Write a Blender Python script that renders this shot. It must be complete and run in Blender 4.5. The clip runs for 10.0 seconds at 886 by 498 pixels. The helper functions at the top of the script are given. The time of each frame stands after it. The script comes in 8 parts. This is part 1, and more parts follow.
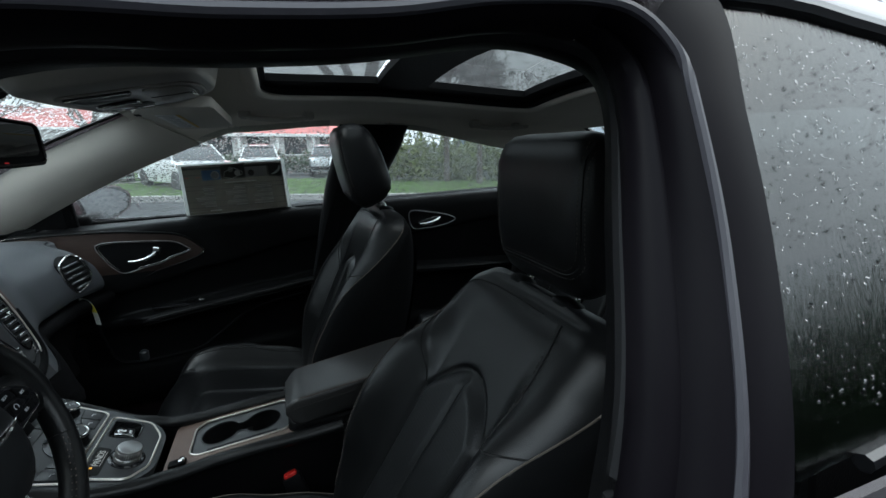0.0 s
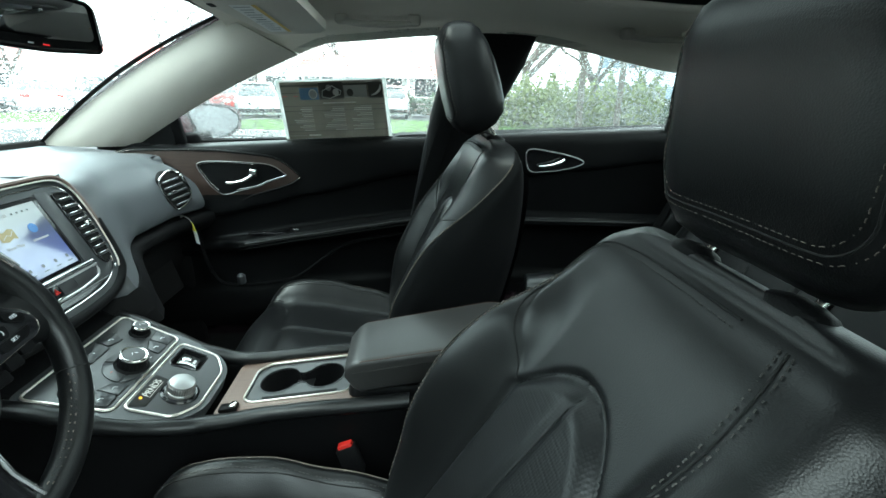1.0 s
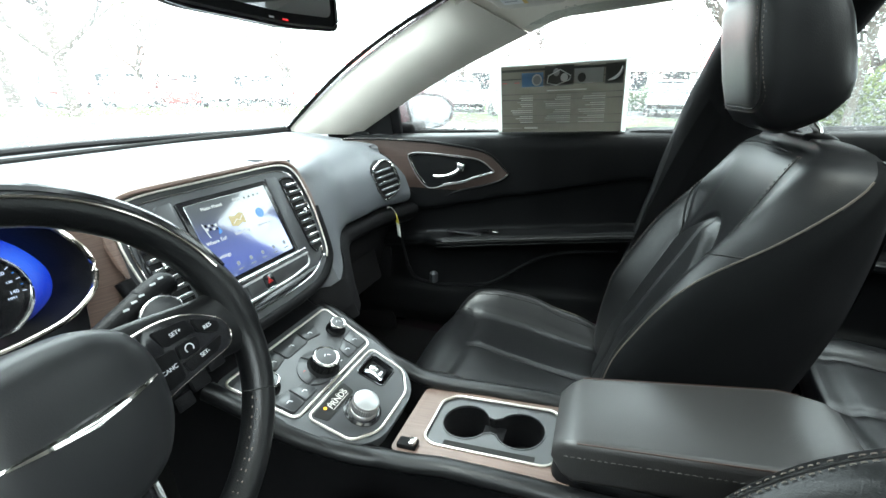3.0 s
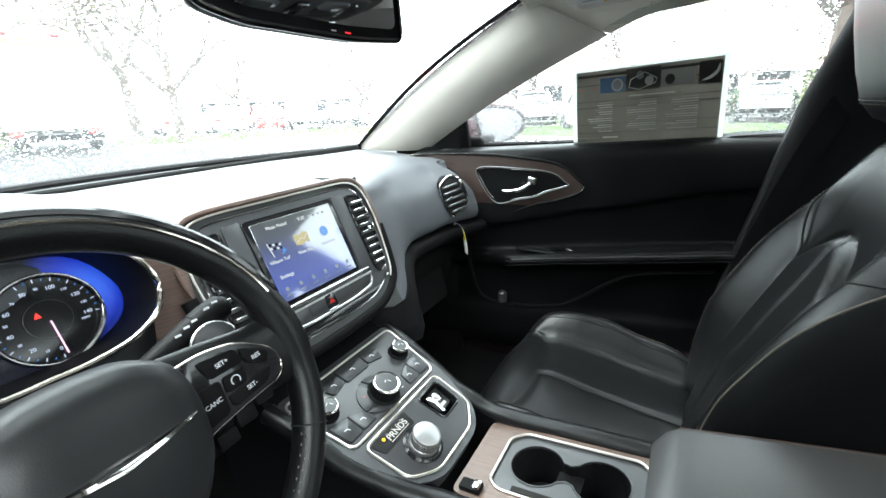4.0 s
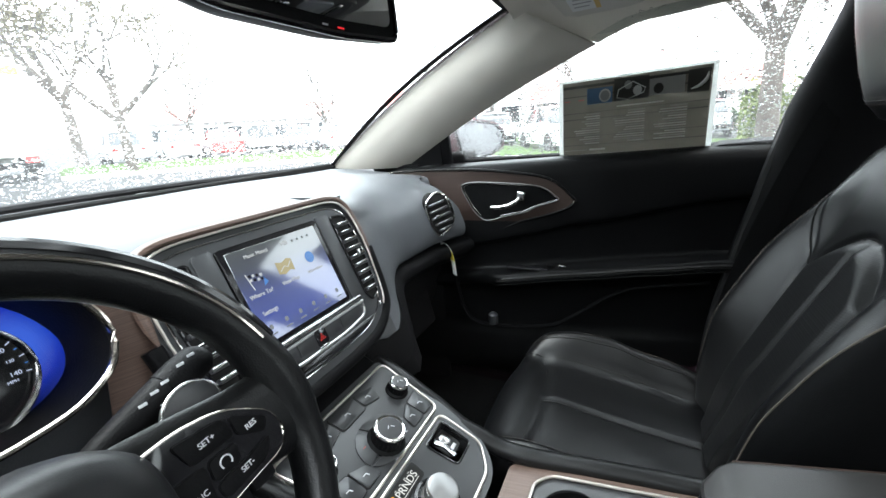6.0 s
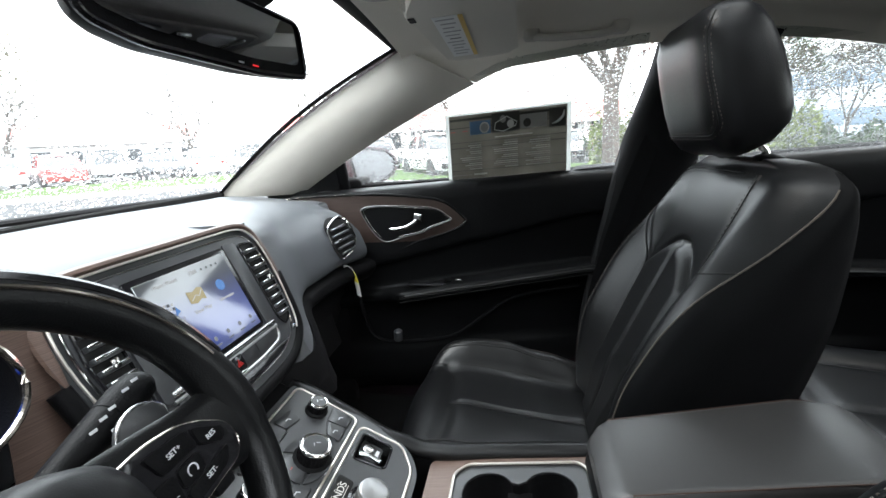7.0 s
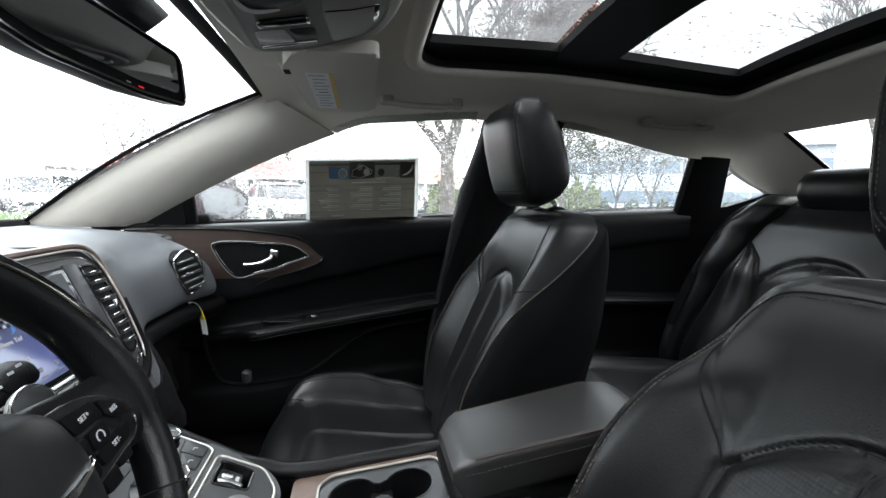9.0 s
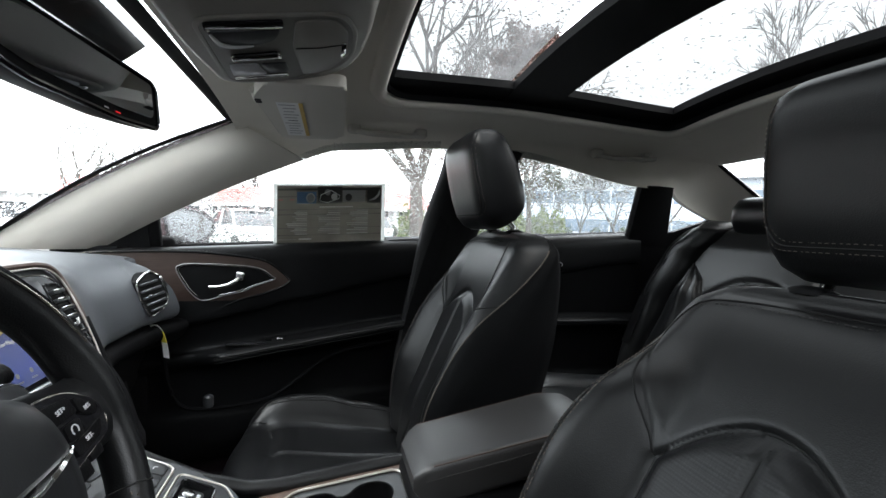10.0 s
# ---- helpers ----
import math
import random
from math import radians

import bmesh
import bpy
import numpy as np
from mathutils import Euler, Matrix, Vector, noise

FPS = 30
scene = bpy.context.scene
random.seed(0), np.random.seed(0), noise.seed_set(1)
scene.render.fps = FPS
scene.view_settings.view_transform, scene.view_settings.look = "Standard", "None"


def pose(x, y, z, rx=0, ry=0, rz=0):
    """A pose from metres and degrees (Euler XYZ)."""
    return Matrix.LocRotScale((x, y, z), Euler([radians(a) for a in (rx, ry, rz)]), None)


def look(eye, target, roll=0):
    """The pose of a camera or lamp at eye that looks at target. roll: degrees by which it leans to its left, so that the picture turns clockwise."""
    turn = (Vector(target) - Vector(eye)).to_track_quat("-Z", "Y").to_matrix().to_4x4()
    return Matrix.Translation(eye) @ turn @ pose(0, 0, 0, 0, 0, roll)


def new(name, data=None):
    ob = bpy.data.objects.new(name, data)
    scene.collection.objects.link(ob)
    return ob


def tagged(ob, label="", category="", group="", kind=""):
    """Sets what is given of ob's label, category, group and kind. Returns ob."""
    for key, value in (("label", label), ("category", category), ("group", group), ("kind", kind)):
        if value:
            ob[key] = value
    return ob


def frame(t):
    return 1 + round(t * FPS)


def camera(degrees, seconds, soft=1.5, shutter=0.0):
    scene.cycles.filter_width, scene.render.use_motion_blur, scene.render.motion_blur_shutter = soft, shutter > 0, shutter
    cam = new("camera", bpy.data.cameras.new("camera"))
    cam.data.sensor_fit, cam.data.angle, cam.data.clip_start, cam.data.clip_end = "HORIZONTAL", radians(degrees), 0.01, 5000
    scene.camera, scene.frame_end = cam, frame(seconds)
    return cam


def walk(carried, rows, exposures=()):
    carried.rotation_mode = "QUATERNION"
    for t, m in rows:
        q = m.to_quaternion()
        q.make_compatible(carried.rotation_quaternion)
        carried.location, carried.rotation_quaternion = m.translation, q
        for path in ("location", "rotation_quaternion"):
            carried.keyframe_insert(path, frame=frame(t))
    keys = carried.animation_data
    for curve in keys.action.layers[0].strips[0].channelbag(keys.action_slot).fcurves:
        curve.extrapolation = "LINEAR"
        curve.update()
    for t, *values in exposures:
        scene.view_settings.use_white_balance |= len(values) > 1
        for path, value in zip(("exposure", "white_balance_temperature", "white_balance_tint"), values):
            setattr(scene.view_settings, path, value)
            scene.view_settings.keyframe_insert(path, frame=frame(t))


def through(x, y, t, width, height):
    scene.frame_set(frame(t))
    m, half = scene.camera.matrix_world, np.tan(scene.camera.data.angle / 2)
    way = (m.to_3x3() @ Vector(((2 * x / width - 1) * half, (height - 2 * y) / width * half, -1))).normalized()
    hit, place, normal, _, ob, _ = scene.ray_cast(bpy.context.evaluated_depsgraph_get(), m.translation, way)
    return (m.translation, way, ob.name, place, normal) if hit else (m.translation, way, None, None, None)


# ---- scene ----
cam = camera(91.8, 10.0)
PATH = [
    (0, (-0.994, 0.118, 1.209), (0.833, -0.56, 0.758), -0.2),
    (0.5, (-0.865, 0.044, 1.178), (0.983, -0.439, 0.586), 1.5),
    (1, (-0.75, 0.025, 1.13), (1.126, -0.121, 0.452), 1.2),
    (1.5, (-0.663, 0.045, 1.1), (1.194, 0.175, 0.368), 1.5),
    (2, (-0.601, 0.075, 1.093), (1.222, 0.408, 0.342), 2.5),
    (2.5, (-0.564, 0.116, 1.102), (1.216, 0.668, 0.376), 1.5),
    (3, (-0.543, 0.135, 1.103), (1.211, 0.787, 0.396), 0.4),
    (4.5, (-0.455, 0.168, 1.084), (1.146, 1.199, 0.472), -3.0),
    (5, (-0.433, 0.189, 1.076), (1.177, 1.215, 0.478), -2.8),
    (6.5, (-0.479, 0.257, 1.075), (1.354, 0.858, 0.548), -3.5),
    (7, (-0.524, 0.257, 1.083), (1.39, 0.59, 0.607), -2.9),
    (7.5, (-0.561, 0.261, 1.084), (1.394, 0.347, 0.674), -1.3),
    (8, (-0.595, 0.274, 1.073), (1.37, 0.174, 0.716), -0.3),
    (8.5, (-0.621, 0.288, 1.061), (1.34, 0.015, 0.781), 0.4),
    (9, (-0.648, 0.292, 1.052), (1.3, -0.093, 0.817), 1.3),
    (9.5, (-0.678, 0.294, 1.043), (1.259, -0.177, 0.885), 0.9),
    (10, (-0.704, 0.288, 1.04), (1.225, -0.233, 0.937), 1.5),
]
EXPOSURE = [(0.0, 0.55, 5950, 0), (0.5, 1.59, 6000, -14), (1.0, 2.31, 6050, -13), (1.5, 2.7, 6100, -11), (2.0, 2.94, 6150, -8), (2.5, 3.02, 6250, -5), (3.2, 2.94, 6350, -2), (5.0, 2.48, 6400, 4), (6.5, 2.26, 6450, 6), (7.5, 2.18, 6500, 8), (9.0, 2.03, 6500, 8), (10.0, 1.91, 6500, 8)]
walk(cam, [(t, look(eye, target, roll)) for t, eye, target, roll in PATH], EXPOSURE)

# ---- world, sun, exposure ----
world = bpy.data.worlds.new("overcast")
scene.world = world
world.use_nodes = True
wn, wl = world.node_tree.nodes, world.node_tree.links
wn.clear()
sky = wn.new("ShaderNodeTexSky")
sky.sky_type = "NISHITA"
sky.sun_disc = False
sky.sun_elevation, sky.sun_rotation = radians(52), radians(200)
sky.dust_density, sky.air_density = 6.0, 1.0
cloud = wn.new("ShaderNodeMix")
cloud.data_type = "RGBA"
cloud.inputs["Factor"].default_value = 0.82
cloud.inputs["B"].default_value = (9.6, 10.0, 10.6, 1)
wbg = wn.new("ShaderNodeBackground")
wbg.inputs["Strength"].default_value = 0.15
wout = wn.new("ShaderNodeOutputWorld")
wl.new(sky.outputs["Color"], cloud.inputs["A"])
# an overcast sky is about three times as bright overhead as at the horizon
wtc, wsp, wmr, wmu = wn.new("ShaderNodeTexCoord"), wn.new("ShaderNodeSeparateXYZ"), wn.new("ShaderNodeMapRange"), wn.new("ShaderNodeMix")
wmr.inputs["From Min"].default_value, wmr.inputs["From Max"].default_value = 0.0, 1.0
wmr.inputs["To Min"].default_value, wmr.inputs["To Max"].default_value = 0.85, 2.0
wmu.data_type, wmu.blend_type = "RGBA", "MULTIPLY"
wmu.inputs["Factor"].default_value = 1.0
wl.new(wtc.outputs["Generated"], wsp.inputs["Vector"])
wl.new(wsp.outputs["Z"], wmr.inputs["Value"])
wl.new(cloud.outputs["Result"], wmu.inputs["A"])
wl.new(wmr.outputs["Result"], wmu.inputs["B"])
wl.new(wmu.outputs["Result"], wbg.inputs["Color"])
wl.new(wbg.outputs["Background"], wout.inputs["Surface"])
sun = new("sun", bpy.data.lights.new("sun", "SUN"))
sun.data.energy, sun.data.angle, sun.data.color = 0.5, radians(25), (1.0, 0.97, 0.93)
sun.matrix_world = pose(0, 0, 30, 38, 0, 200)


# ---- materials ----
def mat(name, color, rough=0.5, metal=0.0, grain=0.0, size=200.0, stain=0.12, stain_size=6.0, coat=0.0, spec=0.5, aniso=None, vary=0.035):
    """A surface: base colour with stains, a fine grain bump and roughness that varies."""
    m = bpy.data.materials.new(name)
    m.use_nodes = True
    n, l = m.node_tree.nodes, m.node_tree.links
    b = n["Principled BSDF"]
    b.inputs["Metallic"].default_value = metal
    b.inputs["Coat Weight"].default_value = coat
    b.inputs["Specular IOR Level"].default_value = spec
    tc = n.new("ShaderNodeTexCoord")
    big = n.new("ShaderNodeTexNoise")
    big.inputs["Scale"].default_value = stain_size
    big.inputs["Detail"].default_value = 5
    l.new(tc.outputs["Object"], big.inputs["Vector"])
    mix = n.new("ShaderNodeMix")
    mix.data_type = "RGBA"
    mix.inputs["A"].default_value = (*[c * (1 - stain) for c in color], 1)
    mix.inputs["B"].default_value = (*[min(1, c * (1 + stain)) for c in color], 1)
    l.new(big.outputs["Fac"], mix.inputs["Factor"])
    l.new(mix.outputs["Result"], b.inputs["Base Color"])
    rr = n.new("ShaderNodeMapRange")
    rr.inputs["To Min"].default_value = max(0.02, rough - vary)
    rr.inputs["To Max"].default_value = min(1, rough + vary)
    l.new(big.outputs["Fac"], rr.inputs["Value"])
    l.new(rr.outputs["Result"], b.inputs["Roughness"])
    if grain:
        vo = n.new("ShaderNodeTexVoronoi" if size > 250 else "ShaderNodeTexNoise")
        vo.inputs["Scale"].default_value = size
        if aniso:
            mp = n.new("ShaderNodeMapping")
            mp.inputs["Scale"].default_value = aniso
            l.new(tc.outputs["Object"], mp.inputs["Vector"])
            l.new(mp.outputs["Vector"], vo.inputs["Vector"])
        else:
            l.new(tc.outputs["Object"], vo.inputs["Vector"])
        bp = n.new("ShaderNodeBump")
        bp.inputs["Strength"].default_value = grain
        bp.inputs["Distance"].default_value = 0.0005
        l.new(vo.outputs[0], bp.inputs["Height"])
        l.new(bp.outputs["Normal"], b.inputs["Normal"])
    return m


def glass_mat(name, tint=(1, 1, 1), gloss=0.04, rough=0.0, film=0.0, streaks=False):
    """A thin pane: it lets light straight through and mirrors a little, more at a slant; a wet film scatters some."""
    m = bpy.data.materials.new(name)
    m.use_nodes = True
    n, l = m.node_tree.nodes, m.node_tree.links
    n.clear()
    out = n.new("ShaderNodeOutputMaterial")
    tr, gl, mx, lw = n.new("ShaderNodeBsdfTransparent"), n.new("ShaderNodeBsdfGlossy"), n.new("ShaderNodeMixShader"), n.new("ShaderNodeLayerWeight")
    tr.inputs["Color"].default_value = (*tint, 1)
    gl.inputs["Roughness"].default_value = rough
    pw, ml, ad = n.new("ShaderNodeMath"), n.new("ShaderNodeMath"), n.new("ShaderNodeMath")
    pw.operation, ml.operation, ad.operation = "POWER", "MULTIPLY", "ADD"
    pw.inputs[1].default_value, ml.inputs[1].default_value, ad.inputs[1].default_value = 5.0, 0.7, gloss
    lw.inputs["Blend"].default_value = 0.5
    l.new(lw.outputs["Facing"], pw.inputs[0])
    l.new(pw.outputs[0], ml.inputs[0])
    l.new(ml.outputs[0], ad.inputs[0])
    l.new(ad.outputs[0], mx.inputs["Fac"])
    wet, tl = n.new("ShaderNodeMixShader"), n.new("ShaderNodeBsdfTranslucent")
    tl.inputs["Color"].default_value = (0.95, 0.96, 0.97, 1)
    tc, ns, mr = n.new("ShaderNodeTexCoord"), n.new("ShaderNodeTexNoise"), n.new("ShaderNodeMapRange")
    ns.inputs["Scale"].default_value, ns.inputs["Detail"].default_value = 14.0, 6.0
    mr.inputs["From Min"].default_value, mr.inputs["From Max"].default_value = 0.3, 0.75
    mr.inputs["To Min"].default_value, mr.inputs["To Max"].default_value = film * 0.6, film * 1.5
    l.new(tc.outputs["Object"], ns.inputs["Vector"])
    l.new(ns.outputs["Fac"], mr.inputs["Value"])
    l.new(mr.outputs["Result"], wet.inputs["Fac"])
    l.new(tr.outputs["BSDF"], wet.inputs[1])
    l.new(tl.outputs["BSDF"], wet.inputs[2])
    l.new(wet.outputs["Shader"], mx.inputs[1])
    l.new(gl.outputs["BSDF"], mx.inputs[2])
    l.new(mx.outputs["Shader"], out.inputs["Surface"])
    if streaks:
        # rivulets of rain that run down and back
        mp, rn, bp = n.new("ShaderNodeMapping"), n.new("ShaderNodeTexNoise"), n.new("ShaderNodeBump")
        mp.inputs["Scale"].default_value = (120, 260, 70)
        mp.inputs["Rotation"].default_value = (0.5, 0, 0)
        rn.inputs["Scale"].default_value, rn.inputs["Detail"].default_value = 1.0, 5.0
        bp.inputs["Strength"].default_value, bp.inputs["Distance"].default_value = 0.35, 0.0010
        l.new(tc.outputs["Object"], mp.inputs["Vector"])
        l.new(mp.outputs["Vector"], rn.inputs["Vector"])
        l.new(rn.outputs["Fac"], bp.inputs["Height"])
        l.new(bp.outputs["Normal"], gl.inputs["Normal"])
    return m


def wood_mat(name, dark, light, axis_scale, rough=0.4):
    """Open-pored veneer with the grain along one axis."""
    m = mat(name, dark, rough)
    n, l = m.node_tree.nodes, m.node_tree.links
    b = n["Principled BSDF"]
    tc = n.new("ShaderNodeTexCoord")
    mp = n.new("ShaderNodeMapping")
    mp.inputs["Scale"].default_value = axis_scale
    no = n.new("ShaderNodeTexNoise")
    no.inputs["Scale"].default_value = 1.0
    no.inputs["Detail"].default_value = 6
    no.inputs["Roughness"].default_value = 0.65
    ra = n.new("ShaderNodeValToRGB")
    ra.color_ramp.elements[0].position, ra.color_ramp.elements[1].position = 0.3, 0.7
    ra.color_ramp.elements[0].color, ra.color_ramp.elements[1].color = (*dark, 1), (*light, 1)
    l.new(tc.outputs["Object"], mp.inputs["Vector"])
    l.new(mp.outputs["Vector"], no.inputs["Vector"])
    l.new(no.outputs["Fac"], ra.inputs["Fac"])
    l.new(ra.outputs["Color"], b.inputs["Base Color"])
    bp = n.new("ShaderNodeBump")
    bp.inputs["Strength"].default_value, bp.inputs["Distance"].default_value = 0.25, 0.001
    l.new(no.outputs["Fac"], bp.inputs["Height"])
    l.new(bp.outputs["Normal"], b.inputs["Normal"])
    return m


def glow(name, color, strength=1.0):
    m = bpy.data.materials.new(name)
    m.use_nodes = True
    b = m.node_tree.nodes["Principled BSDF"]
    b.inputs["Base Color"].default_value = (0.01, 0.01, 0.01, 1)
    b.inputs["Roughness"].default_value = 0.25
    b.inputs["Emission Color"].default_value = (*color, 1)
    b.inputs["Emission Strength"].default_value = strength
    return m


LEATHER = mat("black_leather", (0.0034, 0.0036, 0.0040), 0.35, grain=0.28, size=620, stain=0.12, stain_size=9, spec=0.37, vary=0.03)
SIDE_VINYL = mat("dull_black_side_vinyl", (0.0045, 0.0047, 0.0052), 0.60, grain=0.25, size=620, stain=0.12, spec=0.07)
ARM_VINYL = mat("dark_grey_armrest_vinyl", (0.019, 0.0185, 0.0185), 0.42, grain=0.25, size=700, stain=0.1, spec=0.75, vary=0.02)
HUB = mat("smooth_wheel_skin", (0.009, 0.0094, 0.0102), 0.42, grain=0.10, size=900, stain=0.15, spec=0.30)
LEATHER_PERF = mat("perforated_leather", (0.0036, 0.0038, 0.0042), 0.41, grain=0.55, size=260, stain=0.15, spec=0.34)
for nd in LEATHER_PERF.node_tree.nodes:
    if nd.type == "TEX_VORONOI":
        nd.inputs["Randomness"].default_value = 0.1
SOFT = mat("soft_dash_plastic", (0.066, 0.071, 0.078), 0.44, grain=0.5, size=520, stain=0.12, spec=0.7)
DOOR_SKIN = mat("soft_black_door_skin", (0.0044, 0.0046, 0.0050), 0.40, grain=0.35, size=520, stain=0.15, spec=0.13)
SEAL = mat("glossy_black_seal", (0.012, 0.012, 0.013), 0.36, grain=0.1, size=200, spec=0.5)
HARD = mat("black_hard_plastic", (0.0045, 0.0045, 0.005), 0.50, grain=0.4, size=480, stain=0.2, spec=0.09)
GLOSS = mat("piano_black_plastic", (0.008, 0.008, 0.009), 0.12, stain=0.1)
GREY_PLASTIC = mat("dark_grey_plastic", (0.038, 0.040, 0.043), 0.36, grain=0.2, size=500, spec=0.7)
BUTTON = mat("button_plastic", (0.024, 0.025, 0.027), 0.34, spec=0.6)
BRUSHED = mat("brushed_silver", (0.42, 0.42, 0.42), 0.38, metal=1.0, stain=0.03)
CHROME = mat("chrome", (0.82, 0.81, 0.79), 0.10, metal=1.0, stain=0.04)
SATIN = mat("satin_silver", (0.70, 0.70, 0.70), 0.26, metal=1.0, stain=0.05)
WARM_CHROME = mat("warm_chrome_trim", (0.74, 0.67, 0.60), 0.16, metal=1.0, stain=0.05)
LINER = mat("grey_headliner_cloth", (0.73, 0.69, 0.62), 0.92, grain=0.5, size=900, stain=0.06, spec=0.2)
VISOR = mat("grey_visor_cloth", (0.66, 0.63, 0.57), 0.9, grain=0.5, size=900, stain=0.05, spec=0.2)
PILLAR = mat("grey_pillar_plastic", (0.46, 0.435, 0.39), 0.68, grain=0.4, size=700, stain=0.05)
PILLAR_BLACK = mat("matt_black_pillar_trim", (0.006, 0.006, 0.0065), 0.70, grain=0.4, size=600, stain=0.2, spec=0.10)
CARPET = mat("black_carpet", (0.006, 0.006, 0.006), 0.95, grain=1.0, size=600, stain=0.3, spec=0.1)
RUBBER = mat("black_rubber", (0.010, 0.010, 0.011), 0.75, grain=0.2, size=200, spec=0.2)
CLOTH_BELT = mat("seat_belt_webbing", (0.006, 0.006, 0.0065), 0.85, grain=0.6, size=700, spec=0.08)
THREAD = mat("tan_thread", (0.11, 0.092, 0.078), 0.8)
THREAD_DARK = mat("grey_thread", (0.045, 0.042, 0.040), 0.8)
PIPING = mat("brown_grey_piping", (0.11, 0.094, 0.080), 0.5, spec=0.3)
PIPING_BROWN = mat("brown_piping", (0.050, 0.030, 0.024), 0.5, spec=0.3)
SEAM = mat("seam_groove", (0.008, 0.008, 0.008), 0.9)
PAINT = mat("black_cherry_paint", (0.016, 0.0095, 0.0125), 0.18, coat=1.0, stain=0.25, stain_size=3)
# the body paint again, its colour darkened to stand for shade in the doorway
SHADED_PAINT = mat("shade_darkened_cherry_paint", (0.0050, 0.0042, 0.0056), 0.42, stain=0.25, stain_size=3, spec=0.05)
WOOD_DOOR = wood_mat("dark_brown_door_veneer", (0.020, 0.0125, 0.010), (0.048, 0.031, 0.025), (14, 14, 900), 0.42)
CHERRY = mat("dull_cherry_shell", (0.045, 0.010, 0.016), 0.40, stain=0.2, stain_size=4, spec=0.3)
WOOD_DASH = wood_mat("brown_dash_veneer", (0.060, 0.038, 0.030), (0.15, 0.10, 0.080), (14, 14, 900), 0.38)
TRIM = mat("brushed_warm_trim", (0.80, 0.75, 0.69), 0.34, metal=1.0, stain=0.05)
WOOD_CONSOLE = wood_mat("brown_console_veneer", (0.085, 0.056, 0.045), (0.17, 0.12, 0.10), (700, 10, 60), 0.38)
GLASS = glass_mat("window_glass", (0.87, 0.885, 0.88), 0.02, 0.0, 0.013)
CLEAR = glass_mat("wet_outer_glass", (0.20, 0.21, 0.21), 0.07, 0.04, 0.0, streaks=True)
TINT = glass_mat("tinted_roof_glass", (0.42, 0.425, 0.42), 0.02, 0.0, 0.03)
MIRROR = mat("mirror_silver", (0.86, 0.88, 0.9), 0.02, metal=1.0, stain=0.0)
PAPER = mat("white_paper", (0.78, 0.78, 0.77), 0.7, stain=0.03)
RED = mat("red_plastic", (0.42, 0.015, 0.012), 0.4)


# ---- shape helpers ----
def spline(pts, n, closed=False):
    """n points along a smooth curve through a few points."""
    p = [Vector(q) for q in pts]
    k = len(p)
    out = []
    spans = k if closed else k - 1
    for i in range(n):
        s = i / n * spans if closed else i / (n - 1) * spans
        a = min(int(s), spans - 1)
        f = s - a
        if closed:
            q = [p[(a + d) % k] for d in (-1, 0, 1, 2)]
        else:
            q = [p[max(0, min(k - 1, a + d))] for d in (-1, 0, 1, 2)]
        out.append(0.5 * (2 * q[1] + (q[2] - q[0]) * f + (2 * q[0] - 5 * q[1] + 4 * q[2] - q[3]) * f * f
                          + (3 * q[1] - q[0] - 3 * q[2] + q[3]) * f ** 3))
    return out


def lerp_table(table, s):
    """A value read off a short table of (place, value), smoothly."""
    if s <= table[0][0]:
        return table[0][1]
    for (a, va), (b, vb) in zip(table, table[1:]):
        if s <= b:
            f = (s - a) / (b - a)
            f = f * f * (3 - 2 * f) * 0.5 + f * 0.5
            return va + (vb - va) * f
    return table[-1][1]


def loft(rows, ring=False, loop=False, caps=False):
    """A skin over rows of points. ring: each row is closed; loop: the last row meets the first; caps: close the ends."""
    bm = bmesh.new()
    vs = [[bm.verts.new(p) for p in r] for r in rows]
    nr, nc = len(vs), len(vs[0])
    for a in range(nr if loop else nr - 1):
        for b in range(nc if ring else nc - 1):
            q = (vs[a][b], vs[a][(b + 1) % nc], vs[(a + 1) % nr][(b + 1) % nc], vs[(a + 1) % nr][b])
            try:
                bm.faces.new(q)
            except ValueError:
                pass
    if caps:
        for r in (vs[0], vs[-1]):
            bm.faces.new(r)
    bmesh.ops.recalc_face_normals(bm, faces=bm.faces)
    return bm


def thick(bm, depth):
    """Gives a sheet a thickness."""
    bm.normal_update()
    faces = bm.faces[:]
    rim = [(e.verts[0], e.verts[1]) if e.link_loops[0].vert == e.verts[0] else (e.verts[1], e.verts[0]) for e in bm.edges if len(e.link_faces) == 1]
    twin = {v: bm.verts.new(v.co - v.normal * depth) for v in bm.verts[:]}
    for f in faces:
        bm.faces.new([twin[v] for v in reversed(f.verts)])
    for a, b in rim:
        bm.faces.new((b, a, twin[a], twin[b]))
    bmesh.ops.recalc_face_normals(bm, faces=bm.faces)
    return bm


def join(*parts):
    """Several bmeshes as one."""
    out = bmesh.new()
    for b in parts:
        me = bpy.data.meshes.new("tmp")
        b.to_mesh(me)
        b.free()
        out.from_mesh(me)
        bpy.data.meshes.remove(me)
    return out


def rbox(c, s, r=0.004, seg=2, m=None):
    """A box with rounded edges: centre, size, radius."""
    bm = bmesh.new()
    bmesh.ops.create_cube(bm, size=1)
    bmesh.ops.scale(bm, vec=s, verts=bm.verts)
    bmesh.ops.bevel(bm, geom=bm.edges[:], offset=min(r, min(s) * 0.49), segments=seg, profile=0.5, affect="EDGES")
    bmesh.ops.translate(bm, vec=c, verts=bm.verts)
    if m is not None:
        bmesh.ops.transform(bm, matrix=m, verts=bm.verts)
    return bm


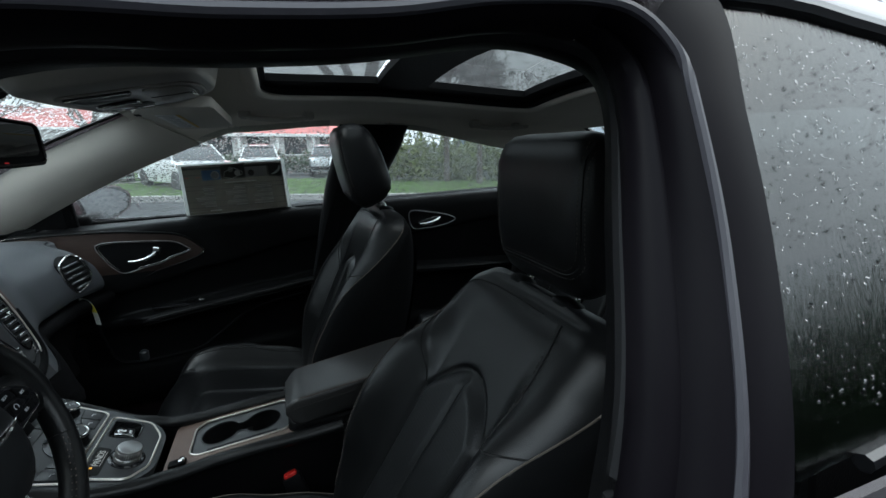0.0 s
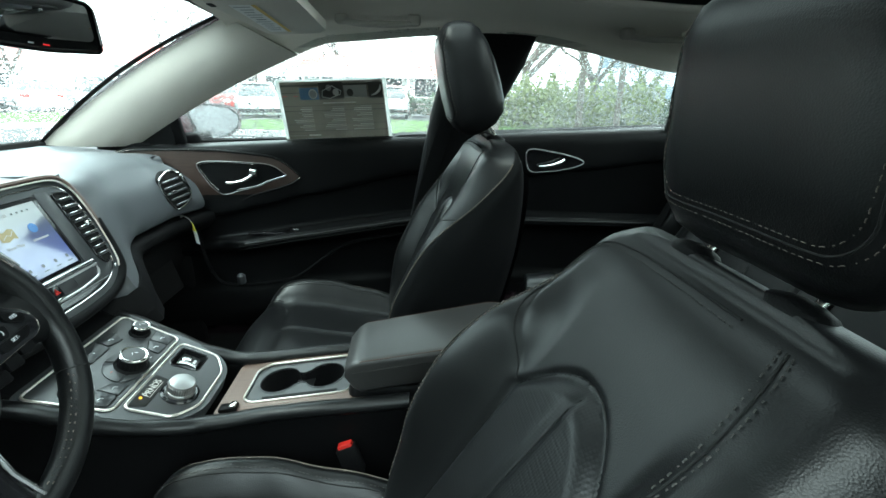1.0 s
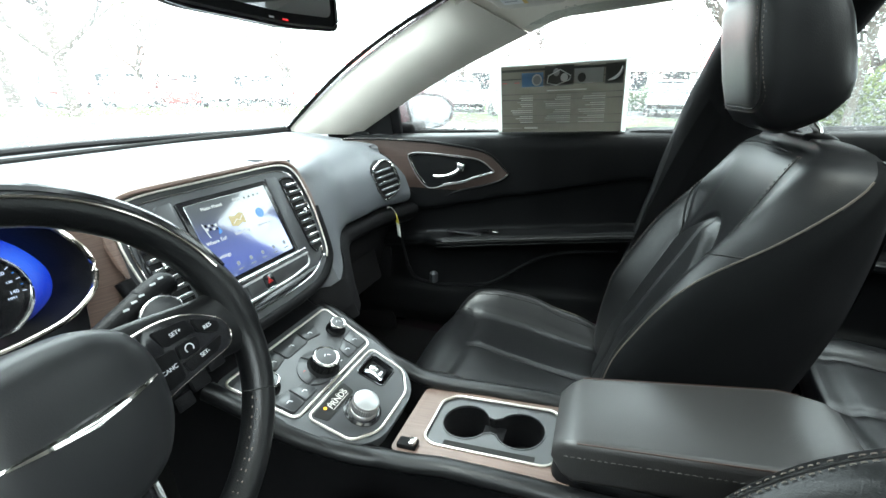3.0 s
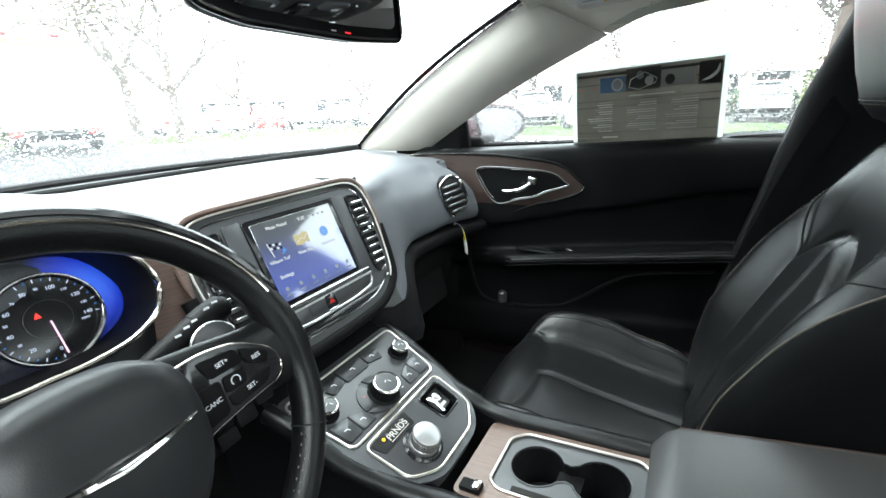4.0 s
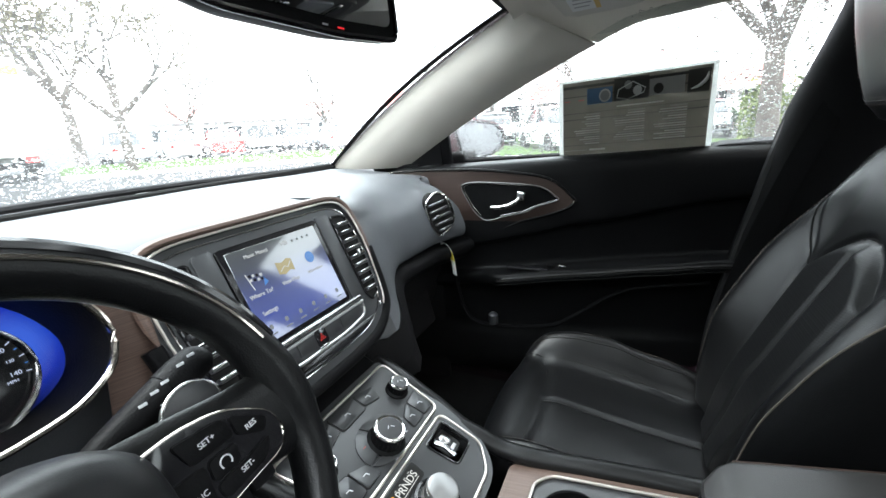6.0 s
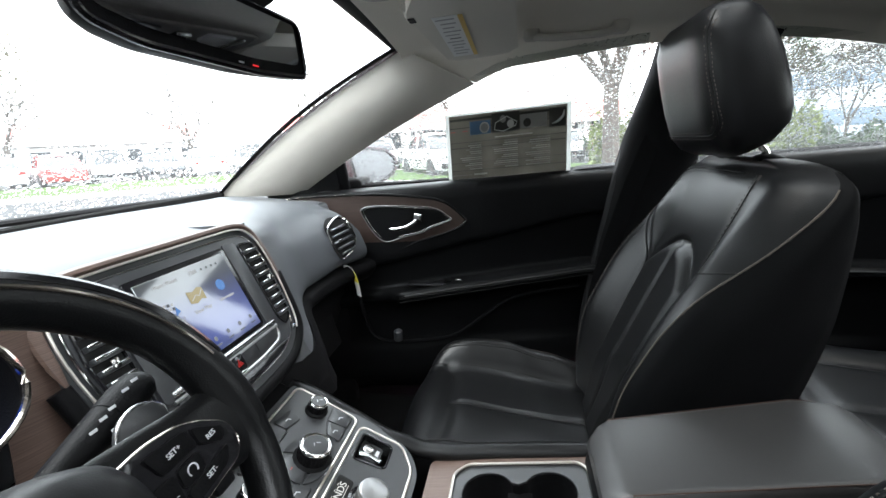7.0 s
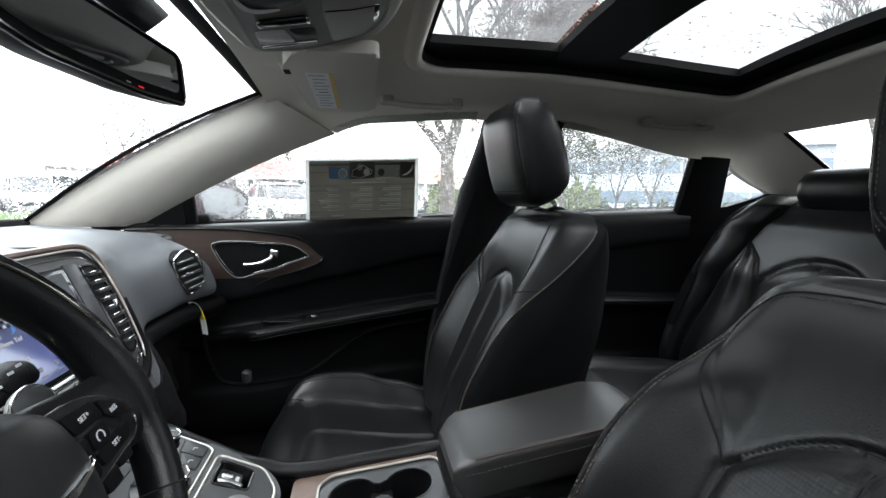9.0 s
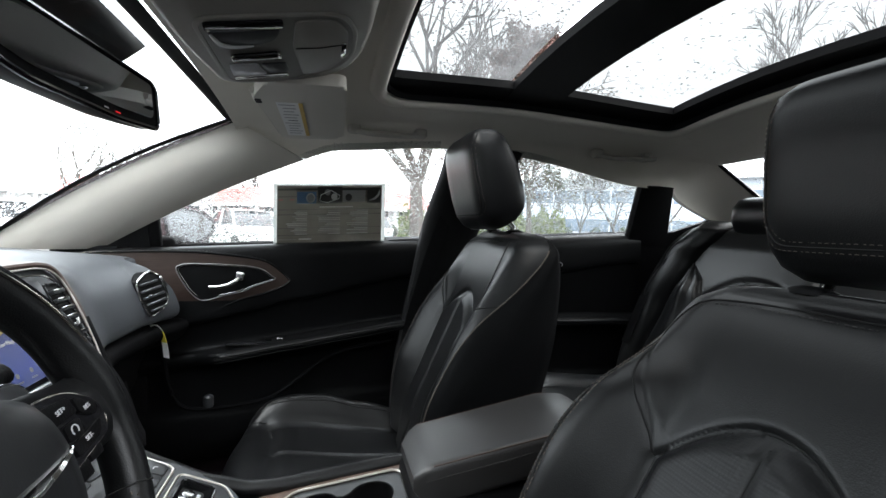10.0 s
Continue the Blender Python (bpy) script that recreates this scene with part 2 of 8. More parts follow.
def prism(outline, depth, r=0.0, m=None, seg=2):
    """A flat shape in its own xy plane, raised by depth along z, edges rounded by r, then placed by m."""
    bm = bmesh.new()
    lo = [bm.verts.new((p[0], p[1], 0)) for p in outline]
    hi = [bm.verts.new((p[0], p[1], depth)) for p in outline]
    n = len(lo)
    bm.faces.new(lo[::-1])
    top = bm.faces.new(hi)
    for a in range(n):
        bm.faces.new((lo[a], lo[(a + 1) % n], hi[(a + 1) % n], hi[a]))
    if r:
        bmesh.ops.bevel(bm, geom=list(top.edges), offset=r, segments=seg, profile=0.5, affect="EDGES")
    bmesh.ops.recalc_face_normals(bm, faces=bm.faces)
    if m is not None:
        bmesh.ops.transform(bm, matrix=m, verts=bm.verts)
    return bm


def pierced(outline, holes, depth, m=None):
    """A flat plate with holes through it."""
    bm = bmesh.new()
    edges, loops = [], []
    for loop_ in [outline] + list(holes):
        vs_ = [bm.verts.new((p[0], p[1], 0)) for p in loop_]
        loops.append(vs_)
        edges += [bm.edges.new((vs_[a], vs_[(a + 1) % len(vs_)])) for a in range(len(vs_))]
    bmesh.ops.triangle_fill(bm, use_beauty=True, use_dissolve=False, edges=edges)
    flat_ = bm.faces[:]
    ex = bmesh.ops.extrude_face_region(bm, geom=flat_)
    bmesh.ops.translate(bm, vec=(0, 0, depth), verts=[e for e in ex["geom"] if isinstance(e, bmesh.types.BMVert)])
    bmesh.ops.recalc_face_normals(bm, faces=bm.faces)
    if m is not None:
        bmesh.ops.transform(bm, matrix=m, verts=bm.verts)
    return bm


def rounded(pts, r, n=4):
    """A polygon in 2D with its corners rounded; r: one radius or one for each corner."""
    out = []
    k = len(pts)
    for a in range(k):
        p, q, s = Vector(pts[a - 1][:2]), Vector(pts[a][:2]), Vector(pts[(a + 1) % k][:2])
        ra = r[a] if isinstance(r, (list, tuple)) else r
        u, v = (p - q), (s - q)
        d = min(ra, u.length * 0.49, v.length * 0.49)
        b, c = q + u.normalized() * d, q + v.normalized() * d
        for i in range(n + 1):
            f = i / n
            out.append((1 - f) ** 2 * b + 2 * f * (1 - f) * q + f * f * c)
    return out


def lathe(profile, n=24, m=None):
    """A turned body: rows of (radius, height) round the z axis."""
    rows = [[Vector((r * math.cos(2 * math.pi * a / n), r * math.sin(2 * math.pi * a / n), h)) for a in range(n)] for r, h in profile]
    bm = loft(rows, ring=True, caps=True)
    if m is not None:
        bmesh.ops.transform(bm, matrix=m, verts=bm.verts)
    return bm


def tube(pts, r, n=8, closed=False, flat=1.0, up=(0, 0, 1)):
    """A bar of round or flattened section along a line of points. r may be a list."""
    pts = [Vector(p) for p in pts]
    k = len(pts)
    rows = []
    for a, p in enumerate(pts):
        if closed:
            d = (pts[(a + 1) % k] - pts[a - 1]).normalized()
        else:
            d = (pts[min(k - 1, a + 1)] - pts[max(0, a - 1)]).normalized()
        u = Vector(up)
        if abs(d.dot(u)) > 0.95:
            u = Vector((1, 0, 0))
        s = d.cross(u).normalized()
        t = s.cross(d).normalized()
        ra = r[a] if isinstance(r, (list, tuple)) else r
        rows.append([p + (s * math.cos(2 * math.pi * b / n) + t * flat * math.sin(2 * math.pi * b / n)) * ra for b in range(n)])
    return loft(rows, ring=True, loop=closed, caps=not closed)


def stitches(pts, length=0.006, gap=0.004, r=0.0009, lift=(0, 0, 0)):
    """Short threads set end to end along a line."""
    pts = [Vector(p) + Vector(lift) for p in pts]
    bm = bmesh.new()
    left = 0.0
    for a, b in zip(pts, pts[1:]):
        d = b - a
        span = d.length
        if span < 1e-6:
            continue
        d.normalize()
        s = left
        side = d.cross(Vector((0.3, 0.2, 0.93))).normalized()
        up = side.cross(d)
        while s < span:
            e = min(s + length, span)
            c0, c1 = a + d * s, a + d * e
            mid = (c0 + c1) / 2 + up * r * 0.6
            ring = [[bm.verts.new(q + side * r), bm.verts.new(q + up * r), bm.verts.new(q - side * r), bm.verts.new(q - up * r)] for q in (c0, mid, c1)]
            for p, q in zip(ring, ring[1:]):
                for i in range(4):
                    bm.faces.new((p[i], p[(i + 1) % 4], q[(i + 1) % 4], q[i]))
            s += length + gap
        left = s - span
    return bm


def part(name, bm, material, parent=None, label="", smooth=True, angle=40):
    """Links a bmesh as one mesh object, under a thing where one is given."""
    me = bpy.data.meshes.new(name)
    bm.normal_update()
    if smooth:
        for f in bm.faces:
            f.smooth = True
        for e in bm.edges:
            if len(e.link_faces) == 2 and e.calc_face_angle(0) > radians(angle):
                e.smooth = False
    bm.to_mesh(me)
    bm.free()
    me.materials.append(material)
    ob = new(name, me)
    if parent is not None:
        ob.parent = parent
        ob.matrix_parent_inverse = base(parent).inverted()
    if label:
        tagged(ob, label)
    return ob


BASES = {}


def base(ob):
    """The world pose that a thing was set down with."""
    return BASES.get(ob.name, Matrix.Identity(4))


def thing(name, at, label, category, group="", kind=""):
    """An Empty at a thing's base."""
    e = new(name)
    e.empty_display_size = 0.05
    e.location = at
    BASES[e.name] = Matrix.Translation(at)
    return tagged(e, label, category, group, kind)


def single(name, bm, material, label, category, group="", kind="", smooth=True, angle=40):
    """A thing of one mesh."""
    return tagged(part(name, bm, material, None, "", smooth, angle), label, category, group, kind)


def frame_of(origin, xdir, ydir):
    """The pose whose x and y axes run along two ways; z stands out of their plane."""
    x = Vector(xdir).normalized()
    z = x.cross(Vector(ydir)).normalized()
    y = z.cross(x)
    m = Matrix((x, y, z)).transposed().to_4x4()
    m.translation = Vector(origin)
    return m


def letters(text, size, m, material, parent, name="lettering", depth=0.0004, align="CENTER"):
    """Raised lettering in the built-in font."""
    cu = bpy.data.curves.new(name, "FONT")
    cu.body, cu.size, cu.extrude, cu.align_x, cu.align_y = text, size, depth, align, "CENTER"
    tmp = new("tmp_text", cu)
    deps = bpy.context.evaluated_depsgraph_get()
    me = bpy.data.meshes.new_from_object(tmp.evaluated_get(deps))
    bpy.data.objects.remove(tmp)
    bpy.data.curves.remove(cu)
    me.transform(m)
    me.materials.clear()
    me.materials.append(material)
    ob = new(name, me)
    ob.parent = parent
    ob.matrix_parent_inverse = base(parent).inverted()
    return ob


# ---- the car's shell: floor, roof, pillars, glass ----
def belt(y):
    """Height of the window sill along the car."""
    return 0.983 - 0.046 * y


def roof(x, y):
    """Height of the headliner."""
    c = lerp_table([(-1.5, 1.15), (-1.13, 1.304), (-1.0, 1.340), (-0.86, 1.370), (-0.7, 1.394), (-0.2, 1.415), (0.16, 1.408), (0.4, 1.372), (0.58, 1.338)], y)
    return c - lerp_table([(-1.13, 0.02), (-0.98, 0.11), (-0.80, 0.21), (0.15, 0.21), (0.50, 0.10)], y) * x * x


def rail(y):
    """Height of the top of the door opening."""
    return lerp_table([(-1.2, 1.06), (-0.85, 1.204), (-0.34, 1.285), (-0.07, 1.294), (0.26, 1.267), (0.435, 1.21), (0.8, 1.05), (0.95, 0.965)], y)


def side_x(z):
    """How far out the side glass stands at a height."""
    return 0.862 - (z - 0.96) * 0.62


OPEN_X, OPEN_F, OPEN_R = 0.425, 0.160, -0.745      # the sunroof's opening

liner = []
NY = 58
for s in (1, -1):
    rows = []
    for i in range(NY + 1):
        y = 0.54 + (-0.98 - 0.54) * i / NY
        xr = 0.665 + 0.10 * max(0.0, y - 0.16) + 0.24 * max(0.0, -0.82 - y)
        row = []
        for j in range(9):
            x = OPEN_X + (0.60 - OPEN_X) * j / 8
            row.append(Vector((s * x, y, roof(x, y))))
        z0 = row[-1].z
        zr = max(rail(y), 1.208)
        if y > 0.36:                                  # here the front pillar's trim takes over
            xr, zr = 0.685 - 0.28 * (y - 0.36), rail(0.36) + 0.49 * (y - 0.36)
        for f in (0.35, 0.7, 1.0):
            row.append(Vector((s * (0.60 + (xr - 0.60) * math.sin(f * 1.57)), y, z0 + (min(zr, z0 - 0.02) - z0) * (1 - math.cos(f * 1.57)))))
        rows.append(row)
    liner.append(loft(rows))
    liner.append(loft([[Vector((s * (OPEN_X + (0.60 - OPEN_X) * j / 8), y, roof(OPEN_X + (0.60 - OPEN_X) * j / 8, y))) for j in range(9)] for y in [-0.98 - 0.03 * i for i in range(6)]]))
for ya, yb in ((0.54, OPEN_F), (OPEN_R, -1.13)):
    liner.append(loft([[Vector((OPEN_X * (-1 + 2 * j / 12), ya + (yb - ya) * i / 8, roof(OPEN_X * (-1 + 2 * j / 12), ya + (yb - ya) * i / 8)))
                        for j in range(13)] for i in range(9)]))
ceil = join(*liner)
bmesh.ops.remove_doubles(ceil, verts=ceil.verts, dist=0.0005)
bmesh.ops.recalc_face_normals(ceil, faces=ceil.faces)
single("ceiling", thick(ceil, -0.012), LINER, "light grey cloth headliner round the panoramic sunroof", "ceiling", kind="structure")

# painted roof skin outside, with the same opening
skin = []
for s in (1, -1):
    skin.append(loft([[Vector((s * (OPEN_X + (0.70 - OPEN_X) * j / 6), y, roof(OPEN_X + (0.70 - OPEN_X) * j / 6, y) + 0.05 - 0.045 * (j / 6) ** 3))
                       for j in range(7)] for y in [0.56 - 0.1215 * i for i in range(15)]]))
for ya, yb in ((0.56, OPEN_F), (OPEN_R, -1.141)):
    skin.append(loft([[Vector((OPEN_X * (-1 + j / 5), ya + (yb - ya) * i / 6, roof(OPEN_X * (-1 + j / 5), ya + (yb - ya) * i / 6) + 0.05))
                       for j in range(11)] for i in range(7)]))
single("roof_panel", thick(join(*skin), 0.006), PAINT, "dark cherry painted car roof, wet with rain", "car roof", kind="structure")


def roof_line(x0, y0, x1, y1, n, dz):
    return [Vector((x0 + (x1 - x0) * i / n, y0 + (y1 - y0) * i / n, roof(x0 + (x1 - x0) * i / n, y0 + (y1 - y0) * i / n) + dz)) for i in range(n + 1)]


# sunroof
sunroof = thing("sunroof", (0, -0.27, 1.40), "panoramic sunroof with black frame, crossbar and rain-covered glass", "sunroof")
ring = []
plan = rounded([(OPEN_X, OPEN_F), (OPEN_X, OPEN_R), (-OPEN_X, OPEN_R), (-OPEN_X, OPEN_F)], [0.085, 0.06, 0.06, 0.085], 8)
for a, b in zip(plan, plan[1:] + plan[:1]):
    n = max(1, int((b - a).length / 0.05))
    ring += roof_line(a.x, a.y, b.x, b.y, n, -0.004)[:-1]
for k, (cx_, cy_) in enumerate(((OPEN_X, OPEN_F), (OPEN_X, OPEN_R), (-OPEN_X, OPEN_R), (-OPEN_X, OPEN_F))):
    arc_ = plan[k * 9:k * 9 + 9]
    part("corner_trim", thick(loft([[Vector((cx_ + (p.x - cx_) * f, cy_ + (p.y - cy_) * f, roof(cx_ + (p.x - cx_) * f, cy_ + (p.y - cy_) * f) - 0.001)) for p in arc_] for f in (0.001, 0.5, 1.0)]), 0.004), LINER, sunroof, "light grey cloth corner")
part("opening_lip", tube([v + Vector((v.x * 0.03, (v.y + 0.29) * 0.03, -0.003)) for v in ring], 0.021, 10, closed=True, flat=0.62), LINER, sunroof, "rolled light grey lip")
inner = [Vector((v.x * 0.985, (v.y + 0.27) * 0.985 - 0.27, v.z)) for v in ring]
well = loft([inner, [Vector((v.x, v.y, v.z + 0.045)) for v in inner]], ring=True)
part("opening_side", thick(well, 0.004), RUBBER, sunroof, "black side of the opening")


def roof_slab(x0, x1, y0, y1, dz, t, nx=8, ny=8):
    return thick(loft([[Vector((x0 + (x1 - x0) * i / nx, y0 + (y1 - y0) * j / ny, roof(x0 + (x1 - x0) * i / nx, y0 + (y1 - y0) * j / ny) + dz))
                        for i in range(nx + 1)] for j in range(ny + 1)]), t)


part("crossbar", roof_slab(-OPEN_X, OPEN_X, -0.172, -0.325, 0.028, 0.02), HARD, sunroof, "black crossbar")
for s in (1, -1):
    part("side_rail", roof_slab(s * OPEN_X, s * (OPEN_X - 0.085), OPEN_F, OPEN_R, 0.03, 0.02, 3, 16), HARD, sunroof, "black slide rail")
part("rear_rail", roof_slab(-OPEN_X, OPEN_X, OPEN_R, OPEN_R + 0.075, 0.03, 0.02, 12, 3), HARD, sunroof)
part("front_rail", roof_slab(-OPEN_X, OPEN_X, OPEN_F, OPEN_F - 0.022, 0.03, 0.02, 12, 3), HARD, sunroof)
for y0, y1 in ((OPEN_F - 0.01, -0.18), (-0.318, OPEN_R + 0.01)):
    pane = part("pane", roof_slab(-OPEN_X + 0.005, OPEN_X - 0.005, y0, y1, 0.052, 0.004, 10, 10), TINT, sunroof, "tinted roof glass")
    pane.visible_shadow = False

# floor and firewall
fl = rbox((0, -0.1, 0.235), (1.66, 3.0, 0.03), 0.01)
single("floor", fl, CARPET, "black carpeted car floor", "floor", kind="structure", smooth=False)
fw = loft([[Vector((x, 1.30, 0.25)), Vector((x, 1.28, 0.55)), Vector((x, 1.40, 0.88))] for x in (-0.82, 0, 0.82)])
single("wall_front", thick(fw, 0.02), CARPET, "black firewall under the dashboard", "wall", kind="structure")
rw = loft([[Vector((x, -1.62, 0.25)), Vector((x, -1.6, 0.7)), Vector((x, -1.55, 0.96))] for x in (-0.82, 0, 0.82)])
single("wall_rear", thick(rw, 0.02), HARD, "black panel behind the rear bench", "wall", kind="structure")


def cowl_y(x):
    return 1.42 - 0.42 * x * x


def screen_pt(u, v):
    """A point on the windscreen: u across from -1 to 1, v from the bottom to the top."""
    x = u * (0.74 - 0.115 * v)
    lo = Vector((x, cowl_y(x), 0.962))
    hi = Vector((x, 0.550 - 0.03 * x * x, 1.356 - 0.06 * x * x))
    p = lo.lerp(hi, v)
    p.z += 0.03 * math.sin(math.pi * v)
    return p


ws = loft([[screen_pt(-1 + 2 * i / 24, j / 14) for i in range(25)] for j in range(15)])
w1 = single("window_1", thick(ws, 0.004), GLASS, "raked windscreen covered in raindrops", "windscreen", kind="structure")
w1.visible_shadow = False
edge = [screen_pt(0.985, j / 10) + Vector((0, 0, -0.006)) for j in range(11)]
band = [screen_pt(-0.98 + 1.96 * j / 20, 0.985) + Vector((0, 0, -0.006)) for j in range(21)]
single("trim", join(tube(edge, 0.012, 6, flat=0.35), tube([Vector((-p.x, p.y, p.z)) for p in edge], 0.012, 6, flat=0.35), tube(band, 0.016, 6, flat=0.3)),
       RUBBER, "black border round the windscreen", "trim", kind="structure")


def pillar_a(s):
    """The grey trim of a front roof pillar, from dashboard to headliner."""
    rows = []
    for i in range(17):
        f = i / 16
        a = Vector((0.735, 1.20, 0.955)).lerp(Vector((0.632, 0.535, 1.322)), f)
        b = Vector((0.772, 0.93, 0.955)).lerp(Vector((0.682, 0.36, 1.2255)), f)
        a.z += 0.02 * math.sin(math.pi * f)
        b.z += 0.022 * math.sin(math.pi * f * 0.864)
        row = []
        for j in range(9):
            g = j / 8
            p = a.lerp(b, g)
            bulge = math.sin(math.pi * g) ** 0.8 * (0.028 + 0.012 * f) * (1 - 0.8 * f ** 5)
            p.x -= bulge * 0.9
            p.z -= bulge * 0.1
            row.append(Vector((s * p.x, p.y, p.z)))
        rows.append(row)
    return thick(loft(rows), 0.006 * s)


for s in (1, -1):
    skin_a = pillar_a(s)
    bmesh.ops.translate(skin_a, verts=skin_a.verts, vec=(s * 0.022, 0.014, 0.010))
    single("pillar_skin", skin_a, PAINT, "dark cherry painted skin of a front roof pillar", "car body", kind="structure")
    single("pillar_front", pillar_a(s), PILLAR, "light grey plastic trim of a front roof pillar", "pillar trim", kind="structure")


def pillar_b(s):
    rows = []
    for i in range(15):
        f = i / 14
        z = 0.26 + (1.30 - 0.26) * f
        x = lerp_table([(0.26, 0.80), (0.88, 0.80), (0.96, 0.797), (1.04, 0.770), (1.3, 0.661)], z)
        yf = lerp_table([(0.26, 0.06), (0.65, 0.022), (0.98, -0.040), (1.3, -0.105)], z)
        w = lerp_table([(0.26, 0.34), (0.65, 0.25), (0.98, 0.19), (1.3, 0.25)], z)
        rows.append([Vector((s * (x + 0.030 - 0.066 * math.sin(math.pi * k / 16) ** 0.6), yf + 0.004 - w * (0.5 - 0.5 * math.cos(math.pi * k / 16)), z)) for k in range(17)])
    return thick(loft(rows), 0.008 * s)


for s in (1,):
    single("pillar_middle", pillar_b(s), PILLAR_BLACK, "black plastic trim of a middle door pillar", "pillar trim", kind="structure", angle=85)


def pillar_c(s):
    """Light trim that goes on from the headliner, over the quarter glass and down beside the rear window."""
    n = 28
    z0, x0 = roof(0.60, -0.98), 0.665 + 0.24 * 0.16
    up = spline([(0.60, -0.98, z0), (0.60, -1.06, roof(0.60, -1.06)), (0.601, -1.13, roof(0.60, -1.13)), (0.604, -1.25, 1.236), (0.61, -1.42, 1.148), (0.62, -1.60, 1.052)], n)
    crease = spline([(0.60 + (x0 - 0.60) * 0.70, -0.98, z0 + (1.208 - z0) * 0.30), (0.681, -1.04, 1.262), (0.692, -1.11, 1.234), (0.725, -1.23, 1.180), (0.765, -1.40, 1.112), (0.79, -1.55, 1.06)], n)
    low = spline([(x0, -0.98, 1.208), (0.712, -1.03, 1.202), (0.730, -1.075, 1.176), (0.752, -1.16, 1.143), (0.776, -1.275, 1.106), (0.81, -1.48, 1.035)], n)
    rows = []
    for a, c, b in zip(up, crease, low):
        k = c * 2 - (a + b) * 0.5
        row = [a * (1 - g) ** 2 + k * (2 * g * (1 - g)) + b * g * g for g in [m / 14 for m in range(15)]]
        rows.append([Vector((s * p.x, p.y, p.z)) for p in row + [b + Vector((0.02, 0, -0.002))]])
    return thick(loft(rows), -0.006 * s)


for s in (1, -1):
    skin_c = pillar_c(s)
    bmesh.ops.translate(skin_c, verts=skin_c.verts, vec=(s * 0.018, -0.010, 0.014))
    single("pillar_skin", skin_c, PAINT, "dark cherry painted skin of a rear roof pillar", "car body", kind="structure")
    single("pillar_rear", pillar_c(s), LINER, "light grey cloth trim of a rear roof pillar", "pillar trim", kind="structure")


def side_glass(y0, y1, s=1, n=12, lo=0.0):
    rows = []
    for i in range(n + 1):
        y = y0 + (y1 - y0) * i / n
        zb, zt = belt(y) - 0.02, rail(y) + 0.02
        rows.append([Vector((s * side_x(zb + (max(zt, zb + 0.01) - zb) * j / 5), y, zb + (max(zt, zb + 0.01) - zb) * j / 5)) for j in range(6)])
    return thick(loft(rows), 0.004)


for k, (y0, y1, lab) in enumerate([(0.80, -0.06, "front door window with raindrops and a printed sheet stuck on"), (-0.26, -0.93, "rear door window with raindrops"),
                                   (-1.0, -1.3, "small rear quarter window with raindrops")], 2):
    w = single("window_%d" % k, side_glass(y0, y1), GLASS, lab, "car window", kind="structure")
    w.visible_shadow = False
    if k == 4:
        w = single("window_6", side_glass(y0, y1, -1), GLASS, lab, "car window", kind="structure")
        w.visible_shadow = False
# the driver's rear door window, seen from outside
rows = []
for i in range(15):
    y = -0.205 - 0.74 * i / 14
    zt = lerp_table([(-0.95, 1.20), (-0.7, 1.278), (-0.47, 1.322), (-0.33, 1.335), (-0.2, 1.332)], y)
    rows.append([Vector((-(0.792 - 0.46 * (z - 1.12)), y + 0.16 * max(0, 1.12 - z), z)) for z in [0.985 - 0.046 * y + (zt - 0.985 + 0.046 * y) * j / 6 for j in range(7)]])
w = single("window_5", thick(loft(rows), 0.004), CLEAR, "driver's side rear door window, wet and shining", "car window", kind="structure")
w.visible_shadow = False
single("window_trim", tube([r[-1] + Vector((0.0, 0, 0.006)) for r in rows], 0.009, 8), GLOSS, "black trim over the driver's side rear window", "trim", kind="structure")
single("roof_side", thick(loft([[r[-1] + Vector(d) for d in ((0.002, 0, 0.012), (0.004, 0, 0.024), (0.03, 0, 0.055), (0.09, 0, 0.080), (0.20, 0, 0.098))] for r in rows]), 0.004), PAINT, "wet painted roof edge behind the driver's door", "roof edge", kind="structure")

# rear window
def rear_pt(x, f):
    """A point of the rear window: x across, f from the top to the bottom."""
    return Vector((x * (0.612 + 0.02 * f), -1.128 - 0.47 * f + 0.01 * x * x, 1.312 - 0.255 * f + 0.008 * (1 - x * x)))


rw = loft([[rear_pt(-1 + 0.1 * i, j / 6) for i in range(21)] for j in range(7)])
w = single("window_7", thick(rw, 0.004), GLASS, "rear window beaded with rain", "car window", kind="structure")
w.visible_shadow = False
for s in (1, -1):
    single("window_trim", tube([rear_pt(s * 0.978, j / 8) + Vector((0, 0.002, -0.006)) for j in range(9)], 0.010, 8, flat=0.4), RUBBER, "black border of the rear window", "trim", kind="structure")


# ---- dashboard ----
dash = thing("dashboard", (0, 0.95, 0.6), "soft black dashboard with brown veneer, centre stack and vents", "dashboard")


def ease(a, b, x):
    f = min(1.0, max(0.0, (x - a) / (b - a)))
    return f * f * (3 - 2 * f)


def beside_stack(x, y, z):
    """Draws the dashboard's face forward to meet the leaning centre stack, on the passenger's side."""
    k = (1 - ease(0.20, 0.42, x)) * ease(0.11, 0.19, x)
    return y + (min(y, 0.752 + 0.436 * (z - 0.925)) - y) * k if z < 0.95 else y


def sweep(x):
    """How far the pad's lower edge comes down towards the console, on the passenger's side."""
    return lerp_table([(0.15, 0.075), (0.20, 0.055), (0.235, 0.037), (0.265, 0.015), (0.31, 0.005), (0.40, 0.0)], x) if x > 0 else 0.0


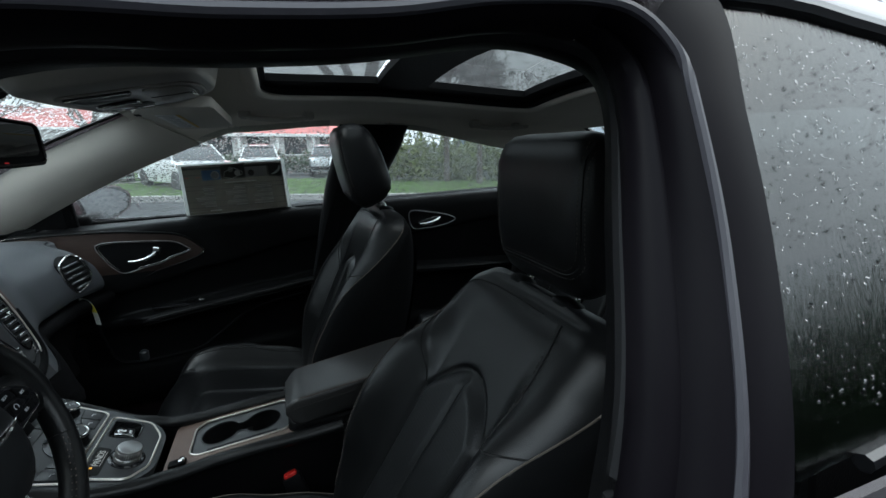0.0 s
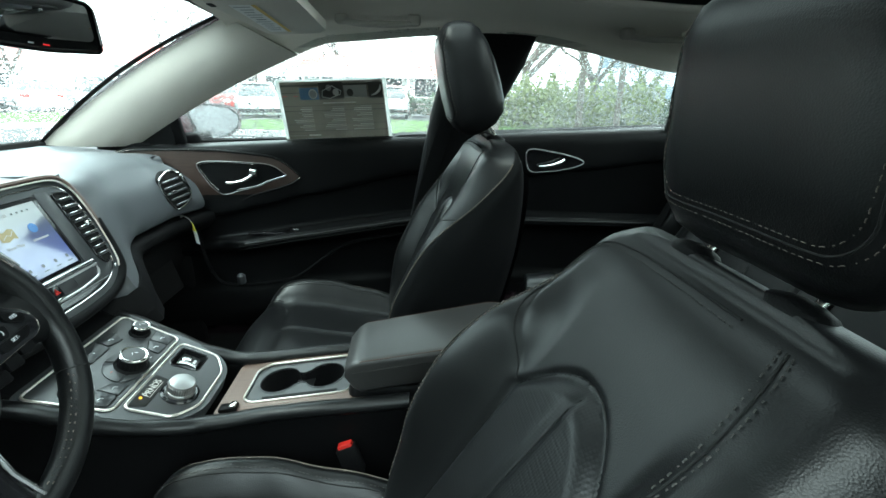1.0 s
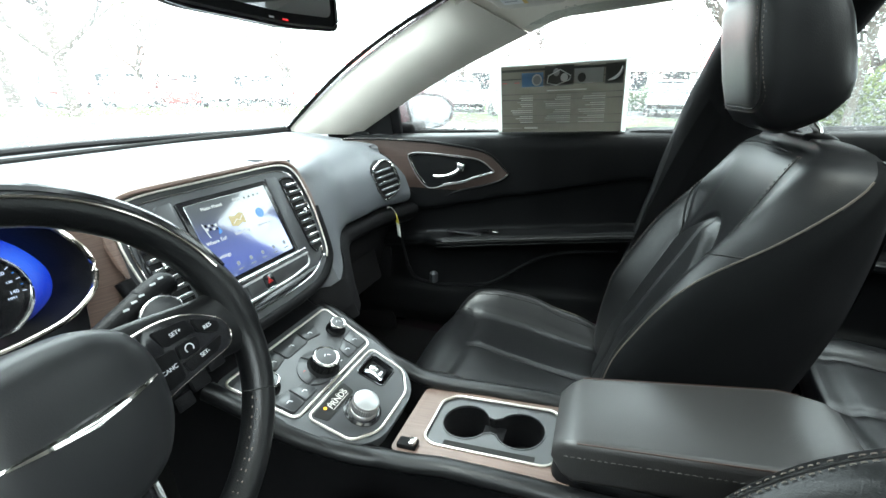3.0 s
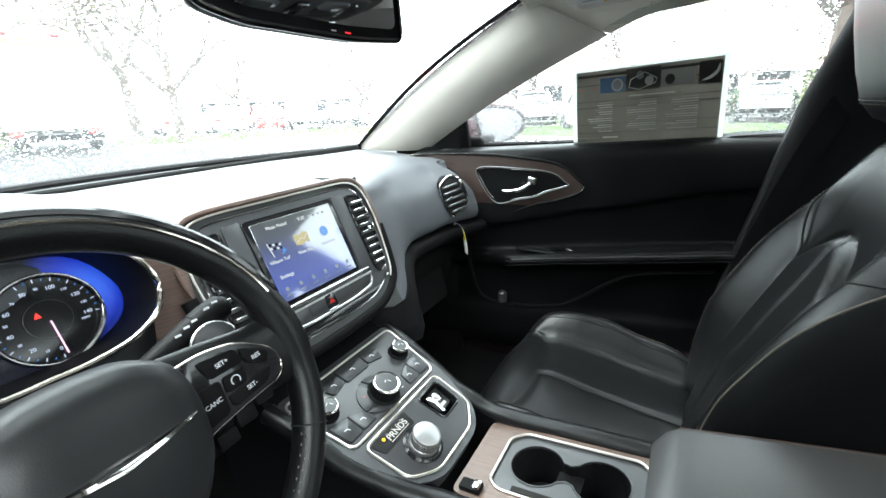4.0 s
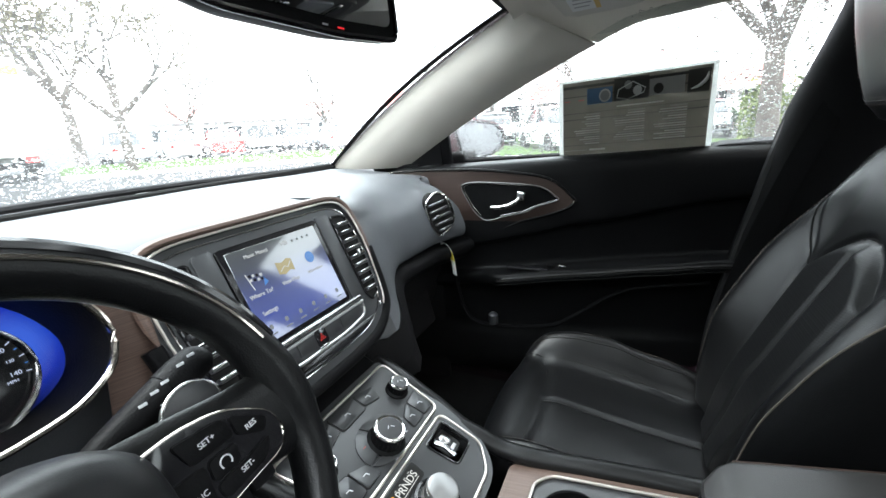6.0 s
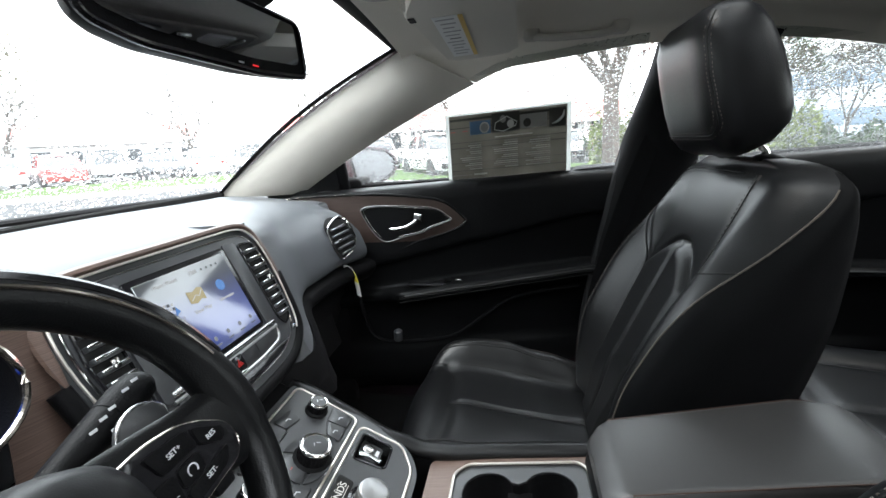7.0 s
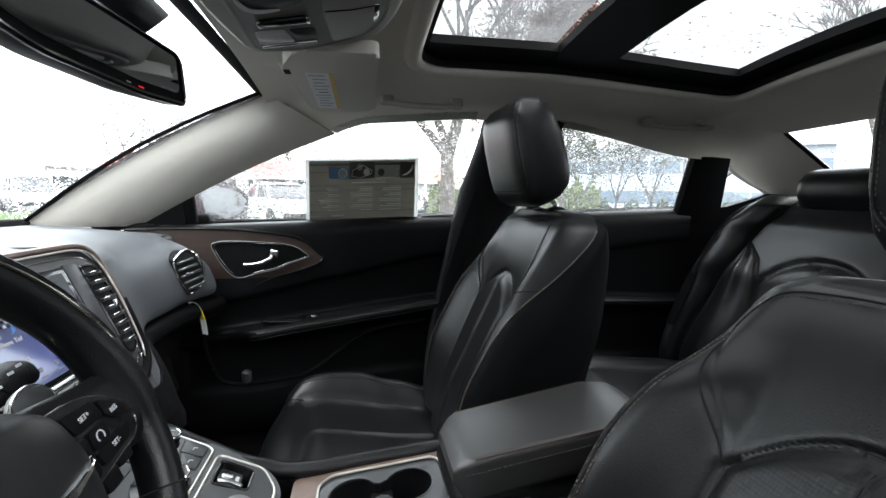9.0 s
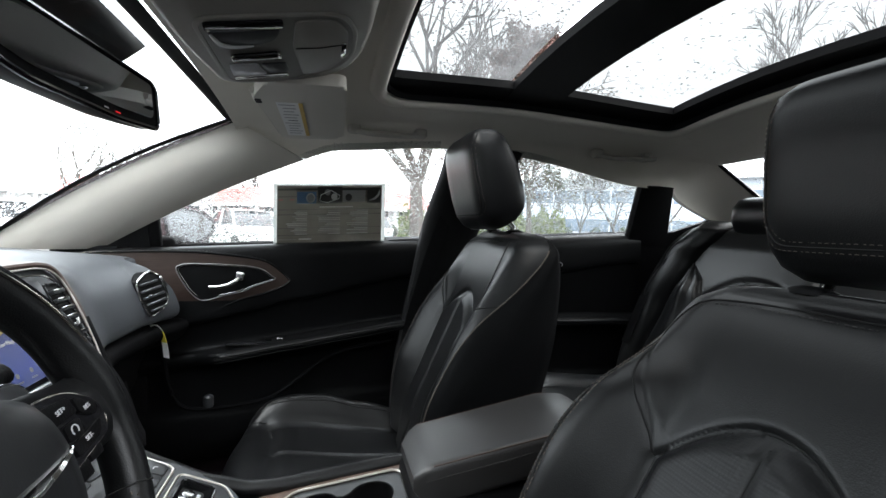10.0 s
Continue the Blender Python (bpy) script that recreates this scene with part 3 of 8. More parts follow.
def dash_profile(x):
    """The dashboard's section at x, from the windscreen to the lower edge of the pad."""
    yb = cowl_y(x) - 0.01
    side = max(0.0, abs(x) - 0.40)
    mid = math.exp(-(x / 0.30) ** 4)
    back = 0.755 - 0.12 * side + 0.035 * mid - 0.40 * max(0.0, abs(x) - 0.57)
    top = 0.962 - 0.35 * side * side
    drop = 0.775 + 0.012 * min(1, side / 0.25) - sweep(x)
    if x < -0.14:
        k = math.exp(-((x + 0.37) / 0.17) ** 4)
        top += 0.03 * k
        back -= 0.01 * k
    soft = ease(0.20, 0.38, x)                   # the passenger's part slopes more gently
    rows = [(yb, 0.948), (yb - 0.10, 0.955), (yb - 0.28, top + 0.002), (back + 0.14 + 0.03 * soft, top), (back + 0.07 + 0.035 * soft, top - 0.006 - 0.006 * soft),
            (back + 0.025 + 0.036 * soft, top - 0.026 - 0.008 * soft), (back + 0.004 + 0.028 * soft, top - 0.06 - 0.008 * soft), (back + 0.012 * soft, top - 0.10 - 0.008 * soft), (back + 0.006 - 0.006 * soft, drop),
            (back + 0.018, drop - 0.024), (back + 0.08, drop - 0.034)]
    return [Vector((x, beside_stack(x, y, z), z)) for y, z in rows]


pad = [spline(dash_profile(-0.74 + 1.395 * i / 72), 34) for i in range(73)]
for d in (0.006, 0.010):                         # the passenger's end rounds off towards the door
    pad.append([Vector((p.x + d, p.y + (d * 3 if p.z < 0.93 and p.y < 0.80 else 0.0), p.z)) for p in pad[72]])
pad.append([Vector((0.70, max(p.y, 0.80), p.z)) for p in pad[72]])
for row in pad:                                  # and draws in towards its top
    for p in row:
        if p.x > 0.55 and p.y < 0.84 and p.z > 0.845:
            p.x -= min(1.0, (p.x - 0.55) / 0.105) * min(1.0, (p.z - 0.845) / 0.10) * 0.065 * min(1.0, (0.84 - p.y) / 0.05)
pad = loft(pad)
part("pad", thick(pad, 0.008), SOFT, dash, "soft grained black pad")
shelf = []
for i in range(23):
    x = 0.15 + 0.53 * i / 22
    k = max(0, x - 0.4)
    yb = 0.755 - 0.12 * k - 0.40 * max(0.0, x - 0.57)
    g = sweep(x)
    line = [(yb + 0.05, 0.755 - g), (yb + 0.012, 0.735 + 0.05 * k - g), (yb + 0.002, 0.722 + 0.06 * k - g), (yb + 0.006, 0.708 + 0.06 * k - g), (yb + 0.04, 0.695 - g), (0.82, 0.67 - g)]
    shelf.append(spline([(x, beside_stack(x, y, z), z) for y, z in line], 14))
shelf = loft(shelf)
part("ledge", thick(shelf, 0.006), HARD, dash, "curved black ledge over the glove box")
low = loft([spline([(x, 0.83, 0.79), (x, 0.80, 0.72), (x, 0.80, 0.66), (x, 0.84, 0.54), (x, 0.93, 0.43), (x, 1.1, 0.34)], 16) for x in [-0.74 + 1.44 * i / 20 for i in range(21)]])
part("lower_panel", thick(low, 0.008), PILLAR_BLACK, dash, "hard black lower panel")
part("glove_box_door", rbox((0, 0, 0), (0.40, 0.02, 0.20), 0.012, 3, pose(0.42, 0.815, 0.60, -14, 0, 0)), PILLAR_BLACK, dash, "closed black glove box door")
single("firewall", rbox((0, 1.20, 0.60), (1.56, 0.03, 0.74), 0.01), CARPET, "black carpeted front of the footwells", "firewall", kind="structure")
for s in (1, -1):
    single("kick_panel", rbox((s * 0.715, 1.00, 0.56), (0.03, 0.42, 0.74), 0.01), PILLAR_BLACK, "black side panel of a footwell", "trim panel", kind="structure")
part("cowl_strip", tube([(x, cowl_y(x) - 0.012, 0.958) for x in [-0.73 + 1.46 * i / 30 for i in range(31)]], 0.011, 8, flat=0.8), RUBBER, dash, "black strip at the windscreen's foot")

# centre stack
S = frame_of((0, 0.737, 0.925), (1, 0, 0), (0, 0.400, 0.917))
half = [(0.0, 0.036), (0.10, 0.036), (0.150, 0.034), (0.178, 0.024), (0.193, -0.002), (0.197, -0.060), (0.186, -0.145), (0.170, -0.180), (0.125, -0.206), (0.06, -0.214), (0.0, -0.215)]


def shield(k, dx=0.0):
    """The outline of the stack, drawn in by k metres."""
    pts = spline([(p[0], p[1], 0) for p in half], 34)
    out = []
    for p in pts:
        v = Vector((p.x * (1 - k / 0.19), (p.y + 0.09) * (1 - k / 0.125) - 0.09))
        out.append(v)
    return out + [Vector((-v.x, v.y)) for v in out[-2:0:-1]]


stack = thing("centre_stack", (0, 0.74, 0.82), "centre stack with lit touchscreen, vents and chrome outline", "centre stack")
part("housing", prism(shield(0.0), 0.05, 0.004, S @ pose(0, 0, -0.052)), GREY_PLASTIC, stack, "dark grey housing")
upper = [v for v in shield(-0.004)]
upper = [v for v in upper[34:] if v.y > -0.09] + [v for v in upper[:34] if v.y > -0.175]
part("veneer_band", tube([S @ Vector((v.x, v.y, 0.000)) for v in upper], [0.002] + [0.0075 if v.y > -0.02 else 0.0075 * (1 - 0.8 * min(1.0, (-0.02 - v.y) / 0.14)) for v in upper[1:-1]] + [0.001], 8, flat=0.7), WOOD_DASH, stack, "thin brown veneer band")
part("lower_lip", tube([S @ Vector((v.x, v.y, -0.006)) for v in shield(-0.009) if v.y < -0.05], 0.011, 10), HARD, stack, "soft black lip under the stack")
part("outer_trim", tube([S @ Vector((v.x, v.y, 0.004)) for v in shield(0.004)[34:] + shield(0.004)[:34] if v.y > -0.185], 0.0018, 8), TRIM, stack, "warm chrome outline")
part("inner_trim", tube([S @ Vector((v.x, v.y, 0.001)) for v in shield(0.014)], 0.0012, 6, closed=True), CHROME, stack, "thin chrome line")
part("face", prism(shield(0.016), 0.004, 0.0015, S @ pose(0, 0, -0.002)), GREY_PLASTIC, stack, "satin dark grey face")
part("face_foot", prism([v for v in shield(0.017) if v.y < -0.178], 0.0012, 0.0004, S @ pose(0, 0, 0.002)), GLOSS, stack, "glossy black foot of the face")
for s in (1, -1):
    wing = rounded([(s * 0.098, 0.012), (s * 0.128, 0.010), (s * 0.128, -0.15), (s * 0.098, -0.150)], 0.006)
    part("cheek", prism(wing if s > 0 else wing[::-1], 0.006, 0.002, S), GREY_PLASTIC, stack, "grey plate beside the screen")
screen_frame = part("screen_frame", prism(rounded([(-0.096, 0.008), (0.096, 0.008), (0.093, -0.137), (-0.093, -0.137)], 0.006), 0.006, 0.002, S), GLOSS, stack, "glossy black screen frame")


def screen_material():
    """The lit panel: deep blue that fades towards pale at one side."""
    m = bpy.data.materials.new("lit_screen")
    m.use_nodes = True
    n, l = m.node_tree.nodes, m.node_tree.links
    b = n["Principled BSDF"]
    b.inputs["Base Color"].default_value = (0.030, 0.034, 0.038, 1)
    b.inputs["Roughness"].default_value = 0.45
    b.inputs["Specular IOR Level"].default_value = 0.9
    b.inputs["Coat Weight"].default_value = 1.0
    b.inputs["Coat IOR"].default_value = 2.0
    b.inputs["Coat Roughness"].default_value = 0.07
    geo, sep, ra = n.new("ShaderNodeNewGeometry"), n.new("ShaderNodeSeparateXYZ"), n.new("ShaderNodeValToRGB")
    mr = n.new("ShaderNodeMapRange")
    mr.inputs["From Min"].default_value, mr.inputs["From Max"].default_value = 0.806, 0.925
    el = ra.color_ramp.elements
    el[0].position, el[0].color = 0.0, (0.004, 0.010, 0.07, 1)
    el[1].position, el[1].color = 1.0, (0.0005, 0.0006, 0.001, 1)
    for q, c in ((0.2, (0.006, 0.016, 0.13, 1)), (0.45, (0.005, 0.012, 0.10, 1)), (0.8, (0.001, 0.002, 0.012, 1))):
        e_ = el.new(q)
        e_.color = c
    l.new(geo.outputs["Position"], sep.inputs["Vector"])
    l.new(sep.outputs["Z"], mr.inputs["Value"])
    l.new(mr.outputs["Result"], ra.inputs["Fac"])
    l.new(ra.outputs["Color"], b.inputs["Emission Color"])
    b.inputs["Emission Strength"].default_value = 0.5
    return m


panel = part("screen", rbox((0, -0.065, 0.0065), (0.171, 0.130, 0.002), 0.0006, 1, S), screen_material(), stack, "lit blue touchscreen menu")
INK = glow("screen_white", (0.85, 0.87, 0.9), 0.13)
DIM = glow("screen_grey", (0.7, 0.74, 0.8), 0.06)
ORANGE = glow("screen_map", (0.75, 0.62, 0.30), 0.11)
BLUE = glow("screen_blue", (0.10, 0.35, 0.95), 0.12)


def on_screen(x, y, w, h, material, name="icon", z=0.0078, r=0.002):
    return part(name, prism(rounded([(x - w / 2, y - h / 2), (x + w / 2, y - h / 2), (x + w / 2, y + h / 2), (x - w / 2, y + h / 2)], r, 3), 0.0003, 0, S @ pose(0, 0, z)), material, stack, smooth=False)


letters("Where To?", 0.0085, S @ pose(-0.060, -0.066, 0.008), INK, stack)
letters("View Map", 0.0085, S @ pose(-0.005, -0.066, 0.008), INK, stack)
letters("Information", 0.007, S @ pose(0.048, -0.066, 0.008), INK, stack)
letters("Settings", 0.0085, S @ pose(-0.060, -0.092, 0.008), INK, stack)
letters("Music Muted", 0.008, S @ pose(-0.040, -0.012, 0.008), INK, stack)
letters("9:20", 0.009, S @ pose(0.012, -0.012, 0.008), INK, stack)
for k in range(4):
    for r_ in range(2):
        on_screen(-0.066 + 0.006 * k, -0.038 - 0.006 * r_ - 0.001 * k, 0.004, 0.004, INK if (k + r_) % 2 else GLOSS, "flag_check", r=0.0003)
part("flag_pole", tube([S @ Vector((-0.071, -0.034, 0.008)), S @ Vector((-0.067, -0.058, 0.008))], 0.0008, 6), INK, stack)
part("arrow_icon", prism([(-0.050, -0.058), (-0.041, -0.054), (-0.045, -0.045)], 0.0003, 0, S @ pose(0, 0, 0.0078)), BLUE, stack, smooth=False)
part("map_icon", prism([(-0.018, -0.034), (-0.007, -0.037), (0.004, -0.033), (0.012, -0.036), (0.011, -0.054), (0.003, -0.051), (-0.008, -0.055), (-0.019, -0.052)], 0.0003, 0, S @ pose(0, 0, 0.0078)), ORANGE, stack, "yellow folded map icon", smooth=False)
part("map_road", tube([S @ Vector(p) for p in ((-0.015, -0.049, 0.0083), (-0.005, -0.043, 0.0083), (0.001, -0.046, 0.0083), (0.009, -0.039, 0.0083))], 0.0008, 5), INK, stack)
part("info_icon", lathe([(0.0001, 0.0), (0.009, 0.0), (0.009, 0.0003), (0.0001, 0.0003)], 20, S @ pose(0.048, -0.045, 0.0078)), BLUE, stack, smooth=False)
for k in range(6):
    on_screen(-0.070 + 0.028 * k, -0.112, 0.006, 0.007, DIM, "tab_icon", r=0.0035)
    on_screen(-0.070 + 0.028 * k, -0.122, 0.011, 0.0018, DIM, "tab_word", r=0.0005)
for k in range(4):
    on_screen(0.030 + 0.011 * k, -0.012, 0.004, 0.0035, DIM, "status_mark", r=0.001)

# bar of switches under the screen
bar_o = rounded([(-0.116, -0.146), (0.116, -0.146), (0.108, -0.172), (0.055, -0.179), (-0.055, -0.179), (-0.108, -0.172)], [0.004, 0.004, 0.012, 0.02, 0.02, 0.012])
bar = part("switch_bar", prism(bar_o, 0.006, 0.002, S), BUTTON, stack, "dark switch bar")
part("bar_lip", rbox((0, -0.1415, 0.006), (0.232, 0.0075, 0.008), 0.003, 3, S), SATIN, stack, "silver ledge under the screen")
part("bar_frame", tube([S @ Vector((v.x * 1.02, v.y - 0.001, 0.005)) for v in bar_o if v.y < -0.149], 0.0030, 8), BRUSHED, bar, "satin frame under the switches")
for x0, x1 in ((-0.104, -0.050), (-0.047, -0.013), (0.013, 0.047), (0.050, 0.104)):
    part("switch", prism(rounded([(x0, -0.149), (x1, -0.149), (x1 - 0.003 * (x1 > 0.1), -0.172 + 0.003 * (x1 > 0.1)), (x0 + 0.003 * (x0 < -0.1), -0.172 + 0.003 * (x0 < -0.1))], 0.003), 0.0012, 0.0005, S @ pose(0, 0, 0.006)), BUTTON, bar)
part("hazard_switch", prism(rounded([(-0.011, -0.150), (0.011, -0.150), (0.011, -0.174), (-0.011, -0.174)], 0.003), 0.0022, 0.0008, S @ pose(0, 0, 0.006)), GLOSS, bar, "black hazard switch")
part("hazard_lip", rbox((0, -0.1755, 0.0075), (0.022, 0.002, 0.002), 0.0008, 1, S), CHROME, bar)
tri = [S @ Vector((0.006 * math.cos(a), -0.163 + 0.006 * math.sin(a), 0.0086)) for a in (math.pi / 2, math.pi / 2 + 2.094, math.pi / 2 + 4.189)]
part("hazard_mark", tube(tri, 0.0012, 5, closed=True), RED, bar, "red triangle mark")
part("hazard_dot", lathe([(0.0001, 0), (0.0022, 0), (0.0022, 0.0006), (0.0001, 0.0006)], 8, S @ pose(0, -0.163, 0.0084)), RED, bar)


def stack_vent(s):
    """An upright vent with stacked slats, beside the screen."""
    cor = [(0.134, 0.004), (0.170, 0.000), (0.177, -0.060), (0.168, -0.148), (0.146, -0.160), (0.136, -0.145)]
    cor = [(s * a, b) for a, b in cor]
    out = rounded(cor, 0.008)
    v = part("vent", tube([S @ Vector((p.x, p.y, 0.004)) for p in out], 0.0022, 6, closed=True), GLOSS, stack, "air vent with stacked slats")
    part("vent_well", prism(out if s > 0 else out[::-1], 0.003, 0, S @ pose(0, 0, 0.0005)), SEAM, v, smooth=False)
    for k in range(9):
        y = -0.014 - 0.0155 * k
        xo = 0.170 + 0.006 * math.sin(k / 8 * 3.0) - 0.004 * (k / 8)
        part("slat", rbox((s * (0.136 + xo) / 2 + 0.0, y, 0.007), (xo - 0.138, 0.0065, 0.010), 0.0015, 2, S), GREY_PLASTIC, v)
        part("slat_edge", rbox((s * (0.136 + xo) / 2, y + 0.0015, 0.0122), (xo - 0.140, 0.0030, 0.0014), 0.0006, 1, S), CHROME, v, "bright slat edge")
    part("vent_tab", rbox((s * 0.156, -0.072, 0.013), (0.009, 0.012, 0.005), 0.002, 2, S), CHROME, v, "chrome vent tab")
    part("vent_wheel", rbox((s * 0.158, -0.172, 0.006), (0.010, 0.008, 0.004), 0.002, 2, S), SATIN, v)


for s in (1, -1):
    stack_vent(s)

# vent at the passenger end of the dashboard
V = frame_of((0.610, 0.716, 0.838), (0.91, -0.41, 0.05), (0.1, 0.04, 0.99))
vs = rounded([(-0.084, 0.045), (-0.046, 0.070), (-0.008, 0.056), (0.014, -0.010), (-0.006, -0.036), (-0.052, -0.052), (-0.074, -0.012)], 0.014, 5)
end_vent = part("end_vent", prism(vs, 0.03, 0.004, V @ pose(0, 0, -0.028)), HARD, dash, "oval air vent with chrome tab")
part("vent_ring", tube([V @ Vector((p.x, p.y, 0.003)) for p in vs], 0.0030, 8, closed=True), CHROME, end_vent, "bright vent ring")
vi = [((p[0] + 0.035) * 0.90 - 0.035, (p[1] - 0.008) * 0.91 + 0.008) for p in vs]
part("vent_well", prism(vi, 0.002, 0, V @ pose(0, 0, 0.0015)), SEAM, end_vent, smooth=False)
for k in range(5):
    y = 0.044 - 0.0185 * k
    cx = -0.033 - 0.24 * y
    w = 0.066 - 0.0045 * abs(k - 2) ** 1.5
    part("slat", rbox((cx, y, 0.005), (w, 0.0058, 0.009), 0.0014, 2, V @ pose(0, 0, 0, 0, 0, 6)), GREY_PLASTIC, end_vent)
    part("slat_edge", rbox((cx, y + 0.0020, 0.0098), (w - 0.004, 0.0016, 0.0012), 0.0005, 1, V @ pose(0, 0, 0, 0, 0, 6)), SATIN, end_vent, "bright slat edge")
part("vent_tab", rbox((0, 0, 0.012), (0.009, 0.034, 0.007), 0.003, 2, V @ pose(-0.010, 0.036, 0, 0, 0, 24)), CHROME, end_vent, "chrome tab")
part("vent_tab", rbox((-0.052, 0.006, 0.012), (0.016, 0.008, 0.006), 0.0025, 2, V), CHROME, end_vent, "chrome tab")

# instruments
K = frame_of((-0.37, 0.745, 0.892), (1, 0, 0), (0, 0.30, 0.954))
oval = spline([(0, 0.074, 0), (0.075, 0.062, 0), (0.112, 0.014, 0), (0.108, -0.026, 0), (0.075, -0.049, 0), (0.032, -0.056, 0), (0, -0.056, 0)], 26)
oval = oval + [Vector((-p.x, p.y, 0)) for p in oval[-2:0:-1]]
hood = part("instrument_hood", loft([[K @ Vector((p.x * k, p.y * k, z)) for p in oval] for k, z in ((1.10, 0.055), (1.06, 0.062), (1.02, 0.060), (0.98, 0.045), (0.93, 0.01), (0.91, -0.004))], ring=True), HARD, dash, "black instrument hood")
part("hood_trim", tube([K @ Vector((p.x * 1.05, p.y * 1.05, 0.063)) for p in oval], 0.0032, 8, closed=True), WARM_CHROME, dash, "warm chrome rim")
part("instrument_face", prism([(p.x * 0.95, p.y * 0.95) for p in oval], 0.004, 0, K @ pose(0, 0, -0.006)), GLOSS, dash, "glossy black instrument face", smooth=False)
def blue_material():
    """Blue light that is strongest beside the gauge and fades outwards."""
    m = glow("instrument_blue", (0.02, 0.06, 0.75), 0.17)
    n, l = m.node_tree.nodes, m.node_tree.links
    geo, ds, ra = n.new("ShaderNodeNewGeometry"), n.new("ShaderNodeVectorMath"), n.new("ShaderNodeValToRGB")
    ds.operation = "DISTANCE"
    ds.inputs[1].default_value = K @ Vector((0.074, 0.014, 0))
    el = ra.color_ramp.elements
    el[0].position, el[0].color = 0.012, (0.03, 0.12, 0.80, 1)
    el[1].position, el[1].color = 0.062, (0.0, 0.0005, 0.008, 1)
    e_ = el.new(0.034)
    e_.color = (0.006, 0.030, 0.48, 1)
    l.new(geo.outputs["Position"], ds.inputs[0])
    l.new(ds.outputs["Value"], ra.inputs["Fac"])
    l.new(ra.outputs["Color"], n["Principled BSDF"].inputs["Emission Color"])
    return m


BLUEPANEL = blue_material()
PALE = glow("dial_white", (0.65, 0.72, 0.95), 0.16)
NEEDLE = glow("needle", (0.95, 0.60, 0.85), 0.25)
RDOT = glow("telltale_red", (1.0, 0.03, 0.02), 0.35)


def dial(cx, marks):
    """A round gauge with ticks, figures, needle and a blue surround."""
    G = K @ pose(cx, -0.004, 0.0)
    g = part("gauge", lathe([(0.0001, 0.002), (0.046, 0.002), (0.047, 0.006), (0.049, 0.009), (0.051, 0.006), (0.051, 0.0)], 40, G), GLOSS, dash, "round gauge with needle")
    part("blue_glow", prism([(p.x * 0.93, p.y * 0.93) for p in oval], 0.0006, 0, K @ pose(0, 0, -0.0012)), BLUEPANEL, g, "lit blue surround", smooth=False)
    part("gauge_rim", tube([G @ Vector((0.049 * math.cos(a * math.pi / 24), 0.049 * math.sin(a * math.pi / 24), 0.008)) for a in range(48)], 0.0013, 6, closed=True), SATIN, g)
    part("inner_ring", tube([G @ Vector((0.021 * math.cos(a * math.pi / 24), 0.021 * math.sin(a * math.pi / 24), 0.003)) for a in range(48)], 0.0004, 5, closed=True), GREY_PLASTIC, g)
    for k in range(29):
        a = radians(-92 - k * 278 / 28)
        big = k % 2 == 0
        part("tick", rbox((0.0435, 0, 0.0032), (0.004 if big else 0.0022, 0.0010, 0.0008), 0.0002, 1, G @ Matrix.Rotation(a, 4, "Z")), PALE if big else BLUE, g, smooth=False)
    for k, t_ in enumerate(marks):
        a = radians(-92 - k * 278 / (len(marks) - 1))
        letters(t_, 0.0058 if k % 2 == 0 else 0.0040, G @ pose(0.0345 * math.cos(a), 0.0345 * math.sin(a), 0.0032), PALE, g)
    letters("MPH", 0.004, G @ pose(0.030, -0.012, 0.0032), PALE, g)
    part("needle", rbox((0.022, 0, 0.006), (0.040, 0.0016, 0.0014), 0.0005, 1, G @ Matrix.Rotation(radians(-87), 4, "Z")), NEEDLE, g)
    part("telltale", prism([(-0.003, 0.008), (0.003, 0.008), (0.002, 0.011), (0.0, 0.0145), (-0.002, 0.011)], 0.0005, 0, G @ pose(-0.008, -0.004, 0.003)), RDOT, g, "red warning light", smooth=False)


dial(0.032, ["0", "10", "20", "30", "40", "50", "60", "70", "80", "90", "100", "110", "120", "130", "140"])
part("fuel_arc", tube([K @ Vector((0.032 + 0.047 * math.cos(a), -0.004 + 0.047 * math.sin(a), 0.010)) for a in [radians(-70 + 6 * i) for i in range(12)]], [0.0006 + 0.0022 * math.sin(math.pi * i / 11) for i in range(12)], 6), SATIN, dash, "silver arc beside the gauge")
# veneer between instruments and stack
wd = loft([[Vector((-0.240 + 0.085 * i / 8 - 0.02 * abs(j - 5) / 5, 0.752 - 0.03 * (j / 10) - 0.010 * math.sin(math.pi * i / 8), 0.955 - 0.20 * j / 10)) for i in range(9)] for j in range(11)])
part("veneer_panel", thick(wd, 0.004), WOOD_DASH, dash, "brown veneer beside the instruments")

# ---- centre console ----
console = thing("centre_console", (0, 0.2, 0.25), "black centre console with knobs, veneer, cup holders and armrest", "console")


def tray_z(y):
    return 0.547 + 0.11 * (0.36 - y)


def well(y):
    """How deep the console is hollowed under its deck and panel."""
    return 0.10 if 0.12 < y < 0.66 else 0.004


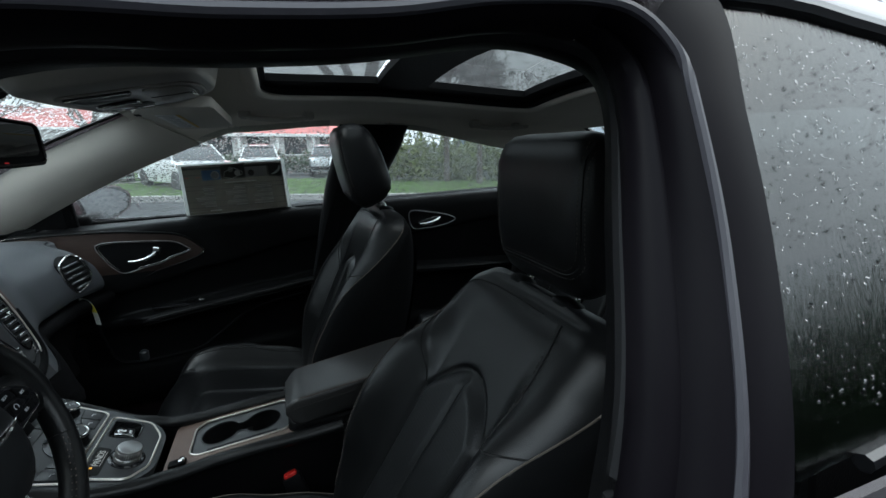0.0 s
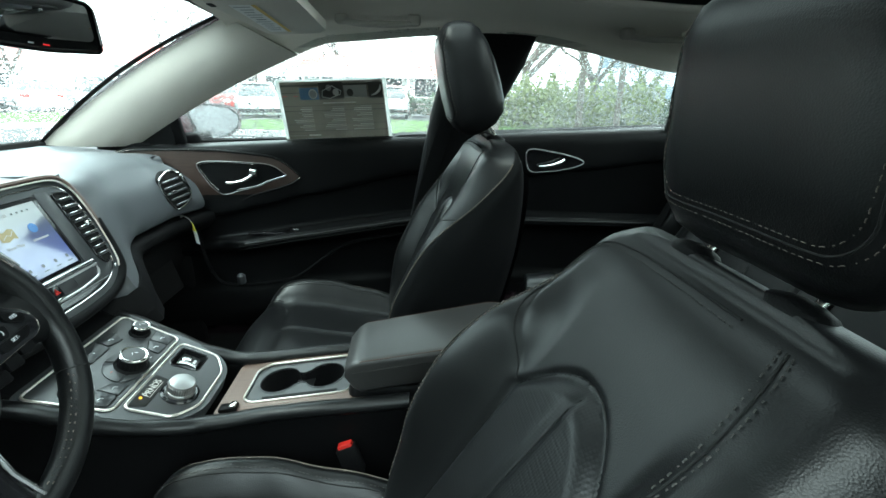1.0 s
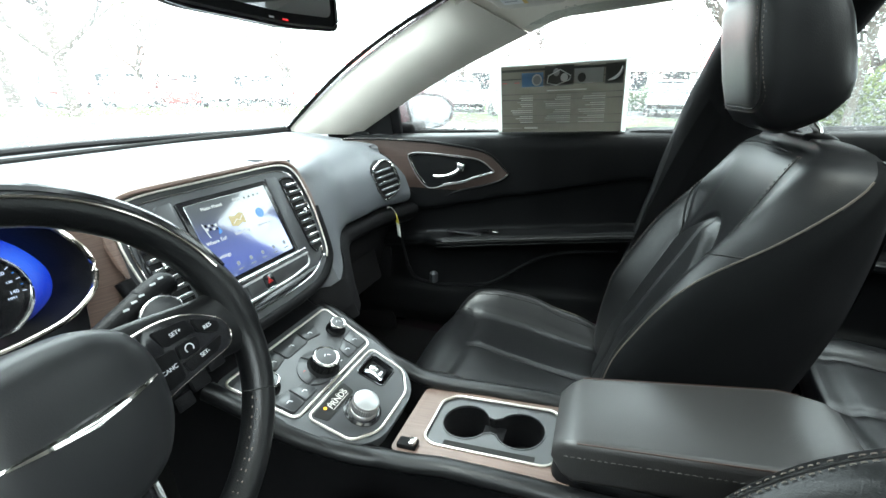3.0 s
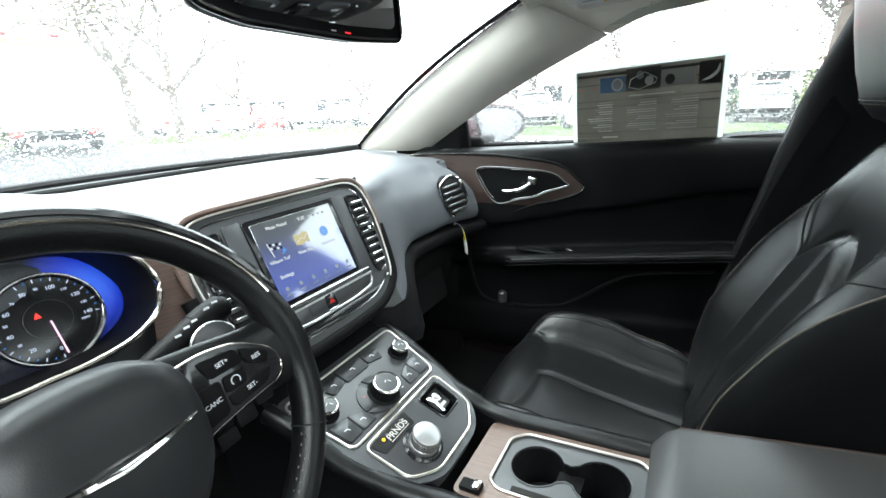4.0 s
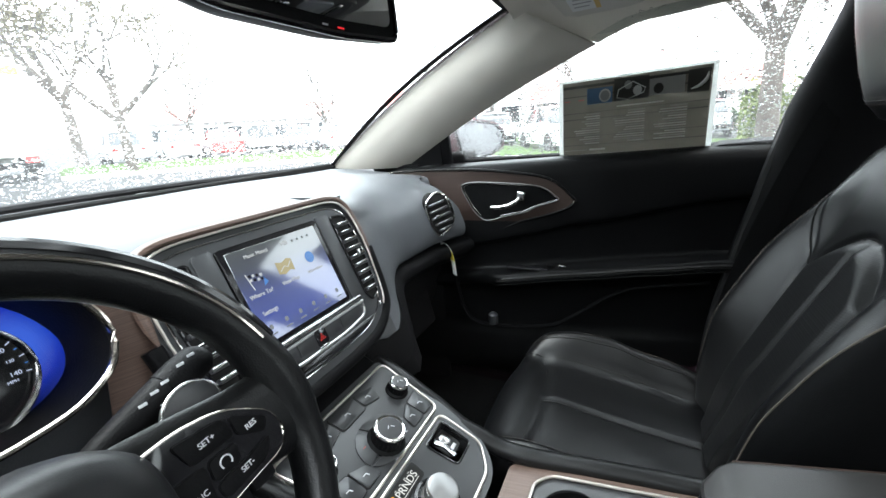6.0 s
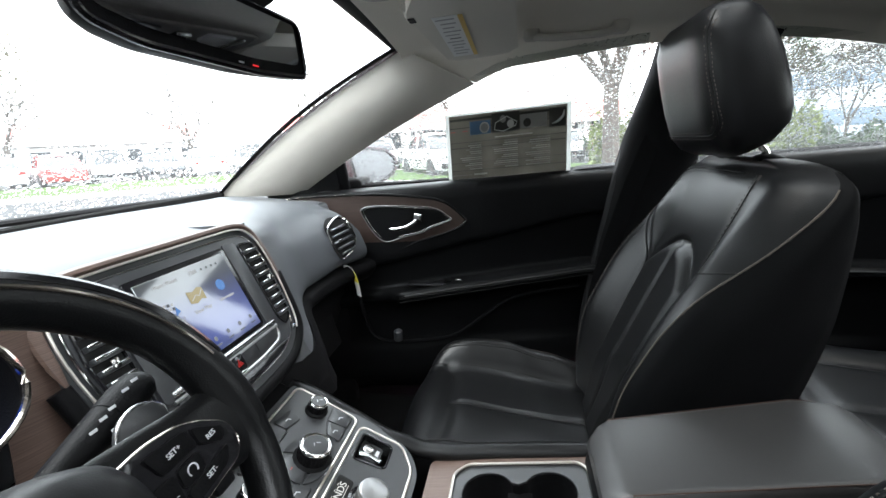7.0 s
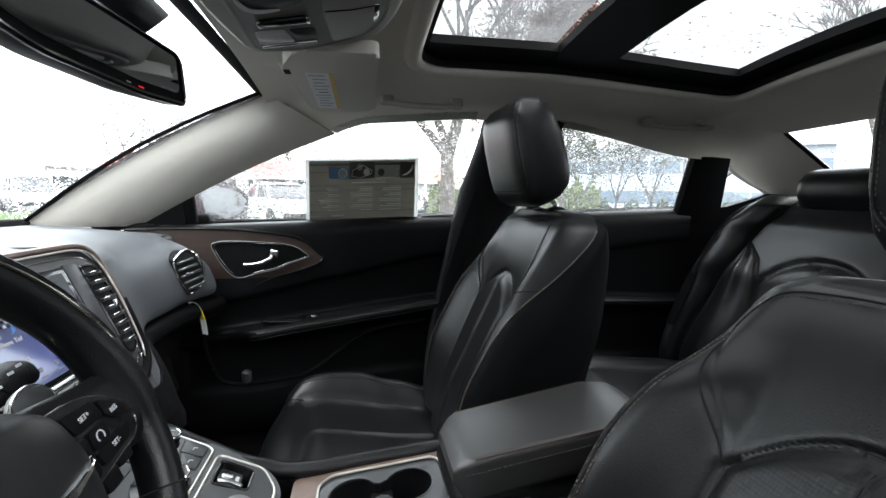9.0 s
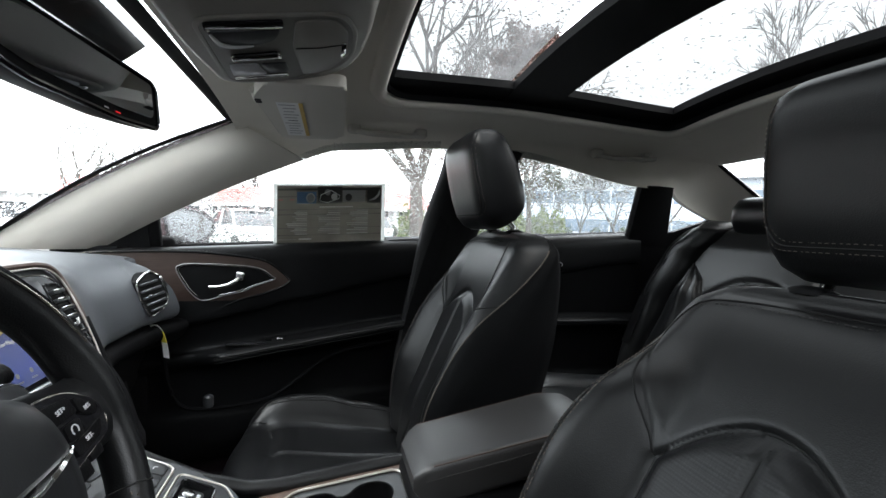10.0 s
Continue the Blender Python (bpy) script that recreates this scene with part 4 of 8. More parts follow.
def con_rows():
    rows = []
    for i in range(40):
        y = 0.86 - 1.10 * i / 39
        w = lerp_table([(-0.3, 0.095), (0.16, 0.100), (0.40, 0.105), (0.5, 0.125), (0.62, 0.145), (0.78, 0.155), (0.9, 0.16)], y)
        top = lerp_table([(-0.3, 0.60), (0.16, 0.566), (0.36, 0.545), (0.405, 0.545), (0.43, 0.562), (0.46, 0.573), (0.66, 0.650), (0.78, 0.70), (0.9, 0.74)], y)
        cx = 0.02 if y < 0.40 else 0.02 * max(0, (0.5 - y) / 0.1)
        rows.append([Vector((cx - w + 0.035, y, 0.25)), Vector((cx - w + 0.02, y, top - 0.15)), Vector((cx - w, y, top - 0.03)), Vector((cx - w + 0.003, y, top - 0.008)), Vector((cx - w + 0.012, y, top)),
                     Vector((cx - w + 0.022, y, top - 0.002)), Vector((cx - w + 0.025, y, top - well(y))), Vector((cx, y, top - well(y))), Vector((cx + w - 0.025, y, top - well(y))), Vector((cx + w - 0.022, y, top - 0.002)), Vector((cx + w - 0.012, y, top)), Vector((cx + w - 0.003, y, top - 0.008)),
                     Vector((cx + w, y, top - 0.03)), Vector((cx + w - 0.02, y, top - 0.15)), Vector((cx + w - 0.035, y, 0.25))])
    return rows


part("body", loft(con_rows()), HARD, console, "matt black console body")
# padded rails along both sides of the veneer
for s in (1, -1):
    edge_pts = [(lerp_table([(0.30, 0.02 + s * 0.098), (0.40, 0.01 + s * 0.103), (0.48, s * 0.118), (0.56, s * 0.136), (0.68, s * 0.150)], y),
                 y, lerp_table([(-0.1, 0.592), (0.16, 0.572), (0.36, 0.556), (0.42, 0.557), (0.48, 0.572), (0.68, 0.648)], y)) for y in [0.68 - 0.65 * i / 40 for i in range(41)]]
    part("side_rail", tube(edge_pts, 0.016, 10, flat=0.9), LEATHER, console, "padded dark side rail")

C = frame_of((0, 0.46, 0.578), (1, 0, 0), (0, 0.932, 0.361))
up_out = rounded([(-0.146, 0.226), (0.146, 0.226), (0.128, 0.070), (0.104, -0.012), (0.06, -0.046), (-0.06, -0.046), (-0.104, -0.012), (-0.128, 0.070)], [0.02, 0.02, 0.03, 0.04, 0.05, 0.05, 0.04, 0.03], 5)
plate = thing("control_panel", (0, 0.5, 0.58), "console panel with climate knobs and rotary shift dial", "control panel")
bin_out = rounded([(0.030, 0.064), (0.090, 0.064), (0.083, 0.008), (0.032, 0.008)], 0.008)
part("plate", pierced(up_out, [bin_out], 0.03, C @ pose(0, 0, -0.032)), GREY_PLASTIC, plate, "dark grey plate")


def in_plate(pts, r, material, name, h0=0.0, h1=0.003, bev=0.001, label="", parent=None):
    return part(name, prism(rounded(pts, r), h1 - h0, bev, C @ pose(0, 0, h0)), material, parent or plate, label)


def outline(pts, r, rad, material, name, label, h=0.0):
    return part(name, tube([C @ Vector((p.x, p.y, h)) for p in rounded(pts, r, 5)], rad, 6, closed=True), material, plate, label)


UPPER = [(-0.137, 0.214), (0.137, 0.214), (0.116, 0.085), (-0.116, 0.085)]
LOWER = [(-0.104, 0.074), (0.104, 0.074), (0.096, -0.006), (0.052, -0.034), (-0.052, -0.034), (-0.096, -0.006)]
outline(UPPER, 0.014, 0.0024, TRIM, "upper_trim", "chrome outline of the climate panel")
outline(LOWER, 0.014, 0.0024, TRIM, "lower_trim", "chrome outline of the shifter panel")
in_plate([(-0.134, 0.211), (0.134, 0.211), (0.113, 0.088), (-0.113, 0.088)], 0.012, BUTTON, "climate_panel", -0.002, 0.001, 0.0, "dark grey climate panel")
part("shifter_panel", pierced(rounded([(-0.101, 0.071), (0.101, 0.071), (0.093, -0.004), (0.050, -0.031), (-0.050, -0.031), (-0.093, -0.004)], 0.012), [bin_out], 0.003, C @ pose(0, 0, -0.002)), BUTTON, plate, "dark grey shifter panel")


def knob(x, y, r, h, cap, name, label):
    k = part(name, lathe([(r * 1.22, 0.0), (r * 1.22, 0.002), (r * 1.08, 0.004), (r, 0.005), (r * 0.97, h * 0.75), (r * 0.93, h - 0.002)], 32, C @ pose(x, y, 0.001)), HARD, plate, label)
    part("knob_ring", lathe([(r * 0.97, 0.0), (r * 1.0, 0.0015), (r * 0.98, 0.004), (r * 0.92, 0.0048), (r * 0.87, 0.0044), (0.0001, 0.0040)], 32, C @ pose(x, y, h - 0.003)), CHROME, k, "chrome ring")
    part("knob_cap", lathe([(r * 0.80, 0.0), (r * 0.78, 0.0016), (0.0001, 0.0020)], 32, C @ pose(x, y, h + 0.0005)), cap, k)
    for a in range(24):
        part("rib", rbox((r * 0.995, 0, h * 0.45), (0.0012, 0.0018, h * 0.5), 0.0004, 1, C @ pose(x, y, 0.001) @ Matrix.Rotation(a * math.pi / 12, 4, "Z")), HARD, k, smooth=False)
    return k


ICON = mat("white_print", (0.62, 0.63, 0.65), 0.6, stain=0.02)


def mark(x, y, w, h, z, a=0.0, material=None, par=None):
    return part("mark", rbox((0, 0, 0), (w, h, 0.0004), 0.0001, 1, C @ pose(x, y, z, 0, 0, a)), material or ICON, par or plate, smooth=False)


kl = knob(-0.098, 0.158, 0.0165, 0.020, GREY_PLASTIC, "volume_knob", "ribbed black volume knob with chrome ring")
kr = knob(0.098, 0.158, 0.0165, 0.020, GREY_PLASTIC, "tuning_knob", "ribbed black tuning knob with chrome ring")
km = knob(0.0, 0.118, 0.0245, 0.027, BUTTON, "fan_knob", "large black fan knob with silver cap")
for k_, x_, y_, h_ in ((kl, -0.098, 0.158, 0.0236), (kr, 0.098, 0.158, 0.0236), (km, 0.0, 0.118, 0.0306)):
    mark(x_ - 0.003, y_ + 0.002, 0.006, 0.0012, h_, 30, None, k_)
    mark(x_ + 0.003, y_ - 0.002, 0.0012, 0.006, h_, 30, None, k_)
# surround of the fan knob, split into four keys
for a0, col in ((20, ICON), (110, RED), (200, BLUE), (290, ICON)):
    seg = [(0.030 * math.cos(radians(a0 + 80 * i / 8)), 0.118 + 0.030 * math.sin(radians(a0 + 80 * i / 8))) for i in range(9)]
    seg += [(0.052 * math.cos(radians(a0 + 82 - 84 * i / 8)), 0.118 + (0.044 if math.sin(radians(a0 + 82 - 84 * i / 8)) > 0 else 0.0305) * math.sin(radians(a0 + 82 - 84 * i / 8))) for i in range(9)]
    kk = part("ring_key", prism(seg, 0.0022, 0.0006, C @ pose(0, 0, 0.001)), BUTTON, plate)
    am = radians(a0 + 40)
    part("mark", rbox((0, 0, 0), (0.005, 0.0012, 0.0004), 0.0001, 1, C @ pose(0.038 * math.cos(am), 0.118 + 0.035 * math.sin(am), 0.0034)), mat("print_%d" % a0, (0.5, 0.08, 0.06), 0.5) if col is RED else ICON, kk, smooth=False)
for pts_ in ([(-0.074, 0.196), (-0.034, 0.204), (-0.032, 0.180), (-0.064, 0.172)], [(-0.030, 0.206), (0.030, 0.206), (0.028, 0.176), (-0.028, 0.176)], [(0.034, 0.204), (0.074, 0.196), (0.064, 0.172), (0.032, 0.180)],
             [(-0.118, 0.134), (-0.084, 0.130), (-0.084, 0.095), (-0.112, 0.095)], [(-0.081, 0.130), (-0.054, 0.118), (-0.050, 0.095), (-0.081, 0.095)],
             [(0.084, 0.130), (0.118, 0.134), (0.112, 0.095), (0.084, 0.095)], [(0.054, 0.118), (0.081, 0.130), (0.081, 0.095), (0.050, 0.095)]):
    part("key_gap", prism(rounded([(sum(q[0] for q in pts_) / 4 + (p[0] - sum(q[0] for q in pts_) / 4) * 1.07, sum(q[1] for q in pts_) / 4 + (p[1] - sum(q[1] for q in pts_) / 4) * 1.10) for p in pts_], 0.005), 0.0006, 0, C @ pose(0, 0, 0.001)), SEAM, plate, smooth=False)
    b_ = in_plate(pts_, 0.004, BUTTON, "key", 0.001, 0.0036, 0.001)
    cx_, cy_ = sum(p[0] for p in pts_) / 4, sum(p[1] for p in pts_) / 4
    mark(cx_ - 0.002, cy_ + 0.001, 0.007, 0.0016, 0.0038, 0, None, b_)
    mark(cx_ + 0.002, cy_ - 0.002, 0.0016, 0.005, 0.0038, 20, None, b_)
# shifter dial
part("shifter_seat", lathe([(0.033, 0.0), (0.033, 0.002), (0.029, 0.004), (0.026, 0.003), (0.0001, 0.003)], 40, C @ pose(-0.036, 0.010, 0.0005)), GLOSS, plate, "glossy black ring under the shift dial")
dialk = part("shift_dial", lathe([(0.0245, 0.002), (0.025, 0.005), (0.024, 0.009), (0.0228, 0.010), (0.0228, 0.024), (0.0215, 0.027), (0.019, 0.028), (0.0001, 0.0282)], 40, C @ pose(-0.036, 0.010, 0.001)), BRUSHED, plate, "satin silver rotary shift dial")
for a in range(36):
    part("rib", rbox((0.0231, 0, 0.017), (0.0012, 0.0022, 0.013), 0.0005, 1, C @ pose(-0.036, 0.010, 0.001) @ Matrix.Rotation(a * math.pi / 18, 4, "Z")), BRUSHED, dialk, smooth=False)
gate = in_plate([(-0.098, 0.069), (-0.008, 0.069), (-0.012, 0.043), (-0.090, 0.043)], 0.005, SEAM, "gear_display", 0.001, 0.0022, 0.0005, "black gear display")
LIT = glow("lit_letters", (0.9, 0.9, 0.88), 0.18)
AMBER = glow("lit_amber", (1.0, 0.45, 0.02), 0.5)
letters("PRNDS", 0.0155, C @ pose(-0.044, 0.056, 0.0026), LIT, gate)
part("gear_lamp", lathe([(0.0001, 0), (0.0028, 0), (0.0028, 0.0005), (0.0001, 0.0005)], 12, C @ pose(-0.074, 0.061, 0.0023)), AMBER, gate, "lit amber dot", smooth=False)
mark(-0.045, 0.0485, 0.046, 0.0010, 0.0026, 0, LIT, gate)
for k in range(4):
    mark(-0.063 + 0.012 * k, 0.0635, 0.004, 0.0009, 0.0026, 0, LIT, gate)
# small bin with power sockets
part("bin_rim", tube([C @ Vector((p.x, p.y, 0.0015)) for p in bin_out], 0.0018, 6, closed=True), GLOSS, plate)
bn = part("bin", loft([[C @ Vector((p.x, p.y, z)) for p in bin_out] for z in (0.0005, -0.030)], ring=True, caps=False), HARD, plate, "small black bin with sockets", smooth=False)
part("bin_floor", prism(bin_out, 0.001, 0, C @ pose(0, 0, -0.031)), HARD, bn, smooth=False)
in_plate([(0.052, 0.060), (0.090, 0.060), (0.085, 0.022), (0.052, 0.022)], 0.006, GREY_PLASTIC, "socket_plate", -0.016, -0.012, 0.001, "grey socket plate", bn)
part("socket_cap", lathe([(0.010, 0), (0.010, 0.003), (0.008, 0.004), (0.0001, 0.004)], 20, C @ pose(0.072, 0.046, -0.012)), SATIN, bn, "silver socket cap")
part("socket", rbox((0.070, 0.029, -0.0115), (0.014, 0.006, 0.002), 0.0008, 1, C), ICON, bn)
part("silver_clip", prism([(0.050, 0.020), (0.056, 0.040), (0.050, 0.056), (0.058, 0.060), (0.064, 0.040), (0.058, 0.018)], 0.003, 0.0005, C @ pose(0, 0, -0.011)), SATIN, bn)

# veneer deck, cup holders, brake switch
TILT_T = frame_of((0, 0.36, tray_z(0.36)), (1, 0, 0), (0, 1, -0.11))
deck_out = rounded([(-0.062, 0.045), (0.100, 0.045), (0.106, 0.01), (0.106, -0.24), (-0.066, -0.24), (-0.066, 0.01)], 0.012)
tray_out = rounded([(-0.022, 0.0), (0.070, 0.0), (0.090, -0.022), (0.090, -0.20), (0.076, -0.214), (-0.028, -0.214), (-0.036, -0.20), (-0.036, -0.018)], 0.010)
CUP = 0.0415
eight = [Vector((0.032 + CUP * math.cos(radians(a)), -0.058 + CUP * math.sin(radians(a)))) for a in range(-62, 243, 10)]
eight += [Vector((0.032 - 0.0165, -0.105))]
eight += [Vector((0.032 + CUP * math.cos(radians(a)), -0.152 + CUP * math.sin(radians(a)))) for a in range(118, 423, 10)]
eight += [Vector((0.032 + 0.0165, -0.105))]
deck = part("veneer_deck", pierced(deck_out, [tray_out], 0.006, TILT_T @ pose(0, 0, -0.002)), WOOD_CONSOLE, console, "brown veneer deck")
tray = part("cup_tray", pierced([p * 0.997 for p in tray_out], [eight], 0.004, TILT_T @ pose(0, 0, -0.003)), GREY_PLASTIC, console, "dark cup tray")
part("tray_trim", tube([TILT_T @ Vector((p.x, p.y, 0.005)) for p in tray_out], 0.0024, 8, closed=True), TRIM, tray, "chrome outline")
for yy in (-0.058, -0.152):
    part("cup_holder", loft([[TILT_T @ Vector((0.032 + r_ * math.cos(a * math.pi / 20), yy + r_ * math.sin(a * math.pi / 20), z)) for a in range(40)]
                             for r_, z in ((0.0410, -0.018), (0.0400, -0.030), (0.037, -0.066), (0.030, -0.070), (0.0002, -0.070))], ring=True), HARD, tray, "round cup well")
part("cup_wall", loft([[TILT_T @ Vector((p.x, p.y, z)) for p in eight] for z in (0.002, -0.019)], ring=True), HARD, tray, "black wall of the joined cup wells")
part("cup_bridge", prism([(0.012, -0.086), (0.012, -0.124), (0.052, -0.124), (0.052, -0.086)], 0.002, 0, TILT_T @ pose(0, 0, -0.020)), HARD, tray, "black bridge between the wells", smooth=False)
part("cup_rim", tube([TILT_T @ Vector((p.x, p.y, 0.0018)) for p in eight], 0.0013, 6, closed=True), GREY_PLASTIC, tray)
part("slot", rbox((-0.024, -0.11, 0.0012), (0.012, 0.15, 0.001), 0.0004, 1, TILT_T), SEAM, tray, smooth=False)
brake = part("brake_switch", rbox((-0.048, 0.018, 0.008), (0.020, 0.034, 0.010), 0.003, 2, TILT_T), HARD, console, "small parking brake switch")
part("switch_lip", rbox((-0.048, 0.008, 0.014), (0.016, 0.012, 0.006), 0.002, 2, TILT_T), CHROME, brake, "chrome lip")

# armrest
def arm_top(y):
    return 0.662 + 0.10 * (0.15 - y)


rows = []
for i in range(25):
    f = i / 24
    y = 0.152 - 0.37 * f
    k = min(1.0, (f * 12) ** 0.5 if f < 0.083 else 1.0, ((1 - f) * 5) ** 0.5 if f > 0.8 else 1.0)
    cx = 0.002 + 0.10 * (0.15 - y)
    w = 0.074 * (0.80 + 0.20 * k) + 0.012 * f
    t_ = arm_top(y) - 0.02 * (1 - k)
    b_ = t_ - 0.052 * k - 0.02
    sect = rounded([(-w, b_), (w, b_), (w + 0.002, t_ - 0.02), (w, t_), (-w, t_), (-w - 0.002, t_ - 0.02)], [0.012, 0.012, 0.01, 0.018, 0.018, 0.01], 4)
    rows.append([Vector((cx + p.x, y, p.y)) for p in sect])
edges = {k: [r[k] + Vector((0, 0, 0.0004)) for r in rows[2:22]] for k in (17, 22)}
lid = part("armrest", loft(rows, ring=True, caps=True), ARM_VINYL, console, "padded dark grey armrest")
for s in (1, -1):
    for dz in (-0.021,):
        part("stitching", stitches([Vector((0.002 + 0.10 * (0.15 - y) + s * (0.0775 + 0.012 * (0.15 - y) / 0.37), y, arm_top(y) + dz)) for y in [0.135 - 0.27 * i / 20 for i in range(21)]], 0.005, 0.0035, 0.0006), THREAD_DARK, lid, "grey stitching")
for k in edges:
    part("piping", tube(edges[k], 0.0011, 6), PIPING_BROWN, lid, "thin brown piping")
part("armrest_box", rbox((0.025, -0.03, 0.50), (0.165, 0.36, 0.20), 0.02, 3), HARD, console, "black box under the armrest")


# ---- steering wheel ----
wheel = thing("steering_wheel", (-0.385, 0.50, 0.74), "black leather steering wheel with chrome trim and cruise buttons", "steering wheel")
H = frame_of((-0.402, 0.497, 0.855), (1, 0, 0), (0, 0.375, 0.927))
RIM = 0.1770
N = 96
rim_rows = []
for i in range(N):
    a = 2 * math.pi * i / N
    rad = Vector((math.cos(a), math.sin(a), 0))
    fat = 1.0 + 0.16 * math.exp(-((math.degrees(a) % 360 - 10) / 14) ** 2) + 0.16 * math.exp(-((math.degrees(a) % 360 - 170) / 14) ** 2)
    rim_rows.append([H @ (rad * (RIM + 0.0165 * fat * math.cos(b * math.pi / 8)) + Vector((0, 0, 0.0185 * fat * math.sin(b * math.pi / 8)))) for b in range(16)])
part("rim", loft(rim_rows, ring=True, loop=True), LEATHER, wheel, "leather-wrapped rim")


def rim_arc(a0, a1, rr, z, n=40):
    return [H @ Vector(((RIM + rr) * math.cos(radians(a0 + (a1 - a0) * i / (n - 1))), (RIM + rr) * math.sin(radians(a0 + (a1 - a0) * i / (n - 1))), z)) for i in range(n)]


part("rim_trim", tube(rim_arc(22, 158, 0.003, 0.0182), 0.0030, 8, flat=0.6), WARM_CHROME, wheel, "bright line round the upper rim")
part("rim_band", tube(rim_arc(20, 160, 0.0105, 0.0120), 0.0052, 8), GLOSS, wheel, "glossy black upper rim")
part("rim_edge", tube(rim_arc(-60, 20, 0.0155, 0.004), 0.0012, 6), SATIN, wheel, "fine bright line on the lower rim")
for a_ in (-26, 206):
    part("rim_joint", tube([H @ (Vector((math.cos(radians(a_)), math.sin(radians(a_)), 0)) * (RIM + 0.0170 * math.cos(b * math.pi / 8)) + Vector((0, 0, 0.019 * math.sin(b * math.pi / 8)))) for b in range(16)], 0.0009, 5, closed=True), SEAM, wheel)
for a0, a1 in ((-75, -28), (208, 255)):
    part("stitching", join(stitches(rim_arc(a0, a1, -0.0120, 0.0122), 0.006, 0.004, 0.0009), stitches(rim_arc(a0, a1, -0.0150, 0.0085), 0.006, 0.004, 0.0009)), THREAD, wheel, "grey cross stitching")

# airbag cover, domed
hub2 = [(0.0, 0.068), (0.035, 0.064), (0.062, 0.045), (0.070, 0.010), (0.064, -0.030), (0.045, -0.062), (0.020, -0.076), (0.0, -0.078)]
ho = spline([(p[0], p[1], 0) for p in hub2], 26)
ho = ho + [Vector((-p.x, p.y, 0)) for p in ho[-2:0:-1]]
part("airbag_cover", loft([[H @ Vector((p.x * k, p.y * k, z)) for p in ho] for k, z in ((1.0, -0.03), (1.02, 0.0), (1.0, 0.018), (0.93, 0.030), (0.80, 0.038), (0.6, 0.043), (0.3, 0.046), (0.01, 0.047))], ring=True), HUB, wheel, "domed black airbag cover")


def dome(x):
    """How far the airbag cover stands out beside its middle."""
    return lerp_table([(0, 0.047), (0.021, 0.046), (0.042, 0.043), (0.056, 0.038), (0.066, 0.030)], abs(x))


blade = []
for i in range(41):
    x = -0.056 + 0.112 * i / 40
    w_ = 0.0052 * max(0.0, 1 - (abs(x) / 0.0565)) ** 0.7 + 0.0004
    yc = 0.003 + 0.004 * (abs(x) / 0.056) ** 1.3
    blade.append([H @ Vector((x, yc + w_ * c, dome(x) - 0.001 + (0.0035 if abs(c) < 0.9 else 0.0) - (0.0012 if c == 0 else 0))) for c in (-1, -0.7, 0, 0.7, 1)])
part("badge_wing", loft(blade), CHROME, wheel, "long silver winged badge")


